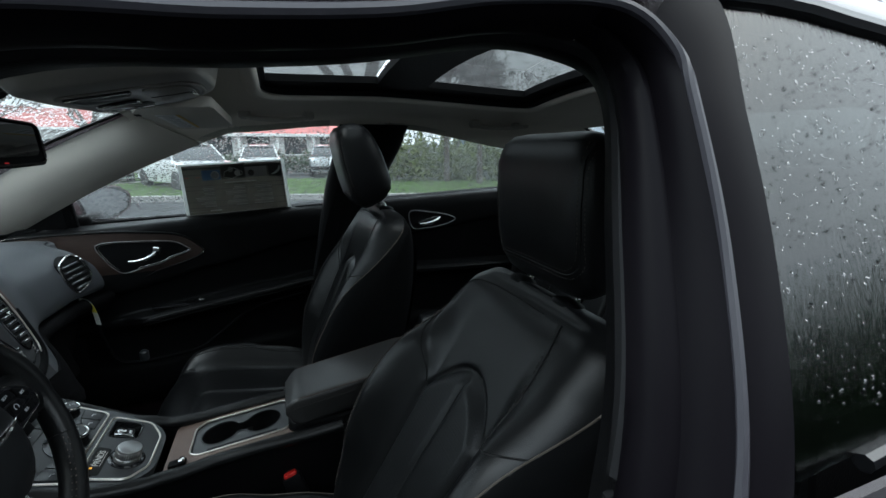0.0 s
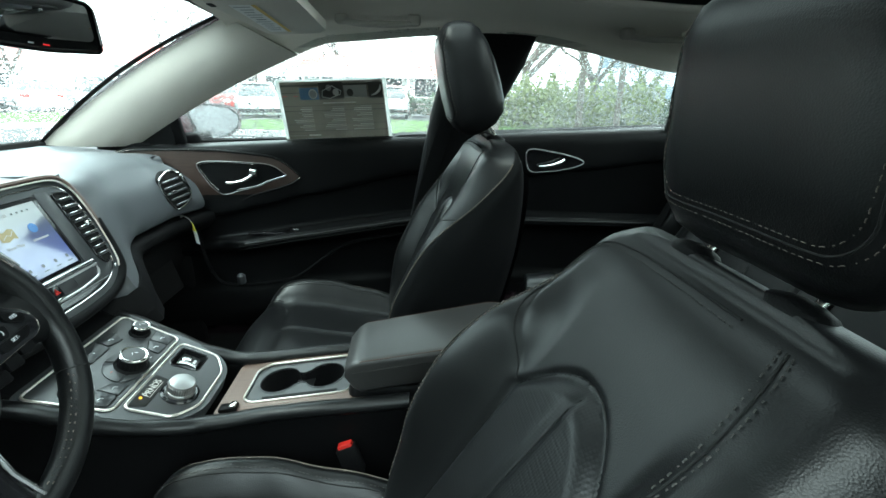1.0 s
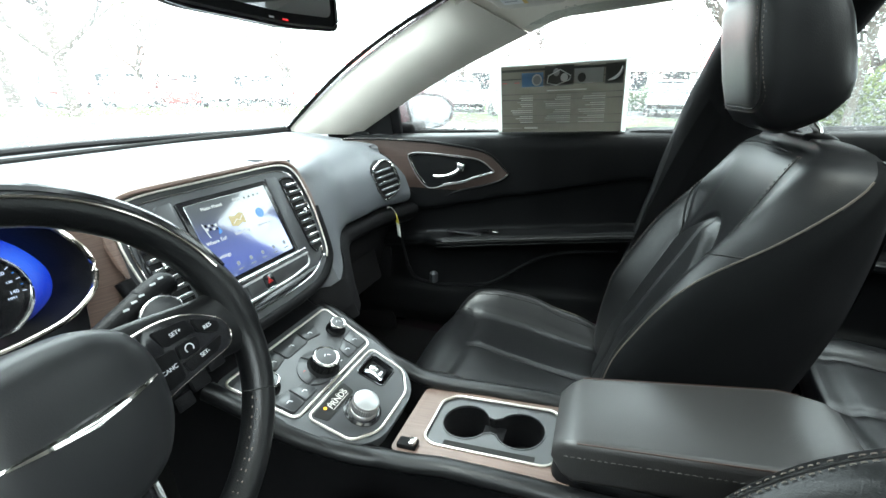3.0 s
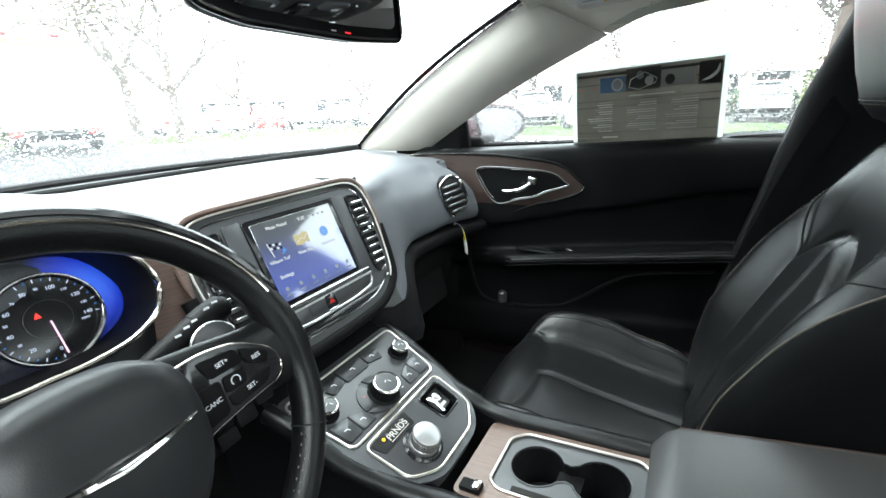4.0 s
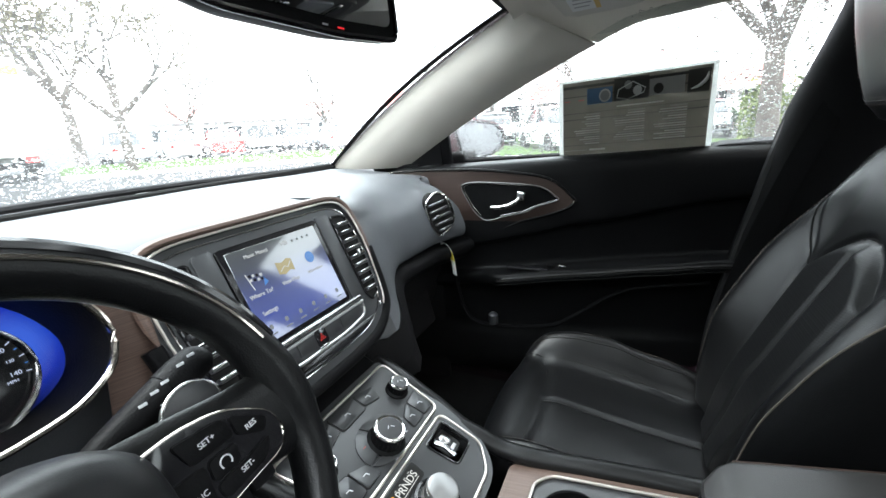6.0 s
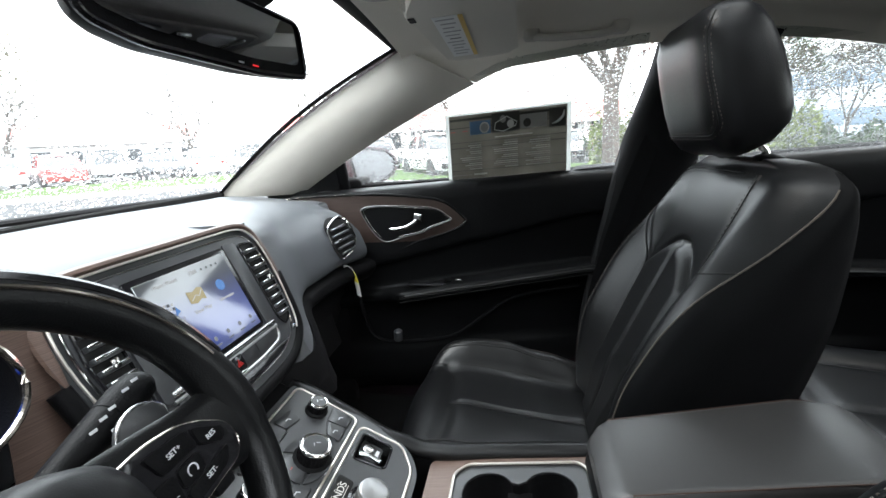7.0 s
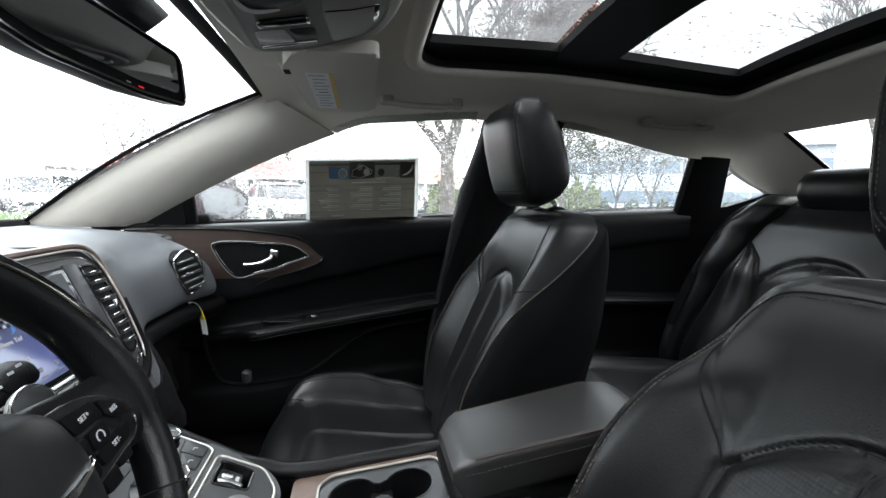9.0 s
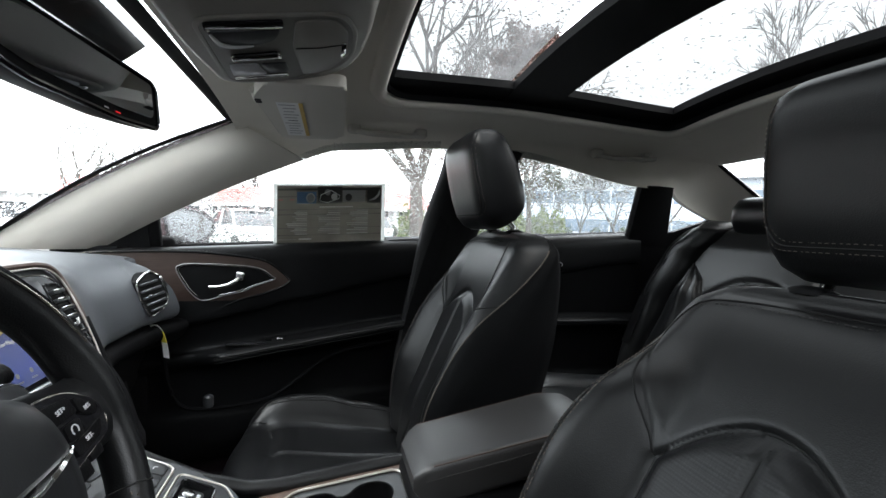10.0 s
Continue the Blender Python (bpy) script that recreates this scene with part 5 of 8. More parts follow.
def spoke(s):
    """A side spoke with its button pod."""
    top_ = [(0.050, 0.054), (0.095, 0.050), (0.150, 0.044), (0.168, 0.046)]
    bot_ = [(0.050, -0.045), (0.085, -0.034), (0.125, -0.026), (0.168, -0.032)]
    up_, dn_ = spline([(a, b, 0) for a, b in top_], 14), spline([(a, b, 0) for a, b in bot_], 14)
    rows_ = []
    for p, q in zip(up_, dn_):
        c = (p + q) / 2
        h_ = (p.y - q.y) / 2
        rows_.append([H @ Vector((s * c.x, c.y + h_ * math.cos(b * math.pi / 8), -0.002 + 0.015 * math.sin(b * math.pi / 8))) for b in range(16)])
    sp = part("spoke", loft(rows_, ring=True, caps=True), LEATHER, wheel, "padded spoke")
    pod = rounded([(s * 0.058, 0.040), (s * 0.085, 0.042), (s * 0.118, 0.037), (s * 0.148, 0.016), (s * 0.152, -0.004), (s * 0.142, -0.014), (s * 0.120, -0.016), (s * 0.074, -0.022), (s * 0.060, -0.026)], [0.004, 0.01, 0.02, 0.012, 0.008, 0.008, 0.012, 0.01, 0.004], 5)
    if s < 0:
        pod = pod[::-1]
    pd = part("button_pod", prism(pod, 0.006, 0.002, H @ pose(0, 0, 0.009)), GLOSS, wheel, "glossy black button pod")
    part("pod_trim", tube([H @ Vector((p.x, p.y, 0.0135)) for p in pod], 0.0014, 6, closed=True), WARM_CHROME, pd, "warm chrome outline")
    keys = [([(0.078, 0.036), (0.112, 0.033), (0.116, 0.018), (0.084, 0.018)], "SET+"), ([(0.117, 0.031), (0.142, 0.015), (0.136, 0.006), (0.118, 0.016)], "RES"),
            ([(0.066, 0.014), (0.090, 0.014), (0.088, -0.016), (0.068, -0.018)], "CANC"), ([(0.093, 0.014), (0.114, 0.014), (0.112, 0.000), (0.092, 0.000)], ""), ([(0.092, -0.003), (0.117, -0.001), (0.138, 0.002), (0.130, -0.010), (0.094, -0.014)], "SET-")]
    for pts_, word in keys:
        o_ = rounded([(s * a, b) for a, b in pts_], 0.003)
        if s < 0:
            o_ = o_[::-1]
        ky = part("button", prism(o_, 0.0022, 0.0008, H @ pose(0, 0, 0.015)), HARD, pd)
        cx_, cy_ = sum(p[0] for p in pts_) / len(pts_), sum(p[1] for p in pts_) / len(pts_)
        if s > 0 and word:
            letters(word, 0.0056, H @ pose(cx_, cy_, 0.0176, 0, 0, 4), ICON, pd)
        elif s > 0:
            part("cruise_mark", tube([H @ Vector((cx_ + 0.0042 * math.cos(a), cy_ + 0.0042 * math.sin(a), 0.0176)) for a in [radians(-40 + 26 * i) for i in range(11)]], 0.0006, 5), ICON, pd)
    for k in range(3):
        part("lower_key", rbox((s * (0.080 + 0.022 * k), -0.036 + 0.008 * k, 0.006), (0.020, 0.015, 0.012), 0.003, 2, H), HARD, pd)


for s in (1, -1):
    spoke(s)
part("lower_spoke", loft([[H @ Vector((w_ * math.cos(b * math.pi / 8), y_, -0.002 + 0.012 * math.sin(b * math.pi / 8))) for b in range(16)] for w_, y_ in ((0.04, -0.06), (0.032, -0.11), (0.034, -0.150), (0.045, -0.178))], ring=True, caps=True), GLOSS, wheel, "glossy lower spoke")
part("lower_spoke_trim", tube([H @ Vector(p) for p in ((0.030, -0.08, 0.008), (0.026, -0.12, 0.010), (0.034, -0.165, 0.010))], 0.0025, 6), SATIN, wheel)
part("column_shroud", loft([[H @ Vector((0.052 * k * math.cos(b * math.pi / 10), -0.012 + 0.045 * k * math.sin(b * math.pi / 10), z)) for b in range(20)] for k, z in ((0.9, -0.02), (1.0, -0.05), (1.12, -0.12), (1.2, -0.25))], ring=True, caps=True), HARD, wheel, "black column shroud")
# wiper stalk with its lever and a shift paddle behind the rim
stalk = thing("wiper_stalk", (-0.25, 0.55, 0.86), "grey-black wiper stalk with printed marks behind the wheel", "control stalk")
part("arm", tube([H @ Vector(p) for p in ((0.040, 0.030, -0.060), (0.075, 0.044, -0.056), (0.105, 0.054, -0.052), (0.122, 0.060, -0.050))], [0.011, 0.0130, 0.015, 0.0155], 14, flat=0.85), HARD, stalk, "rounded black arm")
part("end_cap", tube([H @ Vector(p) for p in ((0.122, 0.060, -0.050), (0.136, 0.0645, -0.049), (0.152, 0.069, -0.048), (0.158, 0.071, -0.048))], [0.0160, 0.0164, 0.0155, 0.010], 14, flat=0.85), HARD, stalk, "black end cap")
for k, (x_, y_) in enumerate(((0.098, 0.060), (0.108, 0.064), (0.117, 0.067), (0.132, 0.073), (0.142, 0.076), (0.110, 0.053), (0.120, 0.056))):
    part("mark", rbox((x_, y_, -0.0360 + (0.0 if k < 5 else 0.0016)), (0.006, 0.0022, 0.0006), 0.0002, 1, H), ICON, stalk, smooth=False)
paddle = thing("shift_paddle", (-0.26, 0.52, 0.89), "grey shift paddle with silver edge behind the wheel", "shift paddle")
po = rounded([(0.092, 0.030), (0.104, 0.056), (0.126, 0.062), (0.146, 0.048), (0.140, 0.026)], 0.012)
part("blade", prism(po, 0.006, 0.0025, H @ pose(0, 0, -0.030)), GREY_PLASTIC, paddle, "grey blade")
part("blade_edge", tube([H @ Vector((p.x, p.y, -0.0255)) for p in po[4:22]], 0.0012, 6), SATIN, paddle, "silver edge")


# ---- seats ----
def step(a, b, x):
    f = min(1.0, max(0.0, (x - a) / (b - a)))
    return f * f * (3 - 2 * f)


HEAD_ROWS = ((1.048, -0.160, 0.020, 0.085), (1.053, -0.158, 0.038, 0.106), (1.072, -0.154, 0.057, 0.125), (1.097, -0.144, 0.065, 0.136), (1.14, -0.131, 0.067, 0.142), (1.193, -0.116, 0.066, 0.142),
             (1.238, -0.102, 0.061, 0.138), (1.266, -0.095, 0.050, 0.129), (1.280, -0.093, 0.036, 0.113), (1.286, -0.092, 0.016, 0.088))


def head_ring(z):
    """Middle, depth and half width of the headrest at a height."""
    return tuple(lerp_table([(r[0], r[k]) for r in HEAD_ROWS], z) for k in (1, 2, 3))


def smooth_table(table, x):
    """As lerp_table, but a smooth curve through the entries."""
    n = len(table)
    x = min(max(x, table[0][0]), table[-1][0])
    a = 0
    while a < n - 2 and x > table[a + 1][0]:
        a += 1

    def slope(k):
        p, q = table[max(0, k - 1)], table[min(n - 1, k + 1)]
        return (q[1] - p[1]) / (q[0] - p[0])

    (xa, va), (xb, vb) = table[a], table[a + 1]
    h = xb - xa
    f = (x - xa) / h
    return (va * (1 + 2 * f) * (1 - f) ** 2 + slope(a) * h * f * (1 - f) ** 2 + vb * f * f * (3 - 2 * f) + slope(a + 1) * h * f * f * (f - 1))


# the backrest's section by height: middle, crest of the bolsters, edge piping, rear face, half width
BACK = ((0.44, 0.085, 0.100, 0.060, -0.135, 0.205), (0.50, 0.070, 0.100, 0.058, -0.155, 0.218), (0.60, 0.036, 0.086, 0.048, -0.180, 0.236), (0.65, 0.014, 0.074, 0.030, -0.192, 0.241),
        (0.72, -0.016, 0.042, -0.013, -0.208, 0.246), (0.795, -0.050, 0.002, -0.064, -0.222, 0.250), (0.865, -0.081, -0.044, -0.114, -0.231, 0.247), (0.93, -0.107, -0.090, -0.160, -0.233, 0.248),
        (0.975, -0.126, -0.122, -0.190, -0.231, 0.246), (1.000, -0.142, -0.140, -0.202, -0.228, 0.236), (1.015, -0.160, -0.159, -0.205, -0.222, 0.213))
CUSHION = ((0.0, 0.498, 0.33), (0.06, 0.526, 0.372), (0.12, 0.530, 0.414), (0.18, 0.509, 0.449), (0.24, 0.466, 0.467), (0.30, 0.407, 0.467), (0.5, 0.275, 0.448), (0.75, 0.12, 0.425), (1.0, -0.03, 0.415))


def front_seat(x0, y0, z0, recline=0.0, hx=0.0, hy=0.0, hz=0.0, joint=1, swell=0.0):
    """A front seat. joint: the side whose bolster is joined on by a seam with double stitching; swell: how far the bolsters are plumped up."""
    seat = thing("car_seat", (x0, y0, z0 + 0.25), "black leather front seat with tan stitching and raised headrest", "car seat", "front seats")
    base = Matrix.Translation((x0, y0, z0))
    O = base @ Matrix.Translation((0, 0.10, 0.48)) @ Matrix.Rotation(math.radians(recline), 4, 'X') @ Matrix.Translation((0, -0.10, -0.48))
    Z0, Z1 = BACK[0][0], BACK[-1][0]
    IW = 0.46                                         # half width of the middle panel, in parts of the seat's

    def col(z, k):
        return smooth_table([(r[0], r[k]) for r in BACK], z)

    def arch_z(u):
        return 0.868 - 0.082 * (abs(u) / IW) ** 2.0

    def insert(u, z):
        """Distance inside the raised middle panel, in parts of the width."""
        return min(IW - 0.10 * max(0.0, 0.785 - z) - abs(u), (arch_z(u) - z) * 4.0) if abs(u) < 0.7 else -1.0

    def back_pt(u, v, off=0.0):
        z = Z0 + (Z1 - Z0) * v
        c, cr, ed, w = col(z, 1), col(z, 2), col(z, 3), col(z, 5)
        g = swell * step(0.56, 0.78, z) * (1 - step(0.84, 0.94, z))
        cr, ed = cr + g, ed + 0.8 * g
        au = abs(u)
        y = c + (cr - c) * step(0.42, 0.80, au)
        y -= (cr - ed) * max(0.0, (au - 0.68) / 0.32) ** (1.9 + 1.5 * step(0.90, 0.80, z))
        d = insert(u, z)
        y += 0.013 * step(0.0, 0.10, d) - 0.008 * math.exp(-(d / 0.022) ** 2)
        if d > 0.03:
            y -= 0.006 * math.exp(-(u / 0.028) ** 2)
        # the bolster swells below the seam that joins it to the shoulder
        uj = (u * joint - IW) / 0.34
        if 0 < uj < 1.3:
            y -= 0.005 * math.exp(-((z - 0.787 - 0.138 * min(1.2, uj) ** 0.85) / 0.008) ** 2) * step(0.0, 0.2, uj) * step(1.3, 1.0, uj)
        y += 0.001 * math.sin(3.1 * u + 11 * z) * math.sin(13 * z)
        # soft folds low in the middle, where the back meets the cushion
        y += 0.0025 * math.sin(34 * z + 5 * u) * step(0.68, 0.55, z) * (1 - step(0.5, 0.8, au))
        return Vector((w * u * (1 - 0.015 * step(0.9, 1, au)), y + off, z + off * 0.35))

    nu, nv = 112, 120
    rows = []
    for j in range(nv + 1):
        v = j / nv
        z = Z0 + (Z1 - Z0) * v
        row = [back_pt(-1 + 2 * i / nu, v) for i in range(nu + 1)]
        w, ry = col(z, 5), col(z, 4)
        fy = row[-1].y
        for k in range(1, 6):
            f = k / 6
            row.append(Vector((w * (1 + 0.02 * math.sin(math.pi * f)), fy + (ry + 0.016 - fy) * f, z - 0.006 * f)))
        for k in range(9):
            x = w * (1 - 2 * k / 8)
            row.append(Vector((x * 0.985, ry + 0.016 * (abs(x) / w) ** 4, z - 0.008)))
        for k in range(5, 0, -1):
            f = k / 6
            row.append(Vector((-w * (1 + 0.02 * math.sin(math.pi * f)), fy + (ry + 0.016 - fy) * f, z - 0.006 * f)))
        rows.append(row)
    # rounded top: the last ring draws in towards its middle
    last = rows[-1]
    mid = sum(last, Vector()) / len(last)
    for k, dz in ((0.93, 0.0055), (0.83, 0.0105), (0.70, 0.0140), (0.52, 0.0165), (0.34, 0.0175), (0.16, 0.018), (0.02, 0.018)):
        rows.append([mid + (p - mid) * k + Vector((0, 0, dz)) for p in last])
    bm = loft(rows, ring=True)
    bmesh.ops.transform(bm, matrix=O, verts=bm.verts)
    back = part("backrest", bm, LEATHER, seat, "padded leather backrest", angle=75)
    # the middle panel is of perforated leather, the flanks of dull vinyl
    back.data.materials.append(LEATHER_PERF)
    back.data.materials.append(SIDE_VINYL)
    nc = len(rows[0])
    for poly in back.data.polygons:
        j, i = divmod(min(poly.vertices), nc)
        if i < nu and j < nv and insert(-1 + (2 * i + 1) / nu, Z0 + (Z1 - Z0) * (j + 0.5) / nv) > 0.01:
            poly.material_index = 1
        elif j < nv and (i >= nu or (-1 + (2 * i + 1) / nu) * -joint > 0.985 - 0.14 * step(1.0, 0.73, Z0 + (Z1 - Z0) * (j + 0.5) / nv)):
            poly.material_index = 2

    def on_back(path, off=0.0006):
        return [O @ back_pt(u, (z - Z0) / (Z1 - Z0), off) for u, z in path]

    def pipe_u(z, s):
        """Where the piping runs: near the crest of the bolster, out to the edge at the shoulder."""
        return 0.985 if s == joint else 0.985 - 0.14 * step(1.0, 0.73, z)

    arch = [(-(IW - 0.10 * max(0.0, 0.785 - z)), z) for z in [0.56 + 0.215 * i / 12 for i in range(12)]]
    arch += [(-IW + 2 * IW * i / 28, arch_z(-IW + 2 * IW * i / 28)) for i in range(29)]
    arch += [(-u, z) for u, z in arch[11::-1]]
    part("seam", tube(on_back(arch, 0.0002), 0.0016, 6), SEAM, back)
    part("seam", tube(on_back([(0, 0.855 - 0.30 * i / 20) for i in range(21)], 0.0004), 0.0014, 6), SEAM, back)
    for s in (1, -1):
        edge_ = on_back([(s * pipe_u(z, s), z) for z in [0.47 + 0.522 * i / 50 for i in range(51)]], 0.0006)
        part("piping", tube(edge_, 0.0015, 6), PIPING, back, "raised brown-grey piping")
        # bolster seam, and the short seam that ends it at the edge
        if s == joint:
            fall = spline([(s * 0.80, 0.925, 0), (s * 0.74, 0.895, 0), (s * 0.62, 0.850, 0), (s * 0.52, 0.812, 0), (s * IW, 0.787, 0)], 30)
            part("seam", tube(on_back([(p.x, p.y) for p in fall], 0.0003), 0.0017, 6), SEAM, back)
            crest = [(s * (0.80 + 0.06 * step(0.72, 0.55, z)), z) for z in [0.52 + 0.41 * i / 40 for i in range(41)]]
            part("seam", tube(on_back(crest, 0.0003), 0.0016, 6), SEAM, back)
            for d_ in (-0.022, 0.022):
                part("stitching", stitches(on_back([(u + s * d_, z) for u, z in crest], 0.0013), 0.0045, 0.003, 0.0008), THREAD, back, "tan stitching")
            over = spline([(s * 0.80, 0.925, 0), (s * 0.78, 0.965, 0), (s * 0.70, 0.995, 0), (s * 0.50, 1.004, 0), (s * 0.2, 1.006, 0), (-s * 0.3, 1.006, 0)], 40)
            part("seam", tube(on_back([(p.x, p.y) for p in over], 0.0003), 0.0015, 6), SEAM, back)
            part("stitching", stitches(on_back([(p.x, p.y - 0.007) for p in over], 0.0012), 0.004, 0.003, 0.0007), THREAD_DARK, back, "grey stitching")
        else:
            fall = spline([(s * 0.52, 1.005, 0), (s * 0.55, 0.95, 0), (s * 0.58, 0.88, 0), (s * 0.58, 0.835, 0), (s * 0.52, 0.80, 0), (s * IW, 0.785, 0)], 40)
            part("seam", tube(on_back([(p.x, p.y) for p in fall], 0.0003), 0.0015, 6), SEAM, back)
            part("seam", tube(on_back([(s * (0.58 + 0.34 * i / 12), 0.835 + 0.032 * (i / 12) ** 0.7) for i in range(13)], 0.0003), 0.0015, 6), SEAM, back)
            for d_ in (-0.028, 0.028):
                part("stitching", stitches(on_back([(p.x + d_, p.y) for p in fall if p.y > 0.84], 0.0012), 0.0045, 0.0035, 0.0008), THREAD_DARK, back, "grey stitching")
    part("rear_panel", loft([[O @ Vector((x * col(z, 5) * 0.86, col(z, 4) - 0.004 - 0.006 * (1 - x * x), z)) for x in [-1 + 0.2 * i for i in range(11)]] for z in [0.50 + 0.46 * i / 10 for i in range(11)]]), HARD, back, "hard black rear panel")

    # cushion
    def cush_c(v):
        return smooth_table([(r[0], r[1]) for r in CUSHION], v), smooth_table([(r[0], r[2]) for r in CUSHION], v)

    PANEL = 0.68

    def cush_pt(u, v, off=0.0):
        cy, cz = cush_c(v)
        au = abs(u)
        w = smooth_table([(0, 0.205), (0.12, 0.228), (0.3, 0.246), (0.5, 0.252), (1.0, 0.235)], v)
        bol = smooth_table([(0, 0.0), (0.14, 0.0), (0.20, 0.026), (0.28, 0.056), (0.42, 0.070), (0.6, 0.066), (0.8, 0.048), (1, 0.03)], v)
        b = bol * step(PANEL - 0.10, 0.90, au) - 0.055 * max(0.0, (au - 0.90) / 0.10) ** 1.6
        b += 0.008 * step(0.05, 0.16, v) * (1 - step(0.20, 0.29, v)) * (1 - au * au)
        # seams: across behind the front roll, down the middle and beside the bolsters
        cross = 0.285 - 0.03 * (au / PANEL) ** 4
        b -= 0.008 * math.exp(-((v - cross) / 0.011) ** 2) * (1 - step(PANEL, PANEL + 0.08, au))
        b -= 0.006 * math.exp(-(u / 0.022) ** 2) * step(cross, cross + 0.02, v)
        b -= 0.006 * math.exp(-((au - PANEL) / 0.026) ** 2) * step(0.2, 0.27, v)
        b += 0.007 * (1 - (u / PANEL) ** 2) * (1 - step(PANEL - 0.06, PANEL, au)) * step(cross, cross + 0.06, v)
        b += 0.0025 * math.sin(9 * v + 2 * u) * math.sin(5 * u + 1)
        b += 0.003 * math.sin(26 * v + 9 * au) * step(0.62, 0.72, au) * step(0.35, 0.5, v)
        cy2 = cy - 0.055 * (au ** 3) * (1 - step(0.0, 0.34, v))
        return Vector((w * u, cy2 + off * 0.2, cz + b + off))

    rows = []
    nv, nu = 72, 64
    for j in range(nv + 1):
        v = j / nv
        row = [cush_pt(-1 + 2 * i / nu, v) for i in range(nu + 1)]
        a, b = row[0], row[-1]
        row = [Vector((a.x * 0.96, a.y - 0.01, 0.31))] + [Vector((a.x * 1.0, a.y, (a.z + 0.31) / 2))] + row + [Vector((b.x * 1.0, b.y, (b.z + 0.31) / 2))] + [Vector((b.x * 0.96, b.y - 0.01, 0.31))]
        rows.append(row)
    bm = loft(rows)
    bmesh.ops.transform(bm, matrix=base, verts=bm.verts)
    cush = part("cushion", bm, LEATHER, seat, "padded leather cushion", angle=75)

    def on_cush(path, off=0.0005):
        return [base @ cush_pt(u, v, off) for u, v in path]

    part("seam", tube(on_cush([(-PANEL + 2 * PANEL * i / 30, 0.285 - 0.03 * abs(-1 + i / 15) ** 4) for i in range(31)]), 0.0016, 6), SEAM, cush)
    part("seam", tube(on_cush([(0, 0.295 + 0.60 * i / 16) for i in range(17)]), 0.0016, 6), SEAM, cush)
    for s in (1, -1):
        ln = [(s * (PANEL + 0.10 * max(0.0, (0.26 - v) / 0.16)), v) for v in [0.14 + 0.74 * i / 30 for i in range(31)]]
        part("seam", tube(on_cush(ln), 0.0015, 6), SEAM, cush)
        l2 = [(s * 0.925, 0.13 + 0.80 * i / 40) for i in range(41)]
        part("piping", tube(on_cush(l2, 0.001), 0.0020, 6), PIPING, cush, "raised brown-grey piping")
        l3 = [(s * 0.82, 0.16 + 0.76 * i / 40) for i in range(41)]
        part("seam", tube(on_cush(l3), 0.0013, 6), SEAM, cush)
        part("stitching", stitches(on_cush([(a + s * 0.022, v) for a, v in l3], 0.0012), 0.0045, 0.003, 0.0008), THREAD_DARK, cush, "grey stitching")
        part("side_valance", rbox((0, 0, 0), (0.022, 0.40, 0.115), 0.009, 2, base @ pose(s * 0.232, 0.20, 0.315)), HARD, seat, "hard black side valance")
    part("seat_base", rbox((0, 0, 0), (0.40, 0.42, 0.12), 0.02, 2, base @ pose(0, 0.20, 0.31 - z0)), HARD, seat, "black seat base and rails")

    # headrest
    L = O
    O = Matrix.Translation((hx, hy, hz)) @ O

    def tilt(z):
        return 0.50 - 0.44 * step(1.04, 1.28, z)

    def head_front(x, z, off=0.0008):
        yc, hd, hw = head_ring(z)
        f = min(1.0, abs(x) / hw)
        y = hd * (1 - f ** 4.76) ** 0.31 - 0.0072 * (1 - f * f)
        return O @ Vector((x, yc + y + off, z - y * tilt(z)))

    rows = []
    for z, yc, hd, hw in HEAD_ROWS:
        row = []
        for k in range(40):
            a = 2 * math.pi * k / 40
            ca, sa = math.cos(a), math.sin(a)
            e = 0.42
            x = hw * math.copysign(abs(ca) ** e, ca)
            y = hd * math.copysign(abs(sa) ** 0.62, sa)
            if y > 0:
                y -= 0.012 * (1 - (x / hw) ** 2) * 0.6
            row.append(O @ Vector((x, yc + y, z - y * tilt(z))))
        rows.append(row)
    head = part("headrest", loft(rows, ring=True, caps=True), LEATHER, seat, "padded leather headrest", angle=75)

    def panel_line(d):
        """The U-shaped outline of the headrest's front panel, drawn in by d."""
        w, lo, r = 0.122 - d, 1.100 + d, 0.030
        left = [(-w, 1.268 - 0.128 * i / 10) for i in range(11)] + [(-w + r - r * math.cos(a), lo + r - r * math.sin(a)) for a in [0.157 * k for k in range(1, 10)]]
        return [head_front(x, z) for x, z in left + [(-w + r + (w - r) * 2 * k / 16, lo) for k in range(17)] + [(-x, z) for x, z in left[::-1]]]

    for d_ in (-0.005, 0.005):
        part("stitching", stitches(panel_line(d_), 0.004, 0.003, 0.0005), THREAD, head, "tan stitching")
    part("seam", tube(panel_line(0.0), 0.0013, 6), SEAM, head)
    for s in (1, -1):
        part("post", tube([L @ Vector((s * 0.070 + hx * 0.6, -0.190, 1.000)), L.lerp(O, 0.5) @ Vector((s * 0.070, -0.181, 1.045)), O @ Vector((s * 0.070, -0.160, 1.075))], 0.0065, 12), CHROME, seat, "chrome headrest post")
        part("post_guide", lathe([(0.027, -0.004), (0.027, 0.001), (0.023, 0.006), (0.013, 0.010), (0.0001, 0.012)], 24, L @ pose(s * 0.070 + hx * 0.6, -0.183, 1.0275, 8, 0, 0) @ Matrix.Diagonal((1.25, 0.85, 1.0, 1.0))), HARD, seat, "black post guide")
    part("recliner_cover", rbox((0, 0, 0), (0.03, 0.16, 0.10), 0.014, 3, base @ pose(0.240, 0.0, 0.40)), HARD, seat, "black hinge cover")
    return seat


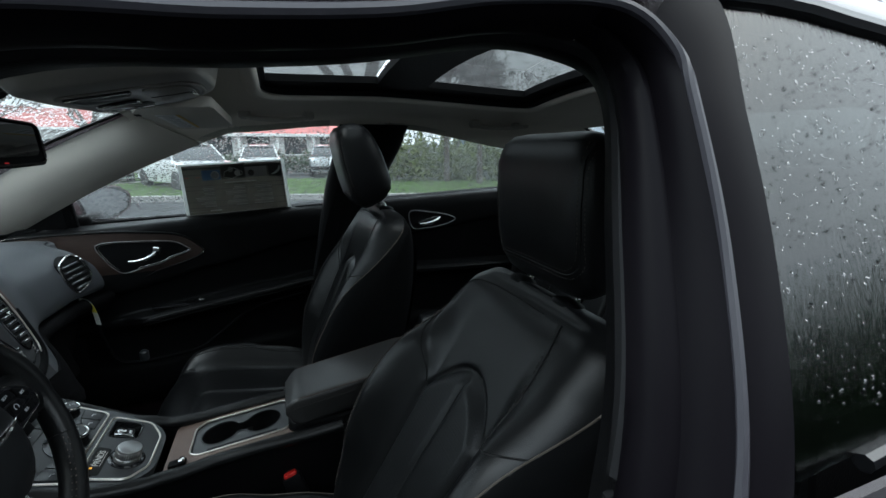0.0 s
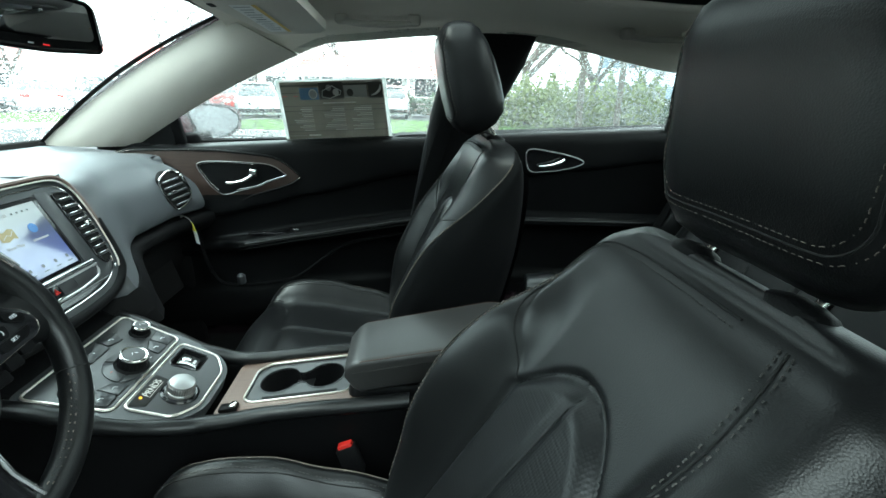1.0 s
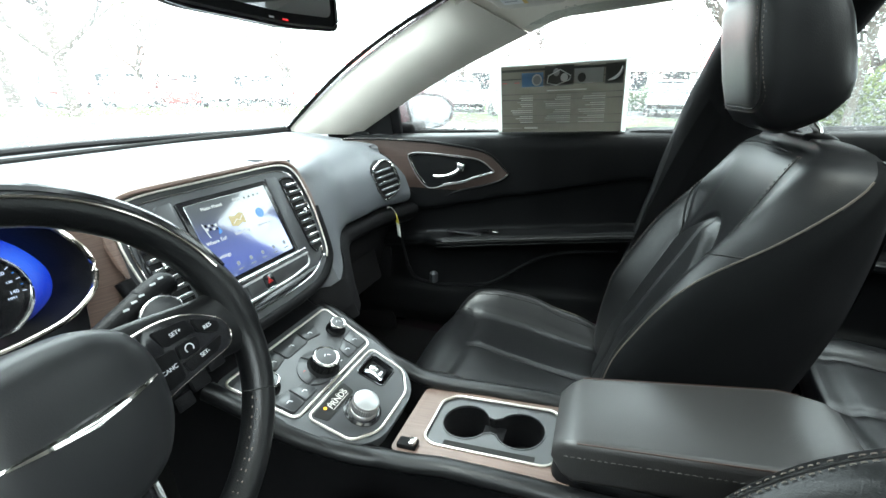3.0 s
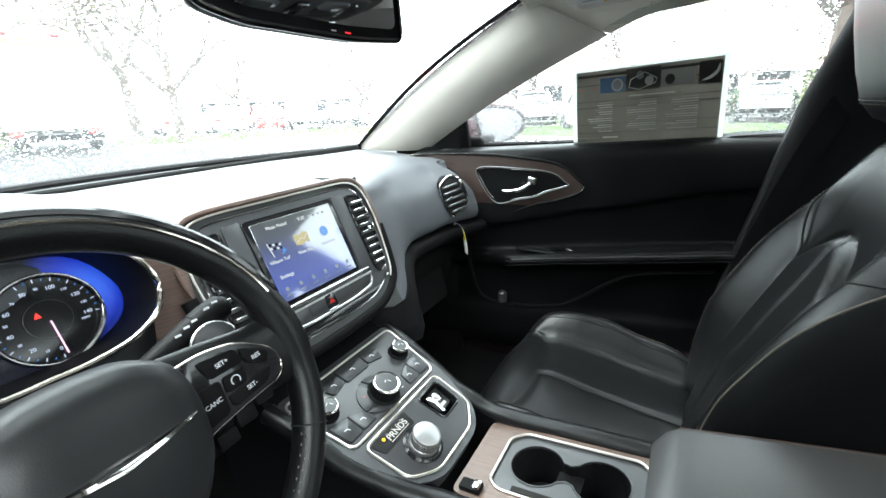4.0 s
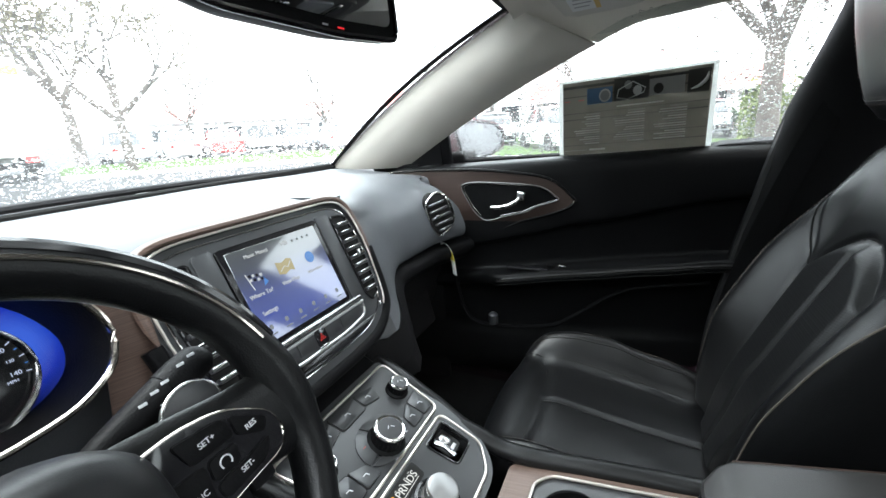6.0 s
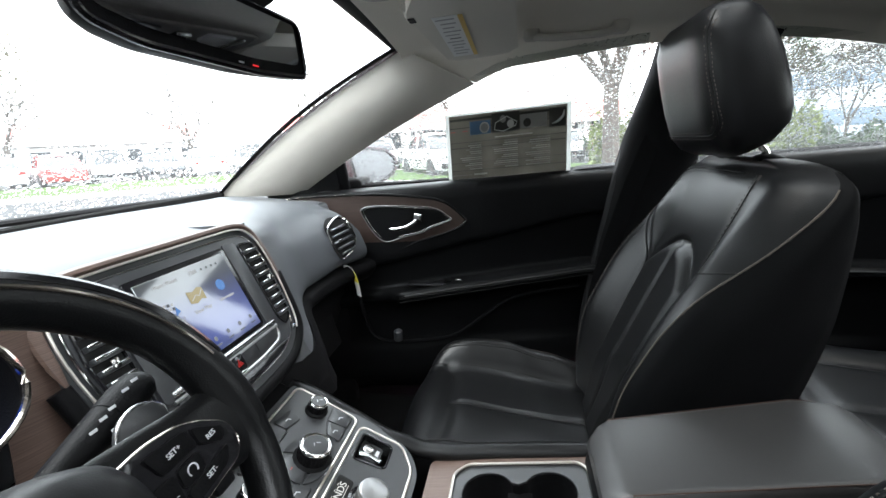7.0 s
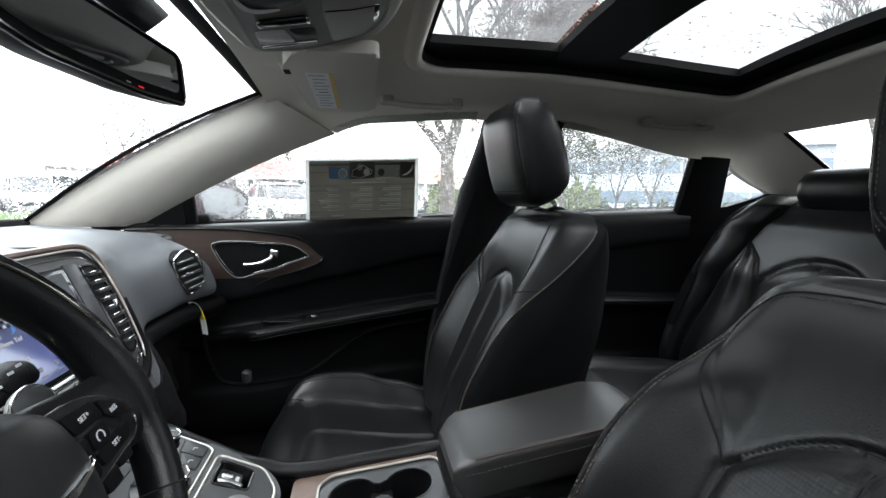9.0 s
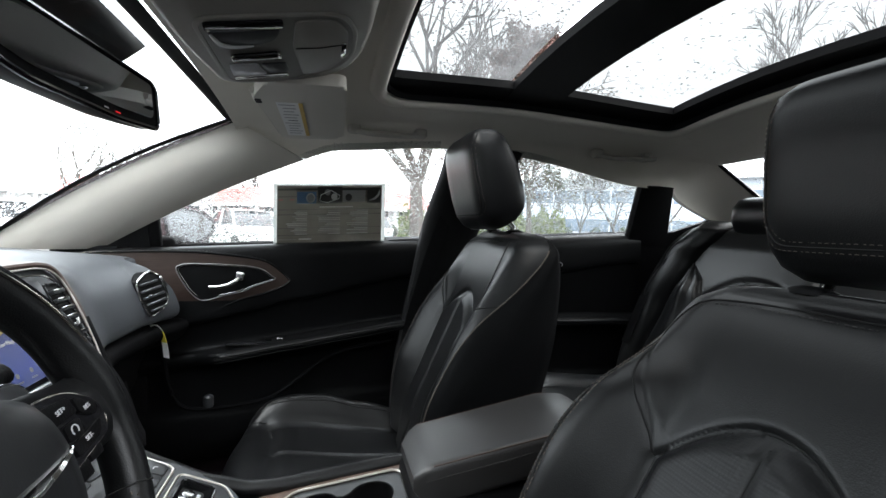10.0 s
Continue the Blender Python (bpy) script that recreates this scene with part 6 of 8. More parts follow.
front_seat(0.395, 0.0, 0.0, 0.0, 0.0, 0.012, -0.002)
dseat = front_seat(-0.372, -0.024, -0.004, 10.0, -0.018, -0.055, -0.003, 1, 0.034)
tagged(dseat, "black leather driver's seat set further back")

# rear bench
bench = thing("rear_bench", (0, -0.7, 0.25), "black leather rear bench with stitched panels and headrests", "rear seat")


def bench_seams(z):
    """Across the bench at a height: the seam inside the bolster, the seam outside it, the outer edge."""
    xo = lerp_table([(0.52, 0.700), (0.60, 0.690), (0.76, 0.654), (0.93, 0.590), (1.06, 0.515)], z)
    xi = lerp_table([(0.52, 0.520), (0.656, 0.501), (0.80, 0.505), (0.87, 0.528), (0.93, 0.587)], z)
    return min(xi, xo - 0.003), xo, lerp_table([(0.50, 0.79), (0.66, 0.812), (0.80, 0.806), (0.95, 0.765), (1.06, 0.690)], z)


def bench_back(x, z):
    """The front of the rear backrest at a place across and a height."""
    y = lerp_table([(0.50, -0.885), (0.80, -0.985), (0.98, -1.045), (1.045, -1.085), (1.075, -1.135)], z)
    xi, xo, xe = bench_seams(z)
    ax = abs(x)
    b = 0.016 * (1 - step(0.15, 0.17, ax)) * (1 - step(0.85, 1.0, z)) - 0.010 * math.exp(-((ax - 0.165) / 0.008) ** 2)
    if ax <= xi:
        arch = 0.888 - 0.075 * min(1.6, abs(ax - 0.335) / 0.165) ** 2.2
        d = (arch - z) * 4.0
        side = min((xi - ax), ax - 0.165) * 9
        b += 0.010 * step(0.0, 0.14, min(d, side)) - 0.012 * math.exp(-(d / 0.040) ** 2) * step(0.0, 0.12, ax - 0.15)
        if d > 0.02:
            b -= 0.009 * math.exp(-((ax - 0.335) / 0.006) ** 2)
    elif ax <= xo:
        f = (ax - xi) / (xo - xi)
        b += min(0.034, 0.30 * (xo - xi)) * math.sin(math.pi * f) ** 0.65 + 0.004 * math.sin(5 * math.pi * f) * step(0.62, 0.75, z)
    else:
        f = (ax - xo) / (xe - xo)
        b += 0.052 * math.sin(math.pi * min(1.0, f * 1.05)) ** 0.6 - 0.13 * max(0.0, (f - 0.45) / 0.55) ** 2.2
    return Vector((x, y + b, z + 0.15 * b))


def bench_cols(z):
    xi, xo, xe = bench_seams(z)
    return ([xi * k / 64 for k in range(64)] + [xi + (xo - xi) * k / 16 for k in range(16)] + [xo + (xe - xo) * k / 18 for k in range(19)])


rows = []
for z in [0.44 + 0.635 * k / 70 for k in range(71)]:
    half = [bench_back(x, z) for x in bench_cols(z)]
    rows.append([Vector((-p.x, p.y, p.z)) for p in half[:0:-1]] + half)
rows += [[Vector((p.x, p.y - d, p.z + e)) for p in rows[70]] for d, e in ((0.025, 0.006), (0.06, 0.004), (0.12, -0.012))]
bb = part("backrest", loft(rows), LEATHER, bench, "stitched leather backrest with bolsters", angle=75)
rows = []
for j in range(41):
    v = j / 40
    y = lerp_table([(0, -0.375), (0.06, -0.345), (0.16, -0.355), (1.0, -0.95)], v)
    z = lerp_table([(0, 0.42), (0.06, 0.485), (0.16, 0.524), (0.3, 0.530), (0.6, 0.505), (1.0, 0.455)], v)
    rows.append([Vector((x, y - 0.012 * math.cos(x * 9) - 0.03 * step(0.5, 0.75, abs(x)) * (1 - v),
                         z + 0.018 * math.exp(-((abs(x) - 0.60) / 0.05) ** 2) - 0.085 * step(0.62, 0.76, abs(x)) - 0.012 * math.exp(-((abs(x) - 0.37) / 0.11) ** 2)
                         - sum(0.008 * math.exp(-((abs(x) - g) / 0.008) ** 2) for g in (0.19, 0.37, 0.545)) * step(0.12, 0.2, v) - 0.008 * math.exp(-((v - 0.24) / 0.016) ** 2) * (1 - step(0.53, 0.56, abs(x)))))
                 for x in [-0.76 + 1.52 * i / 140 for i in range(141)]])
bc = part("cushion", loft(rows), LEATHER, bench, "long leather cushion", angle=75)
for s in (1, -1):
    for g in (0.19, 0.545):
        part("seam", tube([rows[j][int(round((s * g + 0.76) / 1.52 * 140))] + Vector((0, 0, 0.0005)) for j in range(5, 40)], 0.0016, 6), SEAM, bc)
    top = Vector((0, 0.0006, 0.0003))
    ap = [(0.178 + 0.312 * i / 24) for i in range(25)]
    part("seam", tube([bench_back(s * x, 0.888 - 0.075 * (abs(x - 0.335) / 0.165) ** 2.2) + top for x in ap], 0.0019, 6), SEAM, bb)
    part("seam", tube([bench_back(s * 0.335, 0.885 - 0.34 * i / 16) + top for i in range(17)], 0.0017, 6), SEAM, bb)
    for k in (0, 1):
        zs = [0.54 + (0.385, 0.50)[k] * i / 24 for i in range(25)]
        part("seam", tube([bench_back(s * (bench_seams(z)[k] + 0.0005), z) + top for z in zs], 0.0019, 6), SEAM, bb)
    part("stitching", stitches([bench_back(s * (bench_seams(z)[1] - 0.014), z) + Vector((0, 0.001, 0.0006)) for z in [0.66 + 0.36 * i / 20 for i in range(21)]], 0.005, 0.004, 0.0009), THREAD_DARK, bb)
    part("headrest", loft([[Vector((s * 0.37 + hw * math.copysign(abs(math.cos(a)) ** 0.45, math.cos(a)), yc + hd * math.copysign(abs(math.sin(a)) ** 0.6, math.sin(a)), z)) for a in [2 * math.pi * k / 32 for k in range(32)]]
                           for z, yc, hd, hw in ((1.038, -1.13, 0.04, 0.10), (1.050, -1.128, 0.055, 0.124), (1.09, -1.125, 0.065, 0.135), (1.13, -1.125, 0.062, 0.132), (1.158, -1.128, 0.048, 0.120), (1.166, -1.13, 0.03, 0.10))], ring=True, caps=True), LEATHER, bench, "low rear headrest", angle=75)
shelf_rear = rbox((0, -1.36, 1.00), (1.46, 0.50, 0.03), 0.01)
single("parcel_shelf", shelf_rear, HARD, "black shelf behind the rear bench", "parcel shelf")
bel = thing("rear_seat_belt", (0.60, -1.05, 1.05), "black rear seat belt running over the bench bolster", "seat belt")
part("webbing", tube(spline([(0.62, -1.17, 1.060), (0.635, -1.085, 1.060), (0.672, -1.005, 0.985), (0.724, -0.935, 0.80), (0.735, -0.86, 0.60)], 20), 0.022, 8, flat=0.06, up=(0, 0.5, 0.8)), CLOTH_BELT, bel, "black woven webbing")
part("belt_guide", rbox((0.622, -1.13, 1.068), (0.07, 0.06, 0.02), 0.008, 2), HARD, bel, "black belt guide")
# front belt buckle
buckle = thing("belt_buckle", (-0.10, 0.14, 0.40), "seat belt buckle with red release beside the console", "belt buckle")
part("stem", tube([(-0.12, 0.10, 0.36), (-0.105, 0.13, 0.44), (-0.098, 0.142, 0.470)], 0.010, 8, flat=0.5), HARD, buckle, "black stem")
part("case", rbox((0, 0, 0), (0.022, 0.040, 0.062), 0.005, 2, pose(-0.096, 0.144, 0.462, -18, 8, 0)), HARD, buckle, "black case")
part("release", rbox((0, 0, 0.032), (0.015, 0.028, 0.012), 0.003, 2, pose(-0.096, 0.144, 0.462, -18, 8, 0)), RED, buckle, "red release button")


# ---- passenger doors ----
def door_x(y):
    return lerp_table([(-1.1, 0.80), (-0.6, 0.81), (-0.1, 0.825), (0.05, 0.815), (0.2, 0.785), (0.40, 0.745), (0.62, 0.693), (0.72, 0.682), (0.95, 0.665)], y)


def arm_z(y):
    """Height of a door's armrest."""
    return 0.694 - 0.093 * max(0.0, y - 0.03) + 0.02 * min(0.0, y + 0.3)


def crease_z(y):
    """Lower edge of the padded upper panel."""
    return lerp_table([(-0.95, 0.915), (-0.6, 0.872), (-0.3, 0.842), (-0.29, 0.885), (0.02, 0.857), (0.395, 0.790), (0.52, 0.762), (0.66, 0.735), (0.95, 0.70)], y)


def door_prof(y, arm=1.0):
    """A door's section at y: sill pad, padded upper panel, armrest, pocket."""
    X, b = door_x(y), belt(y)
    az, cz = arm_z(y), crease_z(y)
    k = 0.034 * arm
    return [Vector((0.868, y, b - 0.004)), Vector((0.850, y, b + 0.006)), Vector((X + 0.040, y, b + 0.008)), Vector((X + 0.016, y, b)), Vector((X + 0.003, y, b - 0.022)), Vector((X, y, b - 0.05)),
            Vector((X + 0.001, y, cz + 0.030)), Vector((X + 0.003, y, cz + 0.008)), Vector((X + 0.009, y, cz)), Vector((X + 0.019, y, cz - 0.004)), Vector((X + 0.022, y, cz - 0.020)),
            Vector((X + 0.026, y, az + 0.040)), Vector((X + 0.022, y, az + 0.018)), Vector((X + 0.012 - 0.5 * k, y, az + 0.012)), Vector((X + 0.006 - k, y, az + 0.006)),
            Vector((X + 0.003 - k, y, az - 0.006)), Vector((X + 0.008 - k, y, az - 0.022)), Vector((X + 0.024, y, az - 0.036)), Vector((X + 0.030, y, 0.56)), Vector((X + 0.026, y, 0.47)), Vector((X + 0.010, y, 0.44)), Vector((X + 0.012, y, 0.36)), Vector((X + 0.04, y, 0.30))]


def door_at(y, z):
    """How far out the upper panel stands."""
    X = door_x(y)
    return X + (0.004 if z > 0.84 else 0.004 + (0.84 - z) * 0.18)


def door_patch(outline_yz, holes, depth, off=0.0):
    bm = pierced(outline_yz, holes, depth)
    bmesh.ops.subdivide_edges(bm, edges=[e for e in bm.edges if e.calc_length() > 0.05], cuts=2, use_grid_fill=False)
    bmesh.ops.triangulate(bm, faces=bm.faces[:])
    for v in bm.verts:
        y, z, d = v.co
        v.co = (door_at(y, z) - off - d, y, z)
    bmesh.ops.recalc_face_normals(bm, faces=bm.faces)
    return bm


def on_door(pts, off):
    return [Vector((door_at(p[0], p[1]) - off, p[0], p[1])) for p in pts]


front_door = thing("front_door", (0.80, 0.4, 0.32), "black passenger door panel with brown veneer, armrest and chrome handle", "car door", "passenger doors")
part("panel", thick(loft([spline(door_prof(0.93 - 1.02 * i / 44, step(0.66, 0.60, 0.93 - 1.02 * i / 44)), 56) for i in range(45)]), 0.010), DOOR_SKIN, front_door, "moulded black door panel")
skin_rows = [[Vector((0.885 + 0.02 * math.sin(math.pi * (z - 0.25) / 0.72), y, z)) for z in [0.25 + 0.72 * j / 10 for j in range(11)]] for y in [0.95 - 1.02 * i / 8 for i in range(9)]]
part("outer_skin", thick(loft(skin_rows), 0.006), PAINT, front_door, "dark cherry painted outer skin")
bez = [(0.93, 0.943), (0.80, 0.950), (0.667, 0.949), (0.589, 0.942), (0.515, 0.931), (0.472, 0.919), (0.443, 0.900), (0.417, 0.874), (0.404, 0.857), (0.426, 0.836), (0.483, 0.816), (0.542, 0.802), (0.600, 0.780), (0.647, 0.773), (0.681, 0.782), (0.714, 0.803), (0.737, 0.849), (0.763, 0.882), (0.82, 0.915)]
bez_s = [Vector((p.x, p.y)) for p in spline([(a, b, 0) for a, b in bez], 84, closed=True)]
hole = [(0.706, 0.899), (0.696, 0.911), (0.667, 0.915), (0.588, 0.912), (0.514, 0.904), (0.478, 0.892), (0.456, 0.874), (0.445, 0.863), (0.469, 0.853), (0.505, 0.842), (0.534, 0.828), (0.588, 0.817), (0.628, 0.806), (0.649, 0.808), (0.668, 0.826), (0.688, 0.859)]
hole_s = [Vector((p.x, p.y)) for p in spline([(a, b, 0) for a, b in hole], 72, closed=True)]
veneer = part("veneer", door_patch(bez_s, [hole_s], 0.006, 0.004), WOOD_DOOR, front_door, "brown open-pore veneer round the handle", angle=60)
part("veneer_edge", tube(on_door(bez_s, 0.0085), 0.0050, 6, closed=True, flat=0.8), HARD, veneer, "black rounded edge")
part("veneer_line", tube(on_door([p for p in bez_s[0:38]], 0.0125), 0.0009, 6), WARM_CHROME, veneer, "thin bright line")
handle_bowl = part("handle_bowl", door_patch(hole_s, [], 0.002, 0.001), GLOSS, front_door, "glossy black handle recess")
part("bowl_trim", tube(on_door(hole_s, 0.0110), 0.0012, 8, closed=True), BRUSHED, handle_bowl, "chrome ring")
inset = [Vector((0.580 + (p.x - 0.580) * 0.955, 0.866 + (p.y - 0.866) * 0.90)) for p in hole_s]
part("bowl_line", tube(on_door(inset, 0.0065), 0.0010, 6, closed=True), SATIN, handle_bowl, "thin silver inner line")
hb = [(0.620, 0.847), (0.597, 0.847), (0.570, 0.852), (0.552, 0.861), (0.541, 0.873)]
part("handle", tube([Vector((door_at(a, b) - 0.022 - 0.012 * math.sin(i / 4 * 3.14), a, b)) for i, (a, b) in enumerate(hb)], [0.0045, 0.006, 0.0065, 0.0075, 0.006], 10), CHROME, front_door, "chrome pull handle")
part("handle_head", rbox((0, 0, 0), (0.022, 0.024, 0.024), 0.004, 3, pose(door_at(0.54, 0.876) - 0.020, 0.538, 0.877, 12, 0, -12)), CHROME, front_door, "chrome handle end")
for dz_, dx_ in ((-0.009, -0.0325), (-0.021, -0.0300)):
    part("armrest_seam", tube([Vector((door_x(y) + dx_, y, arm_z(y) + dz_)) for y in [0.605 - 0.60 * i / 30 for i in range(31)]], 0.0013, 6), SEAM, front_door)
part("stitching", stitches([Vector((door_x(y) - 0.0335, y, arm_z(y) - 0.004)) for y in [0.605 - 0.60 * i / 30 for i in range(31)]], 0.005, 0.003, 0.0007), THREAD_DARK, front_door, "grey stitching")
pad_y = [0.622 - 0.65 * i / 40 for i in range(41)]
part("armrest_pad", tube([Vector((door_x(y) - 0.014, y, arm_z(y) - 0.003)) for y in pad_y], [0.006, 0.013] + [0.0185] * 38 + [0.012], 12, flat=0.62), SEAL, front_door, "padded armrest with a soft sheen")
sw = part("switch_plate", rbox((0, 0, 0), (0.028, 0.17, 0.008), 0.003, 2, pose(door_x(0.50) - 0.004, 0.50, arm_z(0.50) + 0.012, 5.3, 0, 14)), GLOSS, front_door, "glossy black switch plate")
for k in range(2):
    part("window_switch", rbox((0, 0, 0), (0.012, 0.022, 0.008), 0.003, 2, pose(door_x(0.45) - 0.006, 0.465 - 0.034 * k, arm_z(0.45) + 0.017, 8, 0, 12)), SATIN if k else HARD, sw)
pock = [(0.74, 0.70), (0.735, 0.60), (0.705, 0.505), (0.65, 0.478), (0.55, 0.476), (0.46, 0.482), (0.40, 0.515), (0.30, 0.585), (0.22, 0.612), (0.06, 0.628)]
part("pocket_edge", tube(spline([Vector((door_x(a) + 0.002, a, b)) for a, b in pock], 60), 0.0065, 8), HARD, front_door, "raised rim of the door pocket")
part("pocket_bottle", lathe([(0.012, 0), (0.014, 0.004), (0.014, 0.030), (0.008, 0.036), (0.0001, 0.037)], 14, pose(door_x(0.63) - 0.004, 0.625, 0.485)), GREY_PLASTIC, front_door, "small grey plug in the pocket")
part("sail", thick(loft([[Vector((0.772 + 0.01 * j, 0.985 - 0.0 * j, 0.958)).lerp(Vector((0.752, 0.80, 1.075)), j / 6) if k == 0 else Vector((0.775, 0.985 - 0.185 * j / 6, 0.956)) for k in (0, 1)] for j in range(7)]), 0.01), HARD, front_door, "black triangle by the mirror")
part("sail_base", rbox((0.79, 0.965, 0.938), (0.07, 0.17, 0.045), 0.008, 2), HARD, front_door, "black corner under the triangle")
part("sail_post", rbox((0, 0, 0), (0.02, 0.035, 0.125), 0.006, 2, pose(0.765, 0.79, 1.018, 0, -14, 0)), HARD, front_door, "black post in front of the window")
part("sill_seal", tube([Vector((0.858, y, belt(y) + 0.010)) for y in [0.80 - 0.86 * i / 20 for i in range(21)]], 0.006, 6), RUBBER, front_door, "black window seal")

rear_door = thing("rear_door", (0.82, -0.6, 0.32), "black rear passenger door panel with armrest and chrome handle", "car door", "passenger doors")
part("panel", thick(loft([spline(door_prof(-0.27 - 0.70 * i / 24, 1.0), 50) for i in range(25)]), 0.010), DOOR_SKIN, rear_door, "moulded black door panel")
part("outer_skin", thick(loft([[Vector((0.885 + 0.02 * math.sin(math.pi * (z - 0.25) / 0.75), y, z)) for z in [0.25 + 0.75 * j / 10 for j in range(11)]] for y in [-0.10 - 0.9 * i / 8 for i in range(9)]]), 0.006), PAINT, rear_door, "dark cherry painted outer skin")
rb = [(-0.40, 0.945), (-0.50, 0.938), (-0.585, 0.918), (-0.61, 0.900), (-0.56, 0.880), (-0.48, 0.868), (-0.41, 0.872)]
rbs = [Vector((p.x, p.y)) for p in spline([(a, b, 0) for a, b in rb], 40, closed=True)]
bowl = part("handle_bowl", door_patch(rbs, [], 0.002, 0.002), GLOSS, rear_door, "glossy black handle recess")
part("bowl_trim", tube(on_door(rbs, 0.006), 0.0022, 8, closed=True), BRUSHED, bowl, "chrome ring")
part("handle", tube([Vector((door_at(a, b) - 0.022 - 0.012 * math.sin(i / 4 * 3.14), a, b)) for i, (a, b) in enumerate([(-0.44, 0.888), (-0.46, 0.890), (-0.49, 0.896), (-0.515, 0.905), (-0.53, 0.914)])], [0.0045, 0.006, 0.0065, 0.0075, 0.006], 10), CHROME, rear_door, "chrome pull handle")
part("armrest_pad", tube([Vector((door_x(y) - 0.014, y, arm_z(y) - 0.003)) for y in [-0.30 - 0.62 * i / 20 for i in range(21)]], 0.0185, 12, flat=0.62), SEAL, rear_door, "padded armrest with a soft sheen")
part("sill_seal", tube([Vector((0.858, y, belt(y) + 0.010)) for y in [-0.24 - 0.72 * i / 16 for i in range(17)]], 0.006, 6), RUBBER, rear_door, "black window seal")
# frame between rear door window and quarter glass, and the panel under the quarter glass
def frame_post(y_lo, y_hi, w_lo, w_hi, s=1):
    rows = []
    for i in range(9):
        f = i / 8
        z = 0.985 + (1.214 - 0.985) * f
        x = side_x(z) - 0.012
        y, w = y_lo + (y_hi - y_lo) * f, w_lo + (w_hi - w_lo) * f
        rows.append([Vector((s * (x + 0.014), y, z)), Vector((s * (x - 0.012), y - 0.006, z)), Vector((s * (x - 0.022), y - w / 2, z)), Vector((s * (x - 0.012), y - w + 0.006, z)), Vector((s * (x + 0.014), y - w, z))])
    return thick(loft(rows), 0.006 * s)


for s in (1, -1):
    single("pillar_quarter", frame_post(-0.914, -0.856, 0.205, 0.155, s), HARD, "black window frame before the quarter glass", "pillar trim", kind="structure")
    lowq = loft([[Vector((s * 0.86, y, 0.30)), Vector((s * 0.86, y, 0.80)), Vector((s * 0.83, y, 0.97)), Vector((s * (side_x(zq) - 0.006), y, zq)), Vector((s * (side_x(zq) + 0.02), y, zq))] for y, zq in [(-0.93 - 0.05 * i, lerp_table([(-1.56, 1.07), (-1.40, 1.094), (-1.27, 1.098), (-1.20, 1.066), (-1.12, 1.042), (-0.9, 1.03)], -0.93 - 0.05 * i)) for i in range(13)]])
    single("panel_quarter", thick(lowq, 0.006), HARD, "black panel under the quarter glass", "trim panel", kind="structure")

# seals and belt by the passenger's middle pillar
single("door_seal", tube(spline([(0.688, -0.108, 1.290), (0.705, -0.104, 1.275), (0.752, -0.085, 1.18), (0.795, -0.038, 0.99), (0.805, -0.002, 0.80), (0.80, 0.045, 0.55), (0.80, 0.06, 0.32)], 60), 0.011, 8), SEAL,
       "black rubber seal round the door opening", "door seal", kind="structure")
fb = thing("front_seat_belt", (0.75, -0.1, 0.4), "black front seat belt hanging by the middle pillar", "seat belt")
part("webbing", tube(spline([(0.700, -0.17, 1.215), (0.728, -0.10, 1.05), (0.742, -0.04, 0.86), (0.742, 0.02, 0.62), (0.74, 0.04, 0.36)], 24), 0.024, 8, flat=0.05, up=(1, 0, 0)), CLOTH_BELT, fb, "black woven webbing")
part("upper_anchor", rbox((0.712, -0.18, 1.225), (0.024, 0.05, 0.06), 0.008, 2), HARD, fb, "black upper anchor")

# ---- driver's side: roof rail, middle pillar and rear door seen from outside ----
# lines that run back along the roof rail, round the corner and down the pillar:
# inner trim, rubber seal, outer lip, edge of the rear door's frame
FRAME = [[(-0.62, y, max(rail(y), 1.09) - 0.002), (-0.664, y, max(rail(y), 1.09) + 0.002), (-0.716 - 0.06 * max(0, y - 0.2), y, max(rail(y), 1.09) + 0.006), (-0.700, y, max(rail(y), 1.09) + 0.045)] for y in (0.62, 0.50, 0.38, 0.26, 0.14, 0.05)]
FRAME += [[(-0.625, -0.060, 1.300), (-0.670, -0.050, 1.302), (-0.714, -0.033, 1.307), (-0.700, -0.020, 1.348)],
          [(-0.622, -0.130, 1.296), (-0.664, -0.122, 1.299), (-0.711, -0.129, 1.313), (-0.703, -0.150, 1.352)],
          [(-0.618, -0.182, 1.280), (-0.664, -0.160, 1.281), (-0.725, -0.171, 1.282), (-0.716, -0.220, 1.325)],
          [(-0.637, -0.190, 1.235), (-0.685, -0.163, 1.235), (-0.747, -0.174, 1.235), (-0.757, -0.214, 1.236)],
          [(-0.681, -0.163, 1.139), (-0.730, -0.137, 1.139), (-0.791, -0.164, 1.139), (-0.802, -0.200, 1.139)],
          [(-0.732, -0.132, 1.028), (-0.780, -0.106, 1.028), (-0.842, -0.133, 1.028), (-0.852, -0.168, 1.028)],
          [(-0.755, -0.105, 0.930), (-0.800, -0.080, 0.930), (-0.866, -0.100, 0.930), (-0.876, -0.138, 0.930)],
          [(-0.765, -0.070, 0.750), (-0.810, -0.045, 0.750), (-0.880, -0.060, 0.750), (-0.890, -0.100, 0.750)],
          [(-0.765, -0.040, 0.500), (-0.810, -0.015, 0.500), (-0.880, -0.030, 0.500), (-0.890, -0.070, 0.500)],
          [(-0.760, -0.030, 0.280), (-0.805, -0.005, 0.280), (-0.870, -0.020, 0.280), (-0.880, -0.060, 0.280)]]
F_LINES = [spline([r[k] for r in FRAME], 96) for k in range(4)]


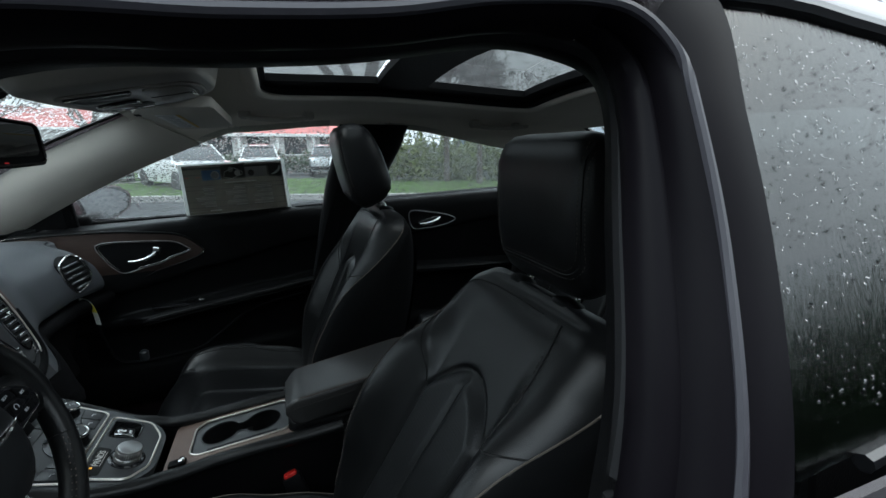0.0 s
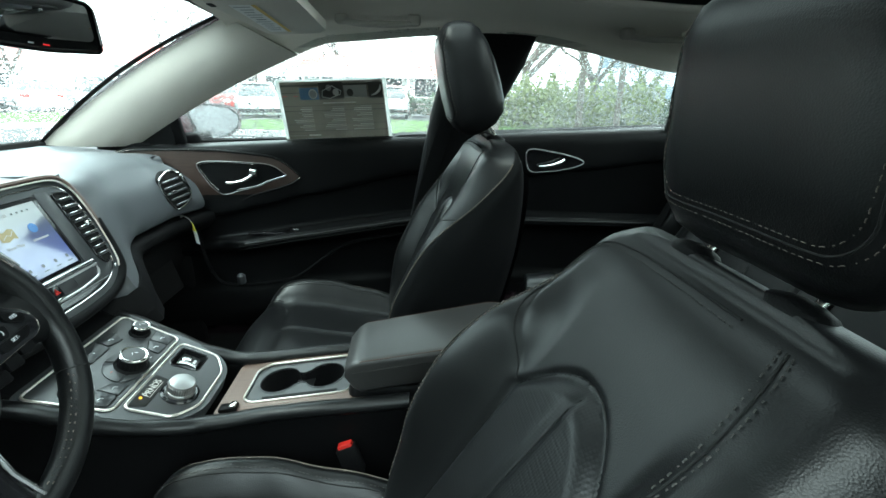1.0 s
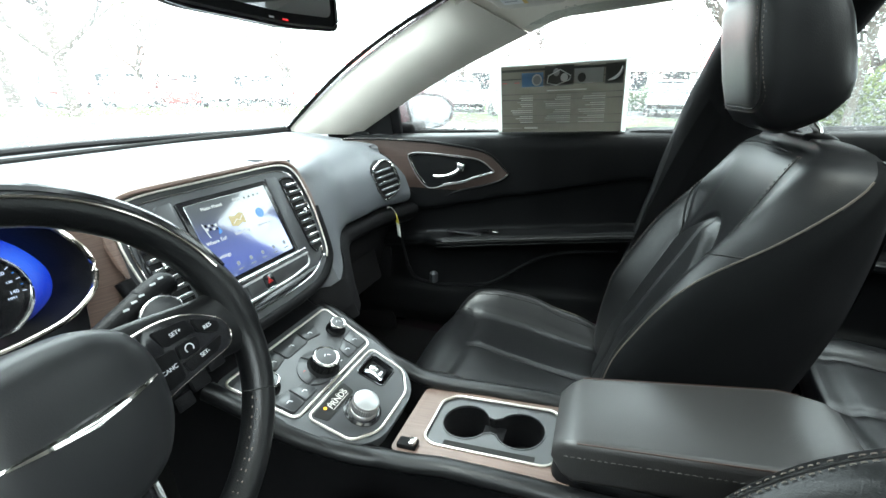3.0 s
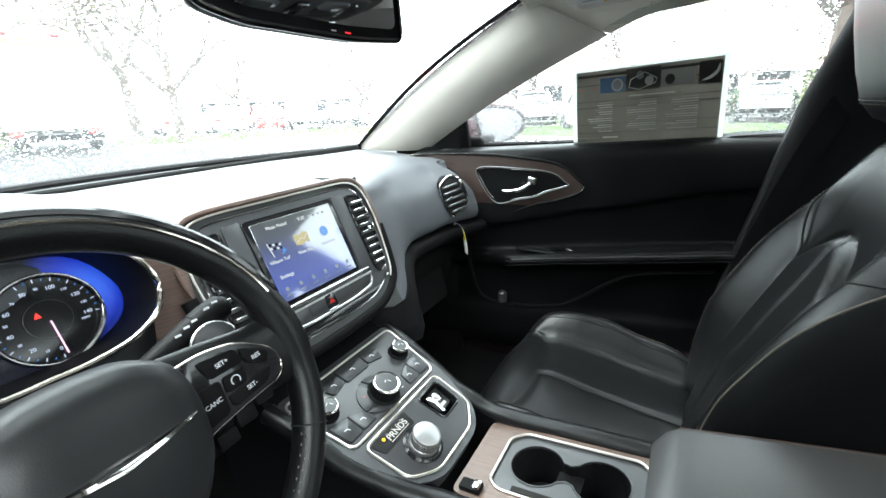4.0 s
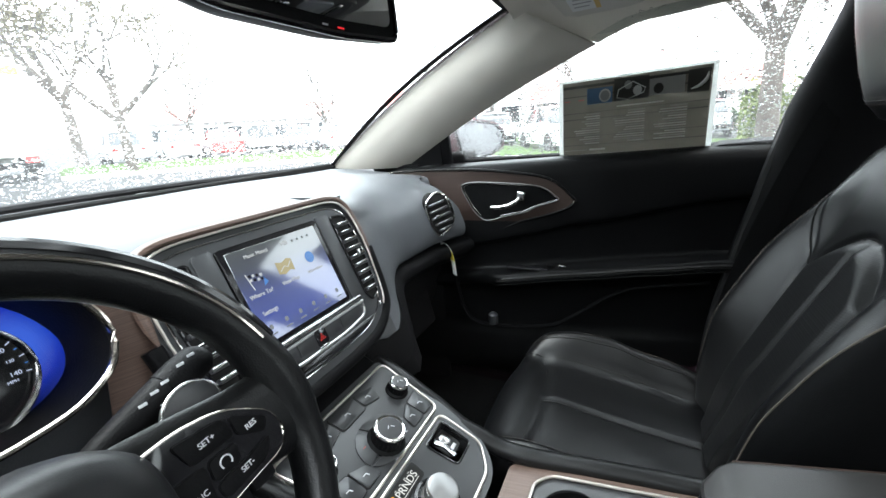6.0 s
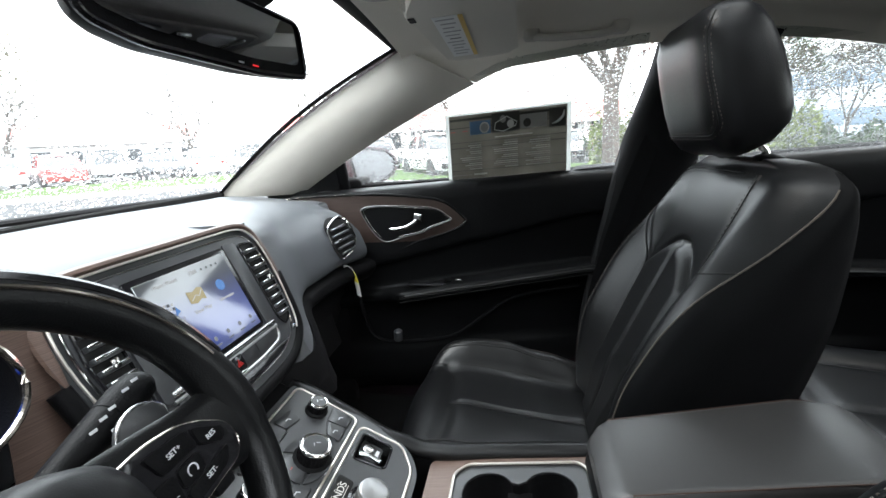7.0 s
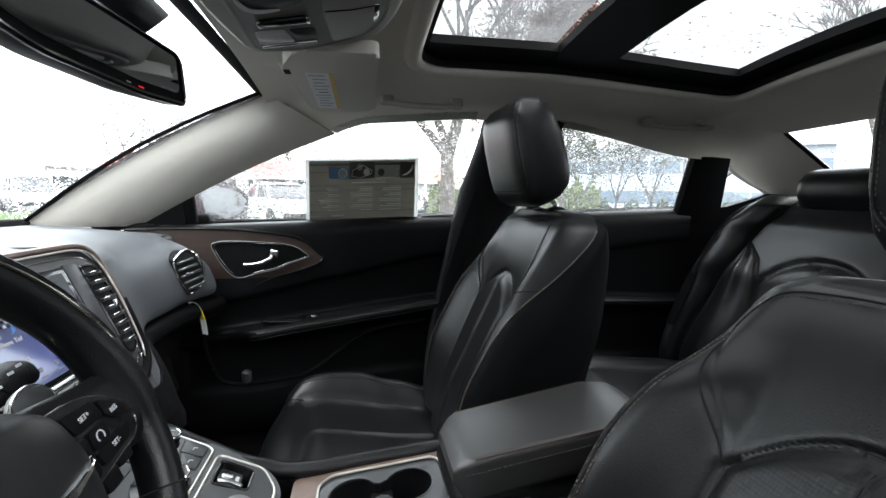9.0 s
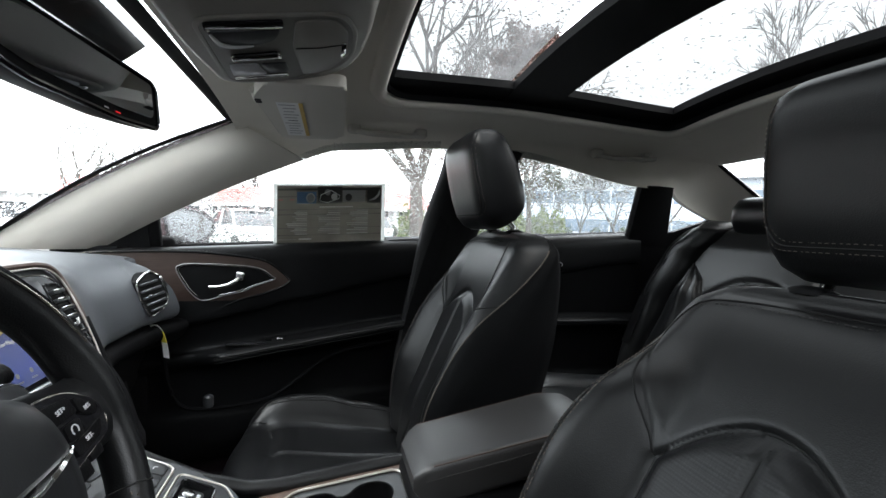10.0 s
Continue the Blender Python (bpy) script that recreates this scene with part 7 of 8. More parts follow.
def between(a, b, bow=(0, 0, 0), n=6, first=0, last=96):
    """A sheet from one line to the next, bowed outwards in the middle."""
    return loft([[F_LINES[a][i].lerp(F_LINES[b][i], j / n) + Vector(bow) * math.sin(math.pi * j / n) for j in range(n + 1)] for i in range(first, last)])


single("pillar_trim", thick(between(0, 1, (-0.006, 0.006, -0.004)), 0.005), HARD, "black inner trim round the driver's door opening", "pillar trim", kind="structure")
CUT = 44                                             # where the roof rail turns into the pillar
# rail and pillar carry the doorway's shade in their paint colour
single("roof_rail", thick(between(1, 2, (0, 0, -0.008), 6, 0, CUT), 0.004), SHADED_PAINT, "cherry roof rail over the driver's door, with shade put into its paint", "roof rail", kind="structure")
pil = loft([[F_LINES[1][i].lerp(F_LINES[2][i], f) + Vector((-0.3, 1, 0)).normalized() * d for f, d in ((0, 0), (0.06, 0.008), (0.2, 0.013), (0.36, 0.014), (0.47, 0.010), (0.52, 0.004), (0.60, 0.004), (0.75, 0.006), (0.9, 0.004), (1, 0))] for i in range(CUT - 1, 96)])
single("pillar_middle", thick(pil, 0.004), SHADED_PAINT, "cherry middle pillar in the door opening, with shade put into its paint", "pillar", kind="structure")
single("roof_edge", thick(between(2, 3, (-0.008, 0, 0.004), 6, 0, CUT + 4), 0.004), PAINT, "wet painted roof edge over the driver's door", "roof edge", kind="structure")
single("door_frame", thick(loft([[F_LINES[2][i].lerp(F_LINES[3][i], j / 5) + Vector((-0.003 * math.sin(math.pi * j / 5), 0, 0)) for j in range(6)] + [F_LINES[3][i] + Vector((0.012, -0.004, 0)), F_LINES[3][i] + Vector((0.040, -0.008, 0))] for i in range(CUT + 3, 96)]), 0.003), SHADED_PAINT, "dull black frame of the rear door window", "door frame", kind="structure")
single("door_seal_driver", tube(F_LINES[1], 0.011, 8), RUBBER, "black rubber seal round the driver's door opening", "door seal", kind="structure")
single("door_edge", tube([p + Vector((-0.002, 0.001, 0)) for p in F_LINES[2]], 0.0045, 8), mat("wet_seal", (0.035, 0.033, 0.04), 0.40, spec=0.3), "wet lip between pillar and rear door", "trim", kind="structure")
ld = thing("rear_door_driver", (-0.85, -0.6, 0.3), "closed rear door on the driver's side, dark cherry and wet", "car door")
part("outer_skin", thick(loft([[Vector((-(0.875 + 0.02 * math.sin(math.pi * (z - 0.25) / 0.75)), y - 0.10 * (1.12 - z), z)) for z in [0.25 + 0.75 * j / 10 for j in range(11)]] for y in [-0.075 - 0.92 * i / 8 for i in range(9)]]), 0.006), PAINT, ld, "dark cherry painted skin")
part("inner_panel", thick(loft([[Vector((-(0.80 + 0.02 * math.sin(9 * z)), y, z)) for z in [0.28 + 0.71 * j / 10 for j in range(11)]] for y in [-0.28 - 0.70 * i / 8 for i in range(9)]]), 0.006), HARD, ld, "black inner panel")
part("belt_trim", tube([Vector((-(side_x(belt(y)) + 0.012), y, belt(y) - 0.002)) for y in [-0.25 - 0.7 * i / 12 for i in range(13)]], 0.007, 8), GLOSS, ld, "black strip under the window")
# the driver's door, swung open on its hinges
swing = pose(-0.88, 0.93, 0, 0, 0, -52)
od = thing("driver_door", (-0.88, 0.93, 0.32), "open driver's door, dark cherry and wet with rain", "car door")
for nm, x, m_, lab in (("outer_skin", -0.03, PAINT, "dark cherry painted skin"), ("inner_panel", 0.05, HARD, "moulded black inner panel")):
    bm = thick(loft([[swing @ Vector((x + (0.02 if x < 0 else -0.02) * -math.sin(math.pi * (z - 0.28) / 0.70), y, z)) for z in [0.28 + 0.70 * j / 10 for j in range(11)]] for y in [-1.04 * i / 8 for i in range(9)]]), 0.012)
    part(nm, bm, m_, od, lab)
part("window_frame", tube(spline([swing @ Vector(p) for p in ((0.0, -0.16, 0.97), (0.05, -0.40, 1.10), (0.10, -0.66, 1.24), (0.13, -0.90, 1.285), (0.13, -1.03, 1.27), (0.06, -1.03, 1.10), (0.0, -1.03, 0.97))], 50), 0.018, 8), GLOSS, od, "glossy black window frame")
part("armrest", rbox((0, 0, 0), (0.06, 0.60, 0.05), 0.02, 3, swing @ pose(0.085, -0.55, 0.66)), LEATHER, od, "padded armrest")
single("sill_passenger", rbox((0.80, 0.30, 0.30), (0.10, 1.90, 0.14), 0.02, 3), PAINT, "painted door sill on the passenger side", "door sill", kind="structure")
single("sill_driver", rbox((-0.80, 0.45, 0.30), (0.10, 1.15, 0.10), 0.02, 3), PAINT, "painted door sill on the driver's side", "door sill", kind="structure")

# ---- roof fittings ----
oc = thing("overhead_console", (0.02, 0.37, 1.33), "grey overhead console with reading lamp and switches", "overhead console")
Q = frame_of((0.015, 0.367, 1.330), (0, -1, 0.20), (-1, 0, 0))      # x to the rear, y to the driver, z down


def rz(pts, r, n=6):
    return rounded(pts, r, n)


CONSOLE = mat("taupe_console_plastic", (0.27, 0.255, 0.23), 0.36, grain=0.2, size=600, stain=0.06)
FACE = mat("grey_console_plastic", (0.15, 0.143, 0.13), 0.34, grain=0.2, size=500)
LENS = mat("clear_lamp_lens", (0.65, 0.66, 0.66), 0.08, stain=0.05)
body_o = rz([(-0.125, 0.19), (0.135, 0.19), (0.142, 0.05), (0.136, -0.06), (0.10, -0.15), (0.013, -0.18), (-0.112, -0.155), (-0.128, 0.03)], [0.05, 0.05, 0.04, 0.05, 0.05, 0.06, 0.04, 0.05])[::-1]
part("shell", loft([[Q @ Vector((p.x * k, (p.y - 0.005) * k + 0.005, z)) for p in body_o] for k, z in ((1.16, -0.030), (1.08, -0.008), (1.02, 0.010), (0.985, 0.018), (0.93, 0.0215), (0.02, 0.022))], ring=True), CONSOLE, oc, "light grey moulded shell", angle=60)
face_o = rz([(-0.094, 0.112), (0.090, 0.106), (0.114, 0.055), (0.114, -0.045), (0.085, -0.110), (-0.006, -0.146), (-0.098, -0.128)], [0.03, 0.04, 0.03, 0.04, 0.04, 0.05, 0.03])
part("face_rim", tube([Q @ Vector((p.x, p.y, 0.0230)) for p in face_o], 0.0042, 8, closed=True, flat=0.7), CONSOLE, oc, "moulded rim")
part("face", prism([p * 0.975 for p in face_o][::-1], 0.003, 0, Q @ pose(0, 0, 0.0215)), FACE, oc, "grey face", smooth=False)
lid = part("holder_lid", prism(rz([(0.030, 0.096), (0.084, 0.092), (0.103, 0.05), (0.103, -0.042), (0.076, -0.098), (0.028, -0.116), (0.020, 0.010)], 0.014)[::-1], 0.003, 0.0012, Q @ pose(0, 0, 0.0245)), CONSOLE, oc, "closed grey glasses holder lid")
part("lid_catch", rbox((0.097, -0.012, 0.0285), (0.008, 0.058, 0.003), 0.0012, 2, Q), CHROME, lid, "bright lid catch")
part("lid_line", tube([Q @ Vector(p) for p in ((0.100, 0.010, 0.0278), (0.060, 0.004, 0.0282), (0.024, 0.006, 0.0278))], 0.0008, 5), SEAM, lid)
part("switch_panel", prism(rz([(-0.086, 0.080), (0.012, 0.076), (0.014, 0.100), (-0.084, 0.104)], 0.006)[::-1], 0.003, 0.001, Q @ pose(0, 0, 0.0245)), GLOSS, oc, "glossy black switch panel")
bowl_o = rz([(-0.086, 0.074), (0.008, 0.070), (-0.004, 0.036), (-0.036, 0.024), (-0.080, 0.020)], [0.006, 0.006, 0.02, 0.02, 0.006])
part("lamp_tray", prism(bowl_o[::-1], 0.002, 0.0006, Q @ pose(0, 0, 0.0245)), GREY_PLASTIC, oc, "dark moulded lamp tray")
part("lamp_lens", tube(spline([Q @ Vector(p) for p in ((-0.082, 0.070, 0.0270), (-0.076, 0.040, 0.0275), (-0.060, 0.026, 0.0275), (-0.034, 0.025, 0.0270))], 20), [0.002 + 0.004 * math.sin(math.pi * i / 19) for i in range(20)], 8, flat=0.5), LENS, oc, "clear curved reading lamp lens")
part("switch", rbox((-0.036, -0.014, 0.0275), (0.066, 0.021, 0.006), 0.006, 3, Q), GLOSS, oc, "glossy black roof switch")
for x_ in (-0.070, -0.002):
    part("switch_end", rbox((x_, -0.014, 0.0280), (0.005, 0.021, 0.006), 0.002, 2, Q), CHROME, oc, "chrome switch end")
part("lamp_lens", prism(rz([(-0.082, -0.046), (-0.040, -0.050), (-0.030, -0.094), (-0.084, -0.092)], 0.006)[::-1], 0.004, 0.0015, Q @ pose(0, 0, 0.0245)), LENS, oc, "clear reading lamp lens")
part("lamp_bezel", rbox((-0.040, -0.103, 0.0275), (0.088, 0.008, 0.005), 0.002, 2, Q), CHROME, oc, "chrome strip under the reading lamp")
part("lamp_recess", prism(rz([(-0.034, -0.050), (0.004, -0.054), (0.008, -0.096), (-0.026, -0.096)], 0.006)[::-1], 0.002, 0.0006, Q @ pose(0, 0, 0.0245)), GREY_PLASTIC, oc)

visor = thing("sun_visor", (0.38, 0.37, 1.32), "grey sun visor folded up, with a printed warning label", "sun visor")
VZ = frame_of((0.405, 0.338, 1.300), (1, -0.02, -0.065), (0.02, 1, -0.04))
vo = rz([(-0.235, -0.088), (0.150, -0.088), (0.168, -0.05), (0.175, 0.075), (-0.155, 0.096), (-0.235, 0.06)], 0.020)
part("board", prism(vo, 0.024, 0.009, VZ @ pose(0, 0, 0.012) @ pose(0, 0, 0, 180, 0, 0) @ Matrix.Diagonal((1, -1, 1, 1))), VISOR, visor, "grey cloth-covered board")
part("pivot", tube([VZ @ Vector((-0.15, 0.098, 0.004)), VZ @ Vector((0.16, 0.080, 0.004))], 0.007, 8), PILLAR, visor, "grey pivot rod")
part("clip", rbox((-0.132, 0.090, -0.002), (0.034, 0.022, 0.022), 0.008, 3, VZ), PILLAR, visor, "grey clip")
part("clip_hole", rbox((-0.132, 0.090, -0.0135), (0.022, 0.012, 0.002), 0.0008, 1, VZ), SEAM, visor, smooth=False)
lab = part("label", rbox((0.0, 0.034, -0.0132), (0.26, 0.046, 0.0008), 0.0002, 1, VZ), PAPER, visor, "white printed warning label", smooth=False)
part("label_band", rbox((0.0, 0.007, -0.0138), (0.26, 0.009, 0.0008), 0.0002, 1, VZ), mat("label_yellow", (0.65, 0.45, 0.12), 0.6), visor, "yellow band", smooth=False)
PRINT = mat("print_grey", (0.35, 0.35, 0.36), 0.6)
for k in range(11):
    part("text_bar", rbox((-0.115 + 0.022 * k, 0.036 - 0.003 * (k % 2), -0.0139), (0.005, 0.034 - 0.006 * (k % 3), 0.0004), 0.0001, 1, VZ), BUTTON if k == 5 else PRINT, visor, smooth=False)


def grab(y0, y1, s=1):
    g = thing("grab_handle", (s * 0.60, (y0 + y1) / 2, 1.33), "grey roof grab handle folded against the headliner", "grab handle", "roof grab handles")
    pts = spline([(s * 0.615, y0, 1.322), (s * 0.600, y0 - 0.01, 1.318), (s * 0.592, y0 - 0.05, 1.312), (s * 0.590, (y0 + y1) / 2, 1.311), (s * 0.592, y1 + 0.05, 1.312), (s * 0.600, y1 + 0.01, 1.318), (s * 0.615, y1, 1.322)], 30)
    lift = roof(0.60, (y0 + y1) / 2) - 1.335
    pts = [p + Vector((0, 0, lift)) for p in pts]
    part("grip", tube(pts, 0.0105, 8, flat=0.8), PILLAR, g, "grey plastic grip")
    for y in (y0, y1):
        part("foot", rbox((s * 0.608, y, 1.326 + lift), (0.035, 0.038, 0.030), 0.010, 3), PILLAR, g, "grey mounting foot")
    return g


grab(0.215, 0.015)
grab(-0.61, -0.83)
single("coat_hook", rbox((0.55, -0.76, 1.303), (0.02, 0.03, 0.014), 0.005, 2), PILLAR, "small grey coat hook on the headliner", "coat hook")

# rear-view mirror
mir = thing("rear_view_mirror", (-0.03, 0.60, 1.20), "black rear-view mirror hung from the windscreen", "mirror")
M = frame_of((-0.036, 0.594, 1.226), (0.289, -0.052, -0.010), (0.0, 0.12, 0.99))
mo = rz([(-0.158, 0.020), (-0.140, 0.045), (0.140, 0.038), (0.150, 0.030), (0.148, -0.036), (0.05, -0.044), (-0.10, -0.042), (-0.150, -0.030)], 0.016)
part("housing", loft([[M @ Vector((p.x * k, p.y * k, z)) for p in mo] for k, z in ((0.55, -0.042), (0.85, -0.034), (0.99, -0.014), (1.02, 0.0), (1.0, 0.006))], ring=True, caps=True), HARD, mir, "black housing")
mg = [p * 0.93 + Vector((0, 0.004)) for p in mo]
part("glass", prism([(p.x, p.y * 0.86 + 0.004) for p in mg], 0.001, 0, M @ pose(0, 0, 0.0062)), mat("dark_mirror", (0.42, 0.43, 0.45), 0.02, metal=1.0, stain=0.0), mir, "mirror glass", smooth=False)
part("rim", tube([M @ Vector((p.x, p.y, 0.0065)) for p in mo], 0.004, 6, closed=True), GLOSS, mir, "glossy black rim")
part("lamp", rbox((0.045, -0.0375, 0.009), (0.010, 0.0022, 0.001), 0.0004, 1, M), glow("mirror_red", (1, 0.03, 0.04), 0.15), mir, "small red lamp")
part("mark", rbox((0.022, -0.0372, 0.009), (0.008, 0.002, 0.001), 0.0004, 1, M), ICON, mir, smooth=False)
part("arm", tube([M @ Vector((0.0, 0.02, -0.04)), Vector((-0.028, 0.665, 1.262)), Vector((-0.026, 0.70, 1.315))], 0.012, 10), HARD, mir, "black arm")
part("sensor_cover", loft([spline([(x, 0.60, 1.345 - 0.05 * x * x), (x, 0.66, 1.312 - 0.3 * x * x), (x * 0.8, 0.75, 1.292 + 0.2 * x * x), (x * 0.6, 0.80, 1.288)], 10) for x in [-0.16 + 0.34 * i / 14 for i in range(15)]]), HARD, mir, "black sensor cover on the windscreen")

# printed sheet on the window
sheet = thing("window_sheet", (0.80, 0.28, 0.97), "printed brown sheet with white border stuck inside the window", "printed sheet")


def leaf_mat(name, color, through):
    """Paper that lets some daylight through."""
    m = mat(name, color, 0.65, stain=0.05, stain_size=20)
    n, l = m.node_tree.nodes, m.node_tree.links
    b = n["Principled BSDF"]
    t = n.new("ShaderNodeBsdfTranslucent")
    t.inputs["Color"].default_value = (*[min(1, c * 1.3) for c in color], 1)
    mx = n.new("ShaderNodeMixShader")
    mx.inputs["Fac"].default_value = through
    l.new(b.outputs["BSDF"], mx.inputs[1])
    l.new(t.outputs["BSDF"], mx.inputs[2])
    l.new(mx.outputs["Shader"], n["Material Output"].inputs["Surface"])
    return m


SH = {}
for key, col, th in (("white", (0.62, 0.63, 0.62), 0.45), ("brown", (0.125, 0.113, 0.096), 0.5), ("dark", (0.035, 0.033, 0.030), 0.4), ("grey", (0.28, 0.28, 0.27), 0.5), ("pale", (0.55, 0.55, 0.53), 0.5), ("blue", (0.09, 0.17, 0.30), 0.5), ("red", (0.35, 0.05, 0.05), 0.5)):
    SH[key] = leaf_mat("sheet_" + key, col, th)


def sheet_pt(u, v, off):
    """u from front to rear, v from bottom to top of the sheet."""
    a, b = Vector((0, 0.466, 0.957)), Vector((0, 0.090, 0.975))
    c, d = Vector((0, 0.451, 1.160)), Vector((0, 0.105, 1.178))
    p = a.lerp(b, u).lerp(c.lerp(d, u), v)
    return Vector((side_x(p.z) - 0.004 - off, p.y, p.z))


def sheet_quad(u0, v0, u1, v1, off, name, key, label="", n=1):
    rows = [[sheet_pt(u0 + (u1 - u0) * i / n, v0 + (v1 - v0) * j / n, off) for i in range(n + 1)] for j in range(n + 1)]
    return part(name, loft(rows), SH[key], sheet, label, smooth=False)


part("paper", thick(loft([[sheet_pt(i / 6, j / 4, 0) for i in range(7)] for j in range(5)]), 0.0006), SH["white"], sheet, "white paper border", smooth=False)
sheet_quad(0.030, 0.055, 0.968, 0.972, 0.0010, "printed_panel", "brown", "brown printed panel")
for v_, h_ in ((0.90, 0.03), (0.80, 0.012), (0.60, 0.010), (0.52, 0.014), (0.30, 0.008), (0.18, 0.012)):
    sheet_quad(0.035, v_, 0.96, v_ + h_, 0.0013, "printed_stripe", "dark")
sheet_quad(0.20, 0.70, 0.37, 0.88, 0.0016, "picture", "blue", "blue dashboard picture")
sheet_quad(0.38, 0.70, 0.60, 0.95, 0.0016, "picture", "dark", "dark picture of knobs")
sheet_quad(0.605, 0.72, 0.815, 0.90, 0.0016, "picture", "grey", "grey picture of an interior")
sheet_quad(0.83, 0.70, 0.955, 0.94, 0.0016, "picture", "dark", "dark picture of a trim piece")
for u_, v_, r_, k_ in ((0.32, 0.785, 0.040, "pale"), (0.32, 0.785, 0.030, "grey"), (0.66, 0.79, 0.030, "dark"), (0.47, 0.87, 0.025, "grey"), (0.53, 0.80, 0.028, "pale")):
    part("picture_disc", loft([[sheet_pt(u_ + q * r_ * math.cos(a), v_ + q * 1.9 * r_ * math.sin(a), 0.0020 + (0.0003 if k_ != "pale" else 0)) for a in [2 * math.pi * k / 20 for k in range(20)]] for q in (1.0, 0.02)], ring=True), SH[k_], sheet, smooth=False)
part("picture_line", tube([sheet_pt(u_, v_, 0.0022) for u_, v_ in ((0.40, 0.74), (0.47, 0.71), (0.57, 0.77), (0.58, 0.82), (0.50, 0.90), (0.41, 0.83))], 0.0015, 5, closed=True), SH["pale"], sheet)
part("picture_line", tube(spline([sheet_pt(u_, v_, 0.0022) for u_, v_ in ((0.85, 0.74), (0.90, 0.77), (0.935, 0.83), (0.945, 0.90))], 12), [0.0006 + 0.004 * math.sin(math.pi * i / 11) for i in range(12)], 5), SH["pale"], sheet)
sheet_quad(0.40, 0.635, 0.70, 0.650, 0.0016, "text_bar", "pale")
for u_ in (0.04, 0.14):
    sheet_quad(u_, 0.755, u_ + 0.04, 0.765, 0.0016, "text_bar", "red")
random.seed(4)
for col_, (ua, ub) in enumerate(((0.10, 0.29), (0.37, 0.585), (0.635, 0.84))):
    for k in range(14):
        w_ = random.uniform(0.45, 1.0) if k else 0.5
        sheet_quad(ub - (ub - ua) * w_, 0.575 - 0.029 * k, ub, 0.588 - 0.029 * k, 0.0016, "text_bar", "pale" if k % 3 else "grey")
sheet_quad(0.22, 0.105, 0.33, 0.130, 0.0016, "text_bar", "pale")
sheet_quad(0.04, 0.11, 0.20, 0.118, 0.0016, "text_bar", "grey")

# paper tag hanging at the dashboard's end
tag = thing("paper_tag", (0.60, 0.735, 0.66), "white and yellow paper tag hanging under the dashboard", "paper tag")
tp = spline([(0.598, 0.752, 0.752), (0.602, 0.736, 0.757), (0.607, 0.722, 0.735), (0.606, 0.712, 0.70), (0.603, 0.707, 0.664)], 18)
rows = [[p + Vector((-0.007, -0.009, 0)), p + Vector((0.007, 0.009, 0))] for p in tp]
part("strip", thick(loft(rows), 0.0008), PAPER, tag, "white paper strip")
part("yellow_patch", thick(loft([[p + Vector((-0.0085, -0.0095, 0.0)) , p + Vector((0.006, 0.0085, 0.0))] for p in tp[8:13]]), 0.0012), mat("tag_yellow", (0.70, 0.58, 0.05), 0.6), tag, "yellow patch")

# outside mirror
om = thing("door_mirror", (0.95, 0.78, 0.96), "dark cherry door mirror outside the passenger window", "door mirror")
OM = frame_of((0.995, 0.760, 1.008), (0.88, -0.47, 0.0), (0.0, -0.02, 1.0))
oo = rz([(-0.122, 0.054), (-0.055, 0.070), (0.048, 0.059), (0.094, 0.026), (0.083, -0.015), (0.028, -0.040), (-0.062, -0.057), (-0.092, -0.034), (-0.108, 0.014)], 0.014)
hull = rz([(-0.22, 0.030), (-0.135, 0.064), (-0.055, 0.082), (0.055, 0.070), (0.112, 0.036), (0.106, -0.020), (0.036, -0.053), (-0.060, -0.066), (-0.22, -0.058)], 0.016)
part("shell", loft([[OM @ Vector(((p.x + 0.03) * k - 0.03, p.y * k, z)) for p in hull] for k, z in ((0.3, -0.105), (0.70, -0.09), (0.95, -0.045), (1.0, 0.0), (0.985, 0.012), (0.95, 0.013))], ring=True, caps=True), CHERRY, om, "dark cherry shell")
part("glass", prism([(p.x, p.y) for p in oo], 0.002, 0, OM @ pose(0, 0, 0.015)), MIRROR, om, "wet mirror glass", smooth=False)
part("rim", tube([OM @ Vector((p.x * 1.02, p.y * 1.03, 0.016)) for p in oo], 0.0045, 6, closed=True), HARD, om, "black rim")
part("stem", rbox((0.90, 0.80, 0.965), (0.12, 0.08, 0.045), 0.015, 3), HARD, om, "black stem on the door")


# ---- outside: car park, parked cars, trees, buildings ----
ASPHALT = mat("wet_asphalt", (0.040, 0.041, 0.044), 0.66, grain=0.6, size=120, stain=0.35, stain_size=0.4, spec=0.12)
GRASS = mat("wet_grass", (0.050, 0.090, 0.020), 0.85, grain=0.8, size=60, stain=0.4, stain_size=2.0, spec=0.1)
BARK = mat("wet_bark", (0.075, 0.062, 0.052), 0.9, grain=0.8, size=40, stain=0.4)
TWIG = mat("bare_twigs", (0.060, 0.050, 0.043), 0.9, stain=0.3)
KERB = mat("concrete_kerb", (0.32, 0.31, 0.30), 0.85, grain=0.5, size=60)
WALLW = mat("pale_render", (0.66, 0.66, 0.64), 0.85, grain=0.3, size=30, stain=0.1, stain_size=0.6)
REDROOF = mat("red_metal_roof", (0.42, 0.10, 0.09), 0.55, stain=0.15, stain_size=0.8)
BLUEWALL = mat("blue_grey_cladding", (0.46, 0.51, 0.57), 0.5, stain=0.1)
OFFICE_GLASS = mat("blue_office_glass", (0.16, 0.21, 0.27), 0.15, stain=0.15)
WINDARK = mat("dark_window_glass", (0.02, 0.025, 0.03), 0.08, stain=0.1)
TYRE = mat("tyre_rubber", (0.02, 0.02, 0.02), 0.85)
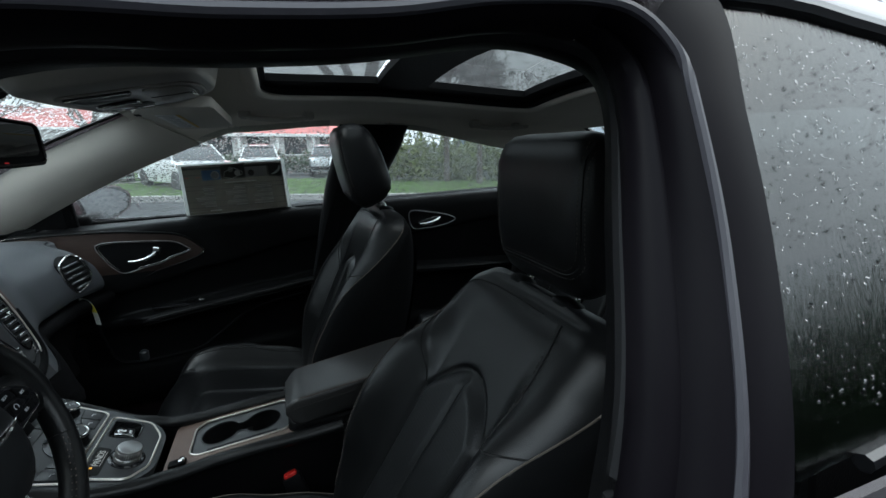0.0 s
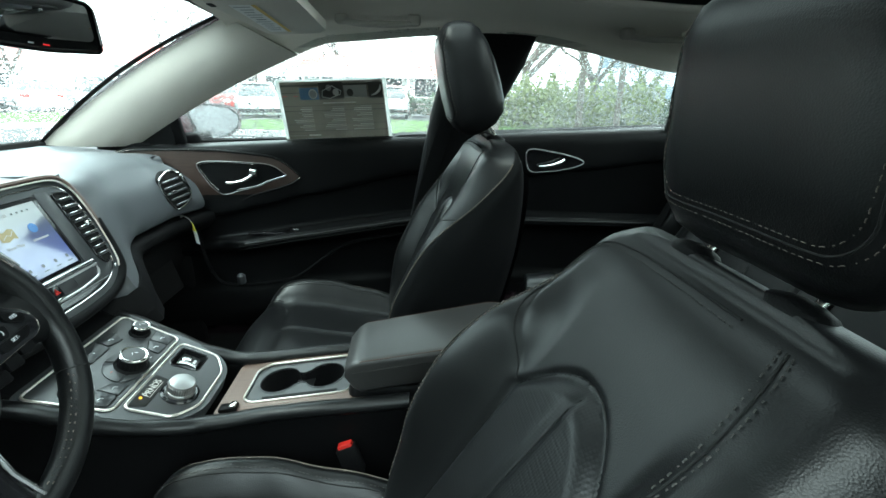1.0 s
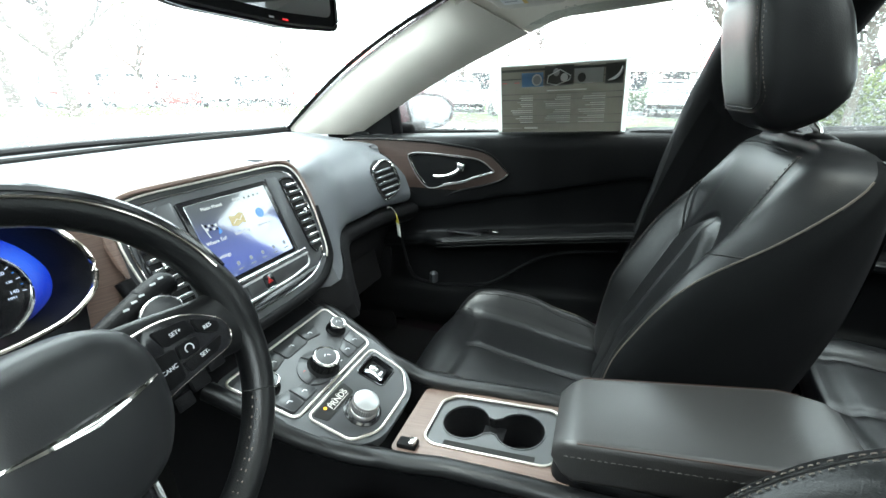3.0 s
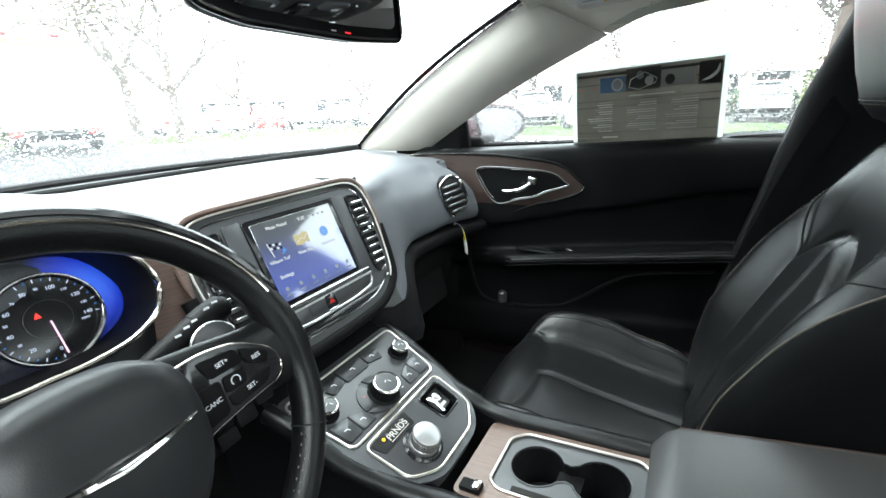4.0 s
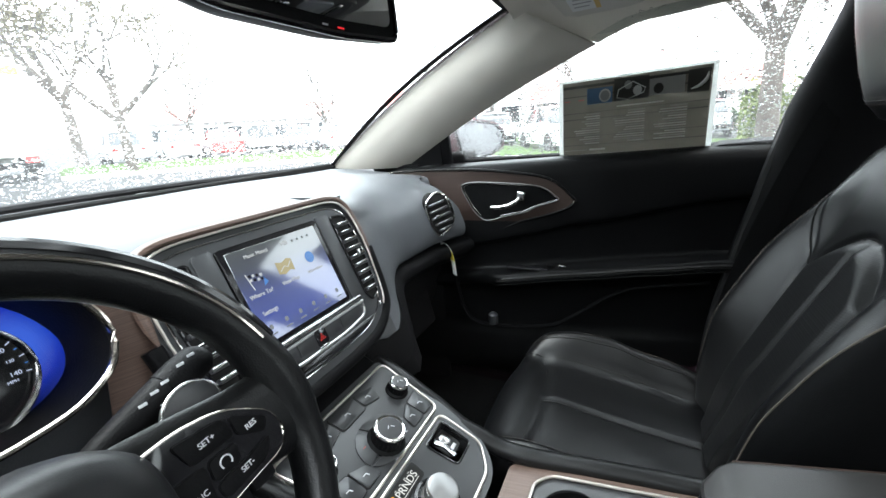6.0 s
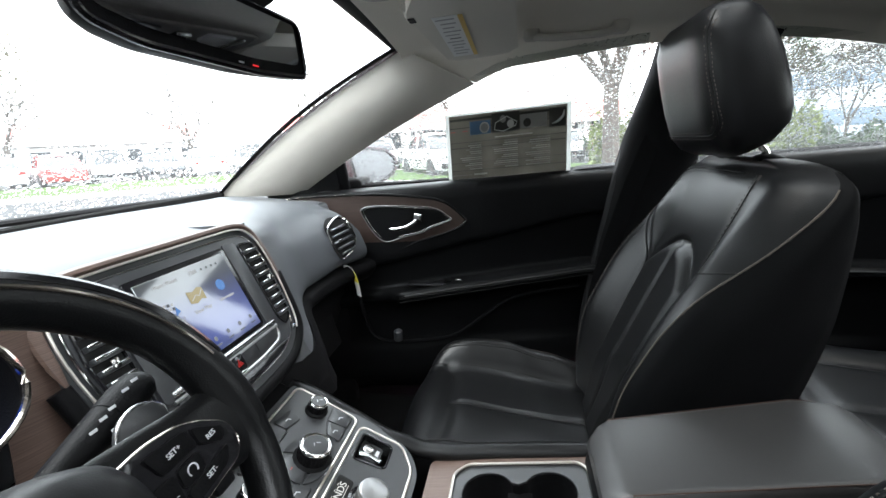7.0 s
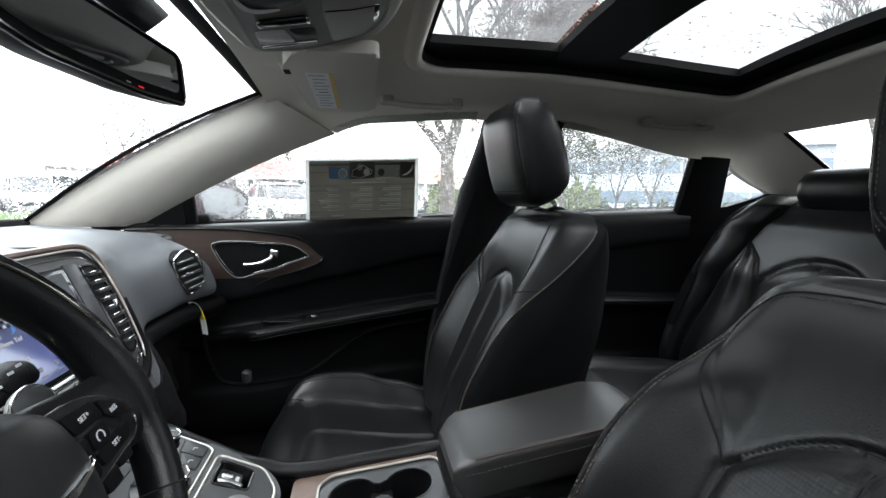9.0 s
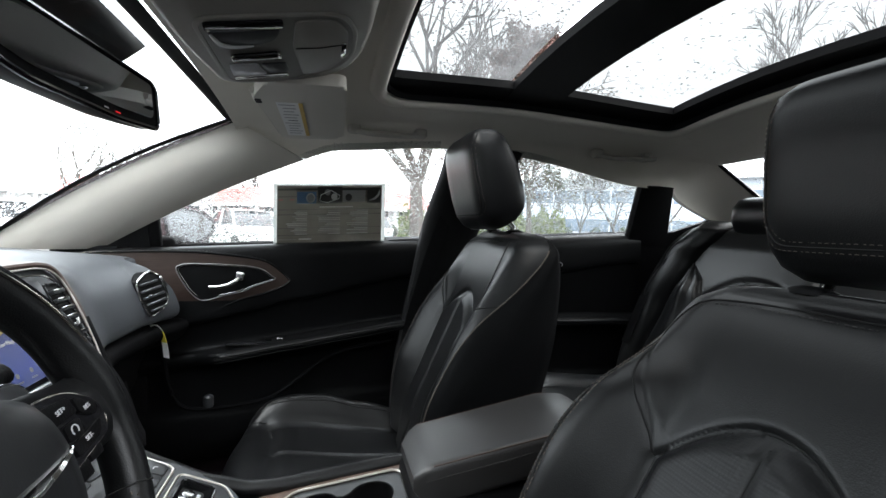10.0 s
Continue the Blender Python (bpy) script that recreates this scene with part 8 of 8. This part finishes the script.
LAMP_RED = mat("red_lamp_plastic", (0.45, 0.02, 0.02), 0.25)


def place(az, dist):
    """A spot on the ground, by degrees clockwise from the car's nose and metres."""
    return Vector((-0.45 + dist * math.sin(radians(az)), 0.2 + dist * math.cos(radians(az)), 0))


gr = bmesh.new()
for i in range(41):
    for j in range(41):
        a, b = (i - 20) / 20, (j - 20) / 20
        gr.verts.new((600 * math.copysign(abs(a) ** 2.5, a), 600 * math.copysign(abs(b) ** 2.5, b), 0))
gr.verts.ensure_lookup_table()
for i in range(40):
    for j in range(40):
        gr.faces.new((gr.verts[i * 41 + j], gr.verts[(i + 1) * 41 + j], gr.verts[(i + 1) * 41 + j + 1], gr.verts[i * 41 + j + 1]))
single("ground", gr, ASPHALT, "wet asphalt car park", "ground", kind="structure")


def strip(az0, az1, d0, d1, name, material, label, cat, h=0.12, n=20, bend=0.0):
    rows = []
    for i in range(n + 1):
        az = az0 + (az1 - az0) * i / n
        k = 1.0 / max(0.25, math.cos(radians((az - (az0 + az1) / 2)) * bend))
        rows.append([place(az, d0 * k), place(az, d0 * k) + Vector((0, 0, h)), place(az, d1 * k) + Vector((0, 0, h)), place(az, d1 * k)])
    return single(name, loft(rows), material, label, cat, kind="structure", smooth=False)


strip(24, 78, 17.0, 24.0, "verge", GRASS, "green grass verge beyond the car park", "grass", bend=0.9)
strip(66, 152, 10.5, 17.0, "verge_side", GRASS, "green grass beside the car park", "grass", bend=0.9)
strip(24, 78, 16.8, 17.0, "kerb", KERB, "pale kerb along the grass", "kerb", h=0.14, bend=0.9)
strip(66, 152, 10.3, 10.5, "kerb_side", KERB, "pale kerb along the grass", "kerb", h=0.14, bend=0.9)


def parked_car(az, dist, turn, color, label, tall=1.0):
    p = place(az, dist)
    m = Matrix.Translation(p) @ Matrix.Rotation(radians(turn), 4, "Z")
    c = thing("parked_car", p, label, "car", "parked cars")
    paint = mat("paint_%d_%d" % (az * 10, dist * 10), color, 0.22, coat=0.8, stain=0.08)
    prof = [(-2.15, 0.35), (-2.2, 0.62), (-2.12, 0.80), (-1.4, 0.88), (-0.9, 0.94), (0.9, 0.96), (1.7, 0.94), (2.15, 0.86), (2.22, 0.55), (2.15, 0.30)]
    rows = []
    for i, (y, z) in enumerate(prof):
        hw = 0.86 if abs(y) < 2.0 else 0.76
        rows.append([m @ Vector((-hw + 0.05, y, 0.28)), m @ Vector((-hw, y, max(0.30, z * 0.6))), m @ Vector((-hw + 0.03, y, z - 0.05)), m @ Vector((-hw + 0.12, y, z)), m @ Vector((hw - 0.12, y, z)), m @ Vector((hw - 0.03, y, z - 0.05)), m @ Vector((hw, y, max(0.30, z * 0.6))), m @ Vector((hw - 0.05, y, 0.28))])
    body = part("body", loft(rows, caps=True), paint, c, "painted body")
    cab = [(-1.05, 0.94, 0.72), (-0.45, 1.40 * tall, 0.60), (0.3, 1.46 * tall, 0.60), (1.0, 1.38 * tall, 0.60), (1.65, 0.95, 0.70)]
    part("cabin_glass", loft([[m @ Vector((-w, y, 0.92)), m @ Vector((-w + 0.02, y, z)), m @ Vector((w - 0.02, y, z)), m @ Vector((w, y, 0.92))] for y, z, w in cab], caps=True), WINDARK, c, "dark cabin glass")
    part("roof", thick(loft([[m @ Vector((x * 0.60, y, 1.0 + (zz - 1.0) + 0.02 - 0.03 * x * x)) for x in (-1, -0.5, 0, 0.5, 1)] for y, zz in ((-0.50, 1.39 * tall), (0.3, 1.46 * tall), (1.02, 1.38 * tall))]), 0.02), paint, c, "painted roof")
    for s in (1, -1):
        for yy, top_ in ((-0.98, 1.38), (0.32, 1.45), (1.60, 1.36)):
            part("pillar", tube([m @ Vector((s * 0.72, yy, 0.94)), m @ Vector((s * 0.605, yy + (0.5 if yy < 0 else -0.55 if yy > 1 else 0), top_ * tall))], 0.035, 6), paint, c)
        part("headlight", rbox((0, 0, 0), (0.34, 0.10, 0.13), 0.03, 2, m @ pose(s * 0.55, -2.13, 0.68)), LENS, c, "clear headlight")
        part("tail_light", rbox((0, 0, 0), (0.30, 0.08, 0.15), 0.03, 2, m @ pose(s * 0.58, 2.16, 0.74)), LAMP_RED, c, "red tail light")
        for yy in (-1.35, 1.35):
            w = part("wheel", lathe([(0.20, -0.10), (0.31, -0.10), (0.33, -0.06), (0.33, 0.06), (0.31, 0.10), (0.20, 0.10)], 20, m @ pose(s * 0.76, yy, 0.33, 0, 90, 0)), TYRE, c, "black tyre")
            part("rim", lathe([(0.0001, 0.085), (0.05, 0.10), (0.19, 0.095), (0.21, 0.08)], 16, m @ pose(s * 0.76, yy, 0.33, 0, 90 * s, 0)), SATIN, w, "alloy rim")
    part("bumper", rbox((0, 0, 0), (1.5, 0.12, 0.16), 0.04, 2, m @ pose(0, -2.18, 0.42)), HARD, c, "dark lower bumper")
    part("plate", rbox((0, 0, 0), (0.32, 0.01, 0.16), 0.003, 1, m @ pose(0, 2.225, 0.60)), PAPER, c, "plain white plate", smooth=False)
    return c


random.seed(11)
cols = [((0.75, 0.76, 0.77), "white parked car wet with rain"), ((0.45, 0.47, 0.49), "silver parked car wet with rain"), ((0.72, 0.73, 0.74), "white parked van by the grass", ), ((0.10, 0.11, 0.13), "dark grey parked car"), ((0.60, 0.62, 0.63), "pale silver parked car"), ((0.30, 0.04, 0.04), "dark red parked car")]
for k, az in enumerate((29.5, 34.5, 39.0, 43.0, 47.5, 52.0, 57.0, 62.5, 68.0)):
    col, lab = cols[(k * 5 + 1) % 6]
    parked_car(az, 27.0 / max(0.5, math.cos(radians(az - 50))), -az + random.choice((0, 180)) + 8, col, lab, 1.0 + 0.15 * (k % 3 == 0))
for az, d, turn, col, lab in ((80, 15.5, -60, (0.74, 0.75, 0.76), "white parked car beyond the mirror"), (88, 21, -90, (0.70, 0.71, 0.72), "white parked car by the red-roofed building"), (96, 22, -95, (0.50, 0.53, 0.55), "silver parked car by the red-roofed building"),
                              (107, 24, -100, (0.05, 0.055, 0.06), "black parked car among the shrubs"), (117, 30, -118, (0.10, 0.11, 0.12), "dark parked car by the hedge"), (72, 20, -70, (0.66, 0.70, 0.72), "pale blue-white parked car")):
    parked_car(az, d, turn, col, lab)


def box_truck(az, dist, turn):
    p = place(az, dist)
    m = Matrix.Translation(p) @ Matrix.Rotation(radians(turn), 4, "Z")
    t = thing("box_truck", p, "white box truck seen from behind, with red tail lights", "truck")
    body = part("box", rbox((0, 0, 0), (2.5, 6.0, 2.9), 0.05, 2, m @ pose(0, 3.0, 2.25)), WALLW, t, "white cargo box")
    for s in (1, -1):
        part("door_leaf", rbox((0, 0, 0), (1.16, 0.05, 2.6), 0.02, 2, m @ pose(s * 0.6, -0.02, 2.2)), mat("truck_white", (0.42, 0.43, 0.44), 0.4), t, "white rear door leaf")
        part("hinge_bar", tube([m @ Vector((s * 0.25, -0.06, 1.0)), m @ Vector((s * 0.25, -0.06, 3.4))], 0.02, 6), SATIN, t, "locking bar")
        part("tail_light", rbox((0, 0, 0), (0.34, 0.08, 0.16), 0.02, 2, m @ pose(s * 0.95, -0.05, 0.70)), LAMP_RED, t, "red tail light")
        part("top_light", rbox((0, 0, 0), (0.30, 0.06, 0.10), 0.02, 2, m @ pose(s * 0.6, -0.04, 3.58)), LAMP_RED, t, "red marker light")
        for yy in (0.9, 4.6):
            part("wheel", lathe([(0.22, -0.14), (0.46, -0.14), (0.48, -0.08), (0.48, 0.08), (0.46, 0.14), (0.22, 0.14)], 20, m @ pose(s * 1.0, yy, 0.48, 0, 90, 0)), TYRE, t, "black tyre")
    part("bumper", rbox((0, 0, 0), (2.4, 0.15, 0.20), 0.03, 2, m @ pose(0, 0.0, 0.55)), HARD, t, "dark bumper")
    part("stripe", rbox((0, 0, 0), (2.45, 0.02, 0.25), 0.005, 1, m @ pose(0, -0.055, 3.35)), mat("orange_stripe", (0.55, 0.22, 0.08), 0.5), t, "faded orange stripe")
    part("cab", rbox((0, 0, 0), (2.3, 1.8, 2.2), 0.15, 3, m @ pose(0, 6.9, 1.4)), WALLW, t, "white cab")


box_truck(19.5, 19.0, -19)


def building(az, dist, turn, w, d, h, roof_h, wall, roof_m, label, bays=6, storeys=1):
    p = place(az, dist)
    m = Matrix.Translation(p) @ Matrix.Rotation(radians(turn), 4, "Z")
    b = thing("building", p, label, "building")
    wl_ = part("wall", rbox((0, 0, 0), (w, d, h), 0.03, 1, m @ pose(0, d / 2, h / 2)), wall, b, "outer wall", smooth=False)
    ov = 0.6
    rf = [(-ov, h), (d / 2, h + roof_h), (d + ov, h)]
    part("roof", thick(loft([[m @ Vector((x, y, z)) for y, z in rf] for x in [(-w / 2 - ov) + (w + 2 * ov) * i / 8 for i in range(9)]]), 0.12), roof_m, b, "pitched metal roof")
    part("eaves", rbox((0, 0, 0), (w + 2 * ov, 0.10, 0.22), 0.02, 1, m @ pose(0, -ov, h - 0.02)), PAPER, b, "white eaves board")
    for st in range(storeys):
        for k in range(bays):
            x = -w / 2 + (k + 0.5) * w / bays
            z0 = 0.9 + st * 3.0
            part("window", rbox((0, 0, 0), (w / bays * (0.62 if storeys == 1 else 0.94), 0.08, 1.35), 0.02, 1, m @ pose(x, -0.03, z0 + 0.68)), WINDARK if storeys == 1 else OFFICE_GLASS, wl_, "dark window")
            part("sill", rbox((0, 0, 0), (w / bays * 0.68, 0.14, 0.08), 0.02, 1, m @ pose(x, -0.05, z0 - 0.04)), PAPER, wl_)
    for k in range(bays + 1 if storeys == 1 else 0):
        part("post", rbox((0, 0, 0), (0.16, 0.16, h), 0.02, 1, m @ pose(-w / 2 + k * w / bays, -ov + 0.1, h / 2)), PAPER, b, "white post")
    return b


building(90, 36.0, -90, 16.0, 8.0, 2.35, 1.7, WALLW, REDROOF, "low pale building with a red metal roof", 6)
building(66, 52.0, -64, 14.0, 8.0, 3.2, 2.0, WALLW, REDROOF, "pale building with a red roof behind the parked cars", 5)
building(42, 62.0, -42, 22.0, 8.0, 3.0, 2.2, WALLW, REDROOF, "long pale building with a red roof far off", 8)
building(128, 48.0, -126, 26.0, 10.0, 6.5, 0.6, BLUEWALL, WALLW, "blue-grey office building with rows of windows", 9, 2)
building(76, 40.0, -76, 5.0, 5.0, 5.5, 0.8, WALLW, WALLW, "tall white building end", 2, 1)


def tree(x, y, height, seed, label, spread=0.5, leaves=0, leaf_m=None, lean=0.0, depth=6, width=0.024):
    rnd = random.Random(seed)
    t = thing("tree", (x, y, 0), label, "tree")
    bars = []

    def grow(p, d, length, r, level):
        q = p + d * length
        r = max(r, 0.0022 * height if level < 5 else 0.0014 * height)
        bars.append((p, q, r, r * 0.72, level))
        if level >= depth:
            return
        n = 2 if level == 0 else rnd.choice((2, 3, 3))
        if level == 0:
            n = 4
        for k in range(n):
            a = rnd.uniform(0, 6.283)
            tilt = rnd.uniform(0.25, 0.75) * (0.8 + spread)
            side = d.orthogonal().normalized()
            nd = (d * math.cos(tilt) + (Matrix.Rotation(a, 3, d) @ side) * math.sin(tilt))
            nd.z += 0.12
            nd.normalize()
            grow(q - d * length * rnd.uniform(0, 0.25), nd, length * rnd.uniform(0.62, 0.82), r * rnd.uniform(0.5, 0.66), level + 1)

    grow(Vector((x, y, -0.05)), Vector((lean, 0.02, 1)).normalized(), height * 0.27, height * width, 0)

    def sticks(some, n):
        vv, ff = [], []
        for p, q, r0, r1, lv in some:
            d = (q - p).normalized()
            s = d.orthogonal().normalized()
            u = d.cross(s)
            k0 = len(vv)
            for c, r in ((p, r0), (q, r1)):
                for i in range(n):
                    a = 6.283 * i / n
                    vv.append(c + (s * math.cos(a) + u * math.sin(a)) * r)
            for i in range(n):
                ff.append((k0 + i, k0 + (i + 1) % n, k0 + n + (i + 1) % n, k0 + n + i))
        me = bpy.data.meshes.new("sticks")
        me.from_pydata(vv, [], ff)
        return me

    for name, some, n, m_ in (("trunk", [b for b in bars if b[4] <= 1], 8, BARK), ("crown", [b for b in bars if b[4] > 1], 3, TWIG)):
        ob = new(name, sticks(some, n))
        ob.data.materials.append(m_)
        ob.parent = t
        ob.matrix_parent_inverse = base(t).inverted()
    if leaves:
        vv, ff = [], []
        tips = [b for b in bars if b[4] >= 2]
        for k in range(leaves):
            p, q, *_ = rnd.choice(tips)
            c = p.lerp(q, rnd.random()) + Vector((rnd.gauss(0, 0.14), rnd.gauss(0, 0.14), rnd.gauss(0, 0.12)))
            a, b2 = Vector((rnd.gauss(0, 1), rnd.gauss(0, 1), rnd.gauss(0, 1))).normalized(), Vector((rnd.gauss(0, 1), rnd.gauss(0, 1), rnd.gauss(0, 1))).normalized()
            sz = rnd.uniform(0.03, 0.07) * height / 7
            k0 = len(vv)
            vv += [c - a * sz, c + b2 * sz * 0.5, c + a * sz, c - b2 * sz * 0.5]
            ff.append((k0, k0 + 1, k0 + 2, k0 + 3))
        me = bpy.data.meshes.new("foliage")
        me.from_pydata(vv, [], ff)
        me.materials.append(leaf_m)
        ob = new("foliage", me)
        ob.parent = t
        ob.matrix_parent_inverse = base(t).inverted()
        tagged(ob, kind="stuff")
    return t


LEAF_G = mat("spring_leaves", (0.12, 0.15, 0.04), 0.7, stain=0.5, stain_size=3)
LEAF_D = mat("evergreen_leaves", (0.030, 0.060, 0.022), 0.7, stain=0.5, stain_size=3)
LEAF_B = mat("beige_buds", (0.11, 0.095, 0.05), 0.8, stain=0.4, stain_size=3)
LEAF_R = mat("red_brown_leaves", (0.10, 0.045, 0.035), 0.8, stain=0.4, stain_size=3)


def at(az, d):
    p = place(az, d)
    return p.x, p.y


tree(*at(26, 31), 13, 3, "tall bare tree behind the truck", 0.35, 900, LEAF_B)
tree(*at(8, 26), 11, 5, "bare tree beside the road", 0.5, 1200, LEAF_B)
tree(*at(14, 40), 13, 6, "bare tree beside the road", 0.5, 1500, LEAF_G)
tree(*at(36, 44), 9, 8, "bare tree behind the parked cars", 0.5, 600, LEAF_B)
tree(*at(30, 19), 8, 31, "twiggy budding tree beside the truck", 0.55, 5000, LEAF_B, depth=6)
tree(*at(10, 21), 7, 32, "twiggy budding tree beside the road", 0.55, 5000, LEAF_B, depth=6)
tree(*at(51, 34), 8, 9, "young bare tree on the grass", 0.4)
tree(*at(64, 30), 8, 10, "young bare tree on the grass", 0.4)
tree(*at(72, 36), 10, 12, "bare tree beyond the car park", 0.5)
tree(*at(101.5, 10.5), 9.5, 14, "large bare tree close to the car", 0.45, lean=0.05, depth=5, width=0.022)
tree(*at(112, 15), 10, 15, "bare tree with mossy limbs", 0.25, 1800, LEAF_B, width=0.012)
tree(*at(116.5, 14), 9, 16, "red-brown leafed tree above the hedge", 0.25, 15000, LEAF_R, width=0.012)
tree(*at(113, 22), 8, 17, "evergreen tree in the shrubs", 0.3, 9000, LEAF_D)
tree(*at(119, 20), 5.5, 18, "budding birch by the building", 0.3, 1500, LEAF_B, width=0.011)
tree(*at(123, 18), 5.0, 19, "budding birch by the building", 0.3, 1200, LEAF_B, width=0.011)
tree(*at(127, 17), 5.0, 20, "budding birch by the building", 0.3, 900, LEAF_B, width=0.011)
tree(*at(133, 17), 5.5, 21, "bare birch by the building", 0.3, width=0.012)
tree(*at(146, 20), 12, 22, "bare birch behind the car", 0.12, width=0.010)
tree(*at(156, 20), 12, 23, "bare birch behind the car", 0.12, width=0.010)
tree(*at(105, 19), 9, 24, "tree with many red-brown buds", 0.45, 7000, LEAF_R)
tree(*at(82, 46), 12, 25, "bare tree behind the roofs", 0.5)


def shrubs(az0, az1, d0, d1, h, count, material, label, seed):
    rnd = random.Random(seed)
    vv, ff = [], []
    for k in range(count):
        az, d = rnd.uniform(az0, az1), rnd.uniform(d0, d1)
        top = h * (0.65 + 0.35 * math.sin(az * 1.9) * math.cos(d * 1.3))
        c = place(az, d) + Vector((0, 0, 0.1 + rnd.random() ** 0.7 * top))
        a, b2 = Vector((rnd.gauss(0, 1), rnd.gauss(0, 1), rnd.gauss(0, 1))).normalized(), Vector((rnd.gauss(0, 1), rnd.gauss(0, 1), rnd.gauss(0, 1))).normalized()
        sz = rnd.uniform(0.06, 0.14)
        k0 = len(vv)
        vv += [c - a * sz, c + b2 * sz * 0.5, c + a * sz, c - b2 * sz * 0.5]
        ff.append((k0, k0 + 1, k0 + 2, k0 + 3))
    me = bpy.data.meshes.new("shrubs")
    me.from_pydata(vv, [], ff)
    me.materials.append(material)
    return tagged(new("shrubs", me), label, "shrubs", kind="stuff")


shrubs(99, 121, 15, 18, 1.9, 13000, LEAF_G, "bright green shrubs beside the grass", 1)
shrubs(116, 150, 15.5, 17, 1.1, 9000, LEAF_D, "clipped green hedge by the office building", 2)
shrubs(196, 268, 8.5, 10.5, 2.3, 12000, LEAF_D, "dark shrubs on the driver's side of the car park", 7)
shrubs(84, 100, 22.5, 24, 1.2, 5000, LEAF_D, "dark hedge before the red-roofed building", 3)
shrubs(184, 246, 9, 12, 3.4, 14000, LEAF_D, "dark evergreen hedge on the driver's side", 5)
# out of view: added to hold back sky light from the open driver's door
shrubs(246, 338, 8, 11, 10.5, 46000, LEAF_D, "unseen evergreens added to block sky light on the driver's side", 6)
shrubs(2, 17, 20, 26, 3.4, 9000, LEAF_G, "shrubs beside the road", 4)

# ---- raindrops on the glass ----
WATER = bpy.data.materials.new("rain_water")
WATER.use_nodes = True
wb = WATER.node_tree.nodes["Principled BSDF"]
wb.inputs["Base Color"].default_value = (1, 1, 1, 1)
wb.inputs["Roughness"].default_value = 0.0
wb.inputs["IOR"].default_value = 1.33
wb.inputs["Transmission Weight"].default_value = 1.0


def raindrops(name, fn, count, label, seed, small=0.0008, big=0.0036, stretch=1.0, run=None):
    """Domed drops over a pane. fn(u, v) gives the pane's outer face."""
    rnd = random.Random(seed)
    vv, ff = [], []
    n = 6
    for k in range(count):
        u, v = rnd.random(), rnd.random()
        p = fn(u, v)
        du, dv = (fn(min(1, u + 0.004), v) - fn(max(0, u - 0.004), v)), (fn(u, min(1, v + 0.004)) - fn(u, max(0, v - 0.004)))
        if du.length < 1e-7 or dv.length < 1e-7:
            continue
        a = du.normalized()
        nn = a.cross(dv.normalized()).normalized()
        b2 = nn.cross(a)
        r = small + (big - small) * rnd.random() ** 3.2
        wob = [rnd.uniform(0.75, 1.25) for _ in range(n)]
        k0 = len(vv)
        for lift, kr in ((0.0, 1.0), (0.5, 0.72)):
            for i in range(n):
                an = 6.283 * i / n
                vv.append(p + (a * math.cos(an) + b2 * stretch * math.sin(an)) * r * kr * wob[i] + nn * (lift * r * 0.75 + 0.0002))
        vv.append(p + nn * (0.72 * r * 0.75))
        for lv in range(1):
            for i in range(n):
                ff.append((k0 + lv * n + i, k0 + lv * n + (i + 1) % n, k0 + (lv + 1) * n + (i + 1) % n, k0 + (lv + 1) * n + i))
        for i in range(n):
            ff.append((k0 + n + i, k0 + n + (i + 1) % n, k0 + 2 * n))
    me = bpy.data.meshes.new(name)
    me.from_pydata(vv, [], ff)
    me.polygons.foreach_set("use_smooth", [True] * len(me.polygons))
    me.materials.append(WATER)
    ob = tagged(new(name, me), label, "raindrops", kind="stuff")
    ob.visible_shadow = False
    return ob


def side_pane(y0, y1, s):
    def fn(u, v):
        y = y0 + (y1 - y0) * u
        zb, zt = belt(y), max(rail(y) + 0.02, belt(y) + 0.01)
        z = zb + (zt - zb) * v
        return Vector((s * (side_x(z) + 0.006), y, z))
    return fn


raindrops("raindrops", lambda u, v: screen_pt(-1 + 2 * u, v) + Vector((0, 0.004, 0.006)), 30000, "raindrops on the windscreen", 1)
raindrops("raindrops", lambda u, v: side_pane(-0.06, 0.80, 1)(u, v), 15000, "raindrops on the front door window", 2)
raindrops("raindrops", lambda u, v: side_pane(-0.93, -0.24, 1)(u, v), 12000, "raindrops on the rear door window", 3)
raindrops("raindrops", lambda u, v: side_pane(-1.25, -1.0, 1)(u, v), 1500, "raindrops on the quarter window", 4)
raindrops("raindrops", lambda u, v: Vector((-(0.797 - 0.46 * (-0.10 + 0.29 * v)), -0.215 - 0.62 * u, 1.02 + 0.29 * v)), 1500, "raindrops on the driver's rear window", 5, 0.0010, 0.0024)
for k_, (y0, y1) in enumerate(((0.13, -0.17), (-0.33, -0.69))):
    raindrops("raindrops", (lambda y0, y1: lambda u, v: Vector((-0.365 + 0.73 * u, y1 + (y0 - y1) * v, roof(-0.365 + 0.73 * u, y1 + (y0 - y1) * v) + 0.058)))(y0, y1), 1600 - 700 * k_, "raindrops on the sunroof", 6 + k_, 0.0012, 0.0045)
raindrops("raindrops", lambda u, v: Vector(((-1 + 2 * u) * 0.6, -1.14 - 0.45 * (1 - v), 1.333 - 0.27 * (1 - v))), 2500, "raindrops on the rear window", 9, 0.0016, 0.005)
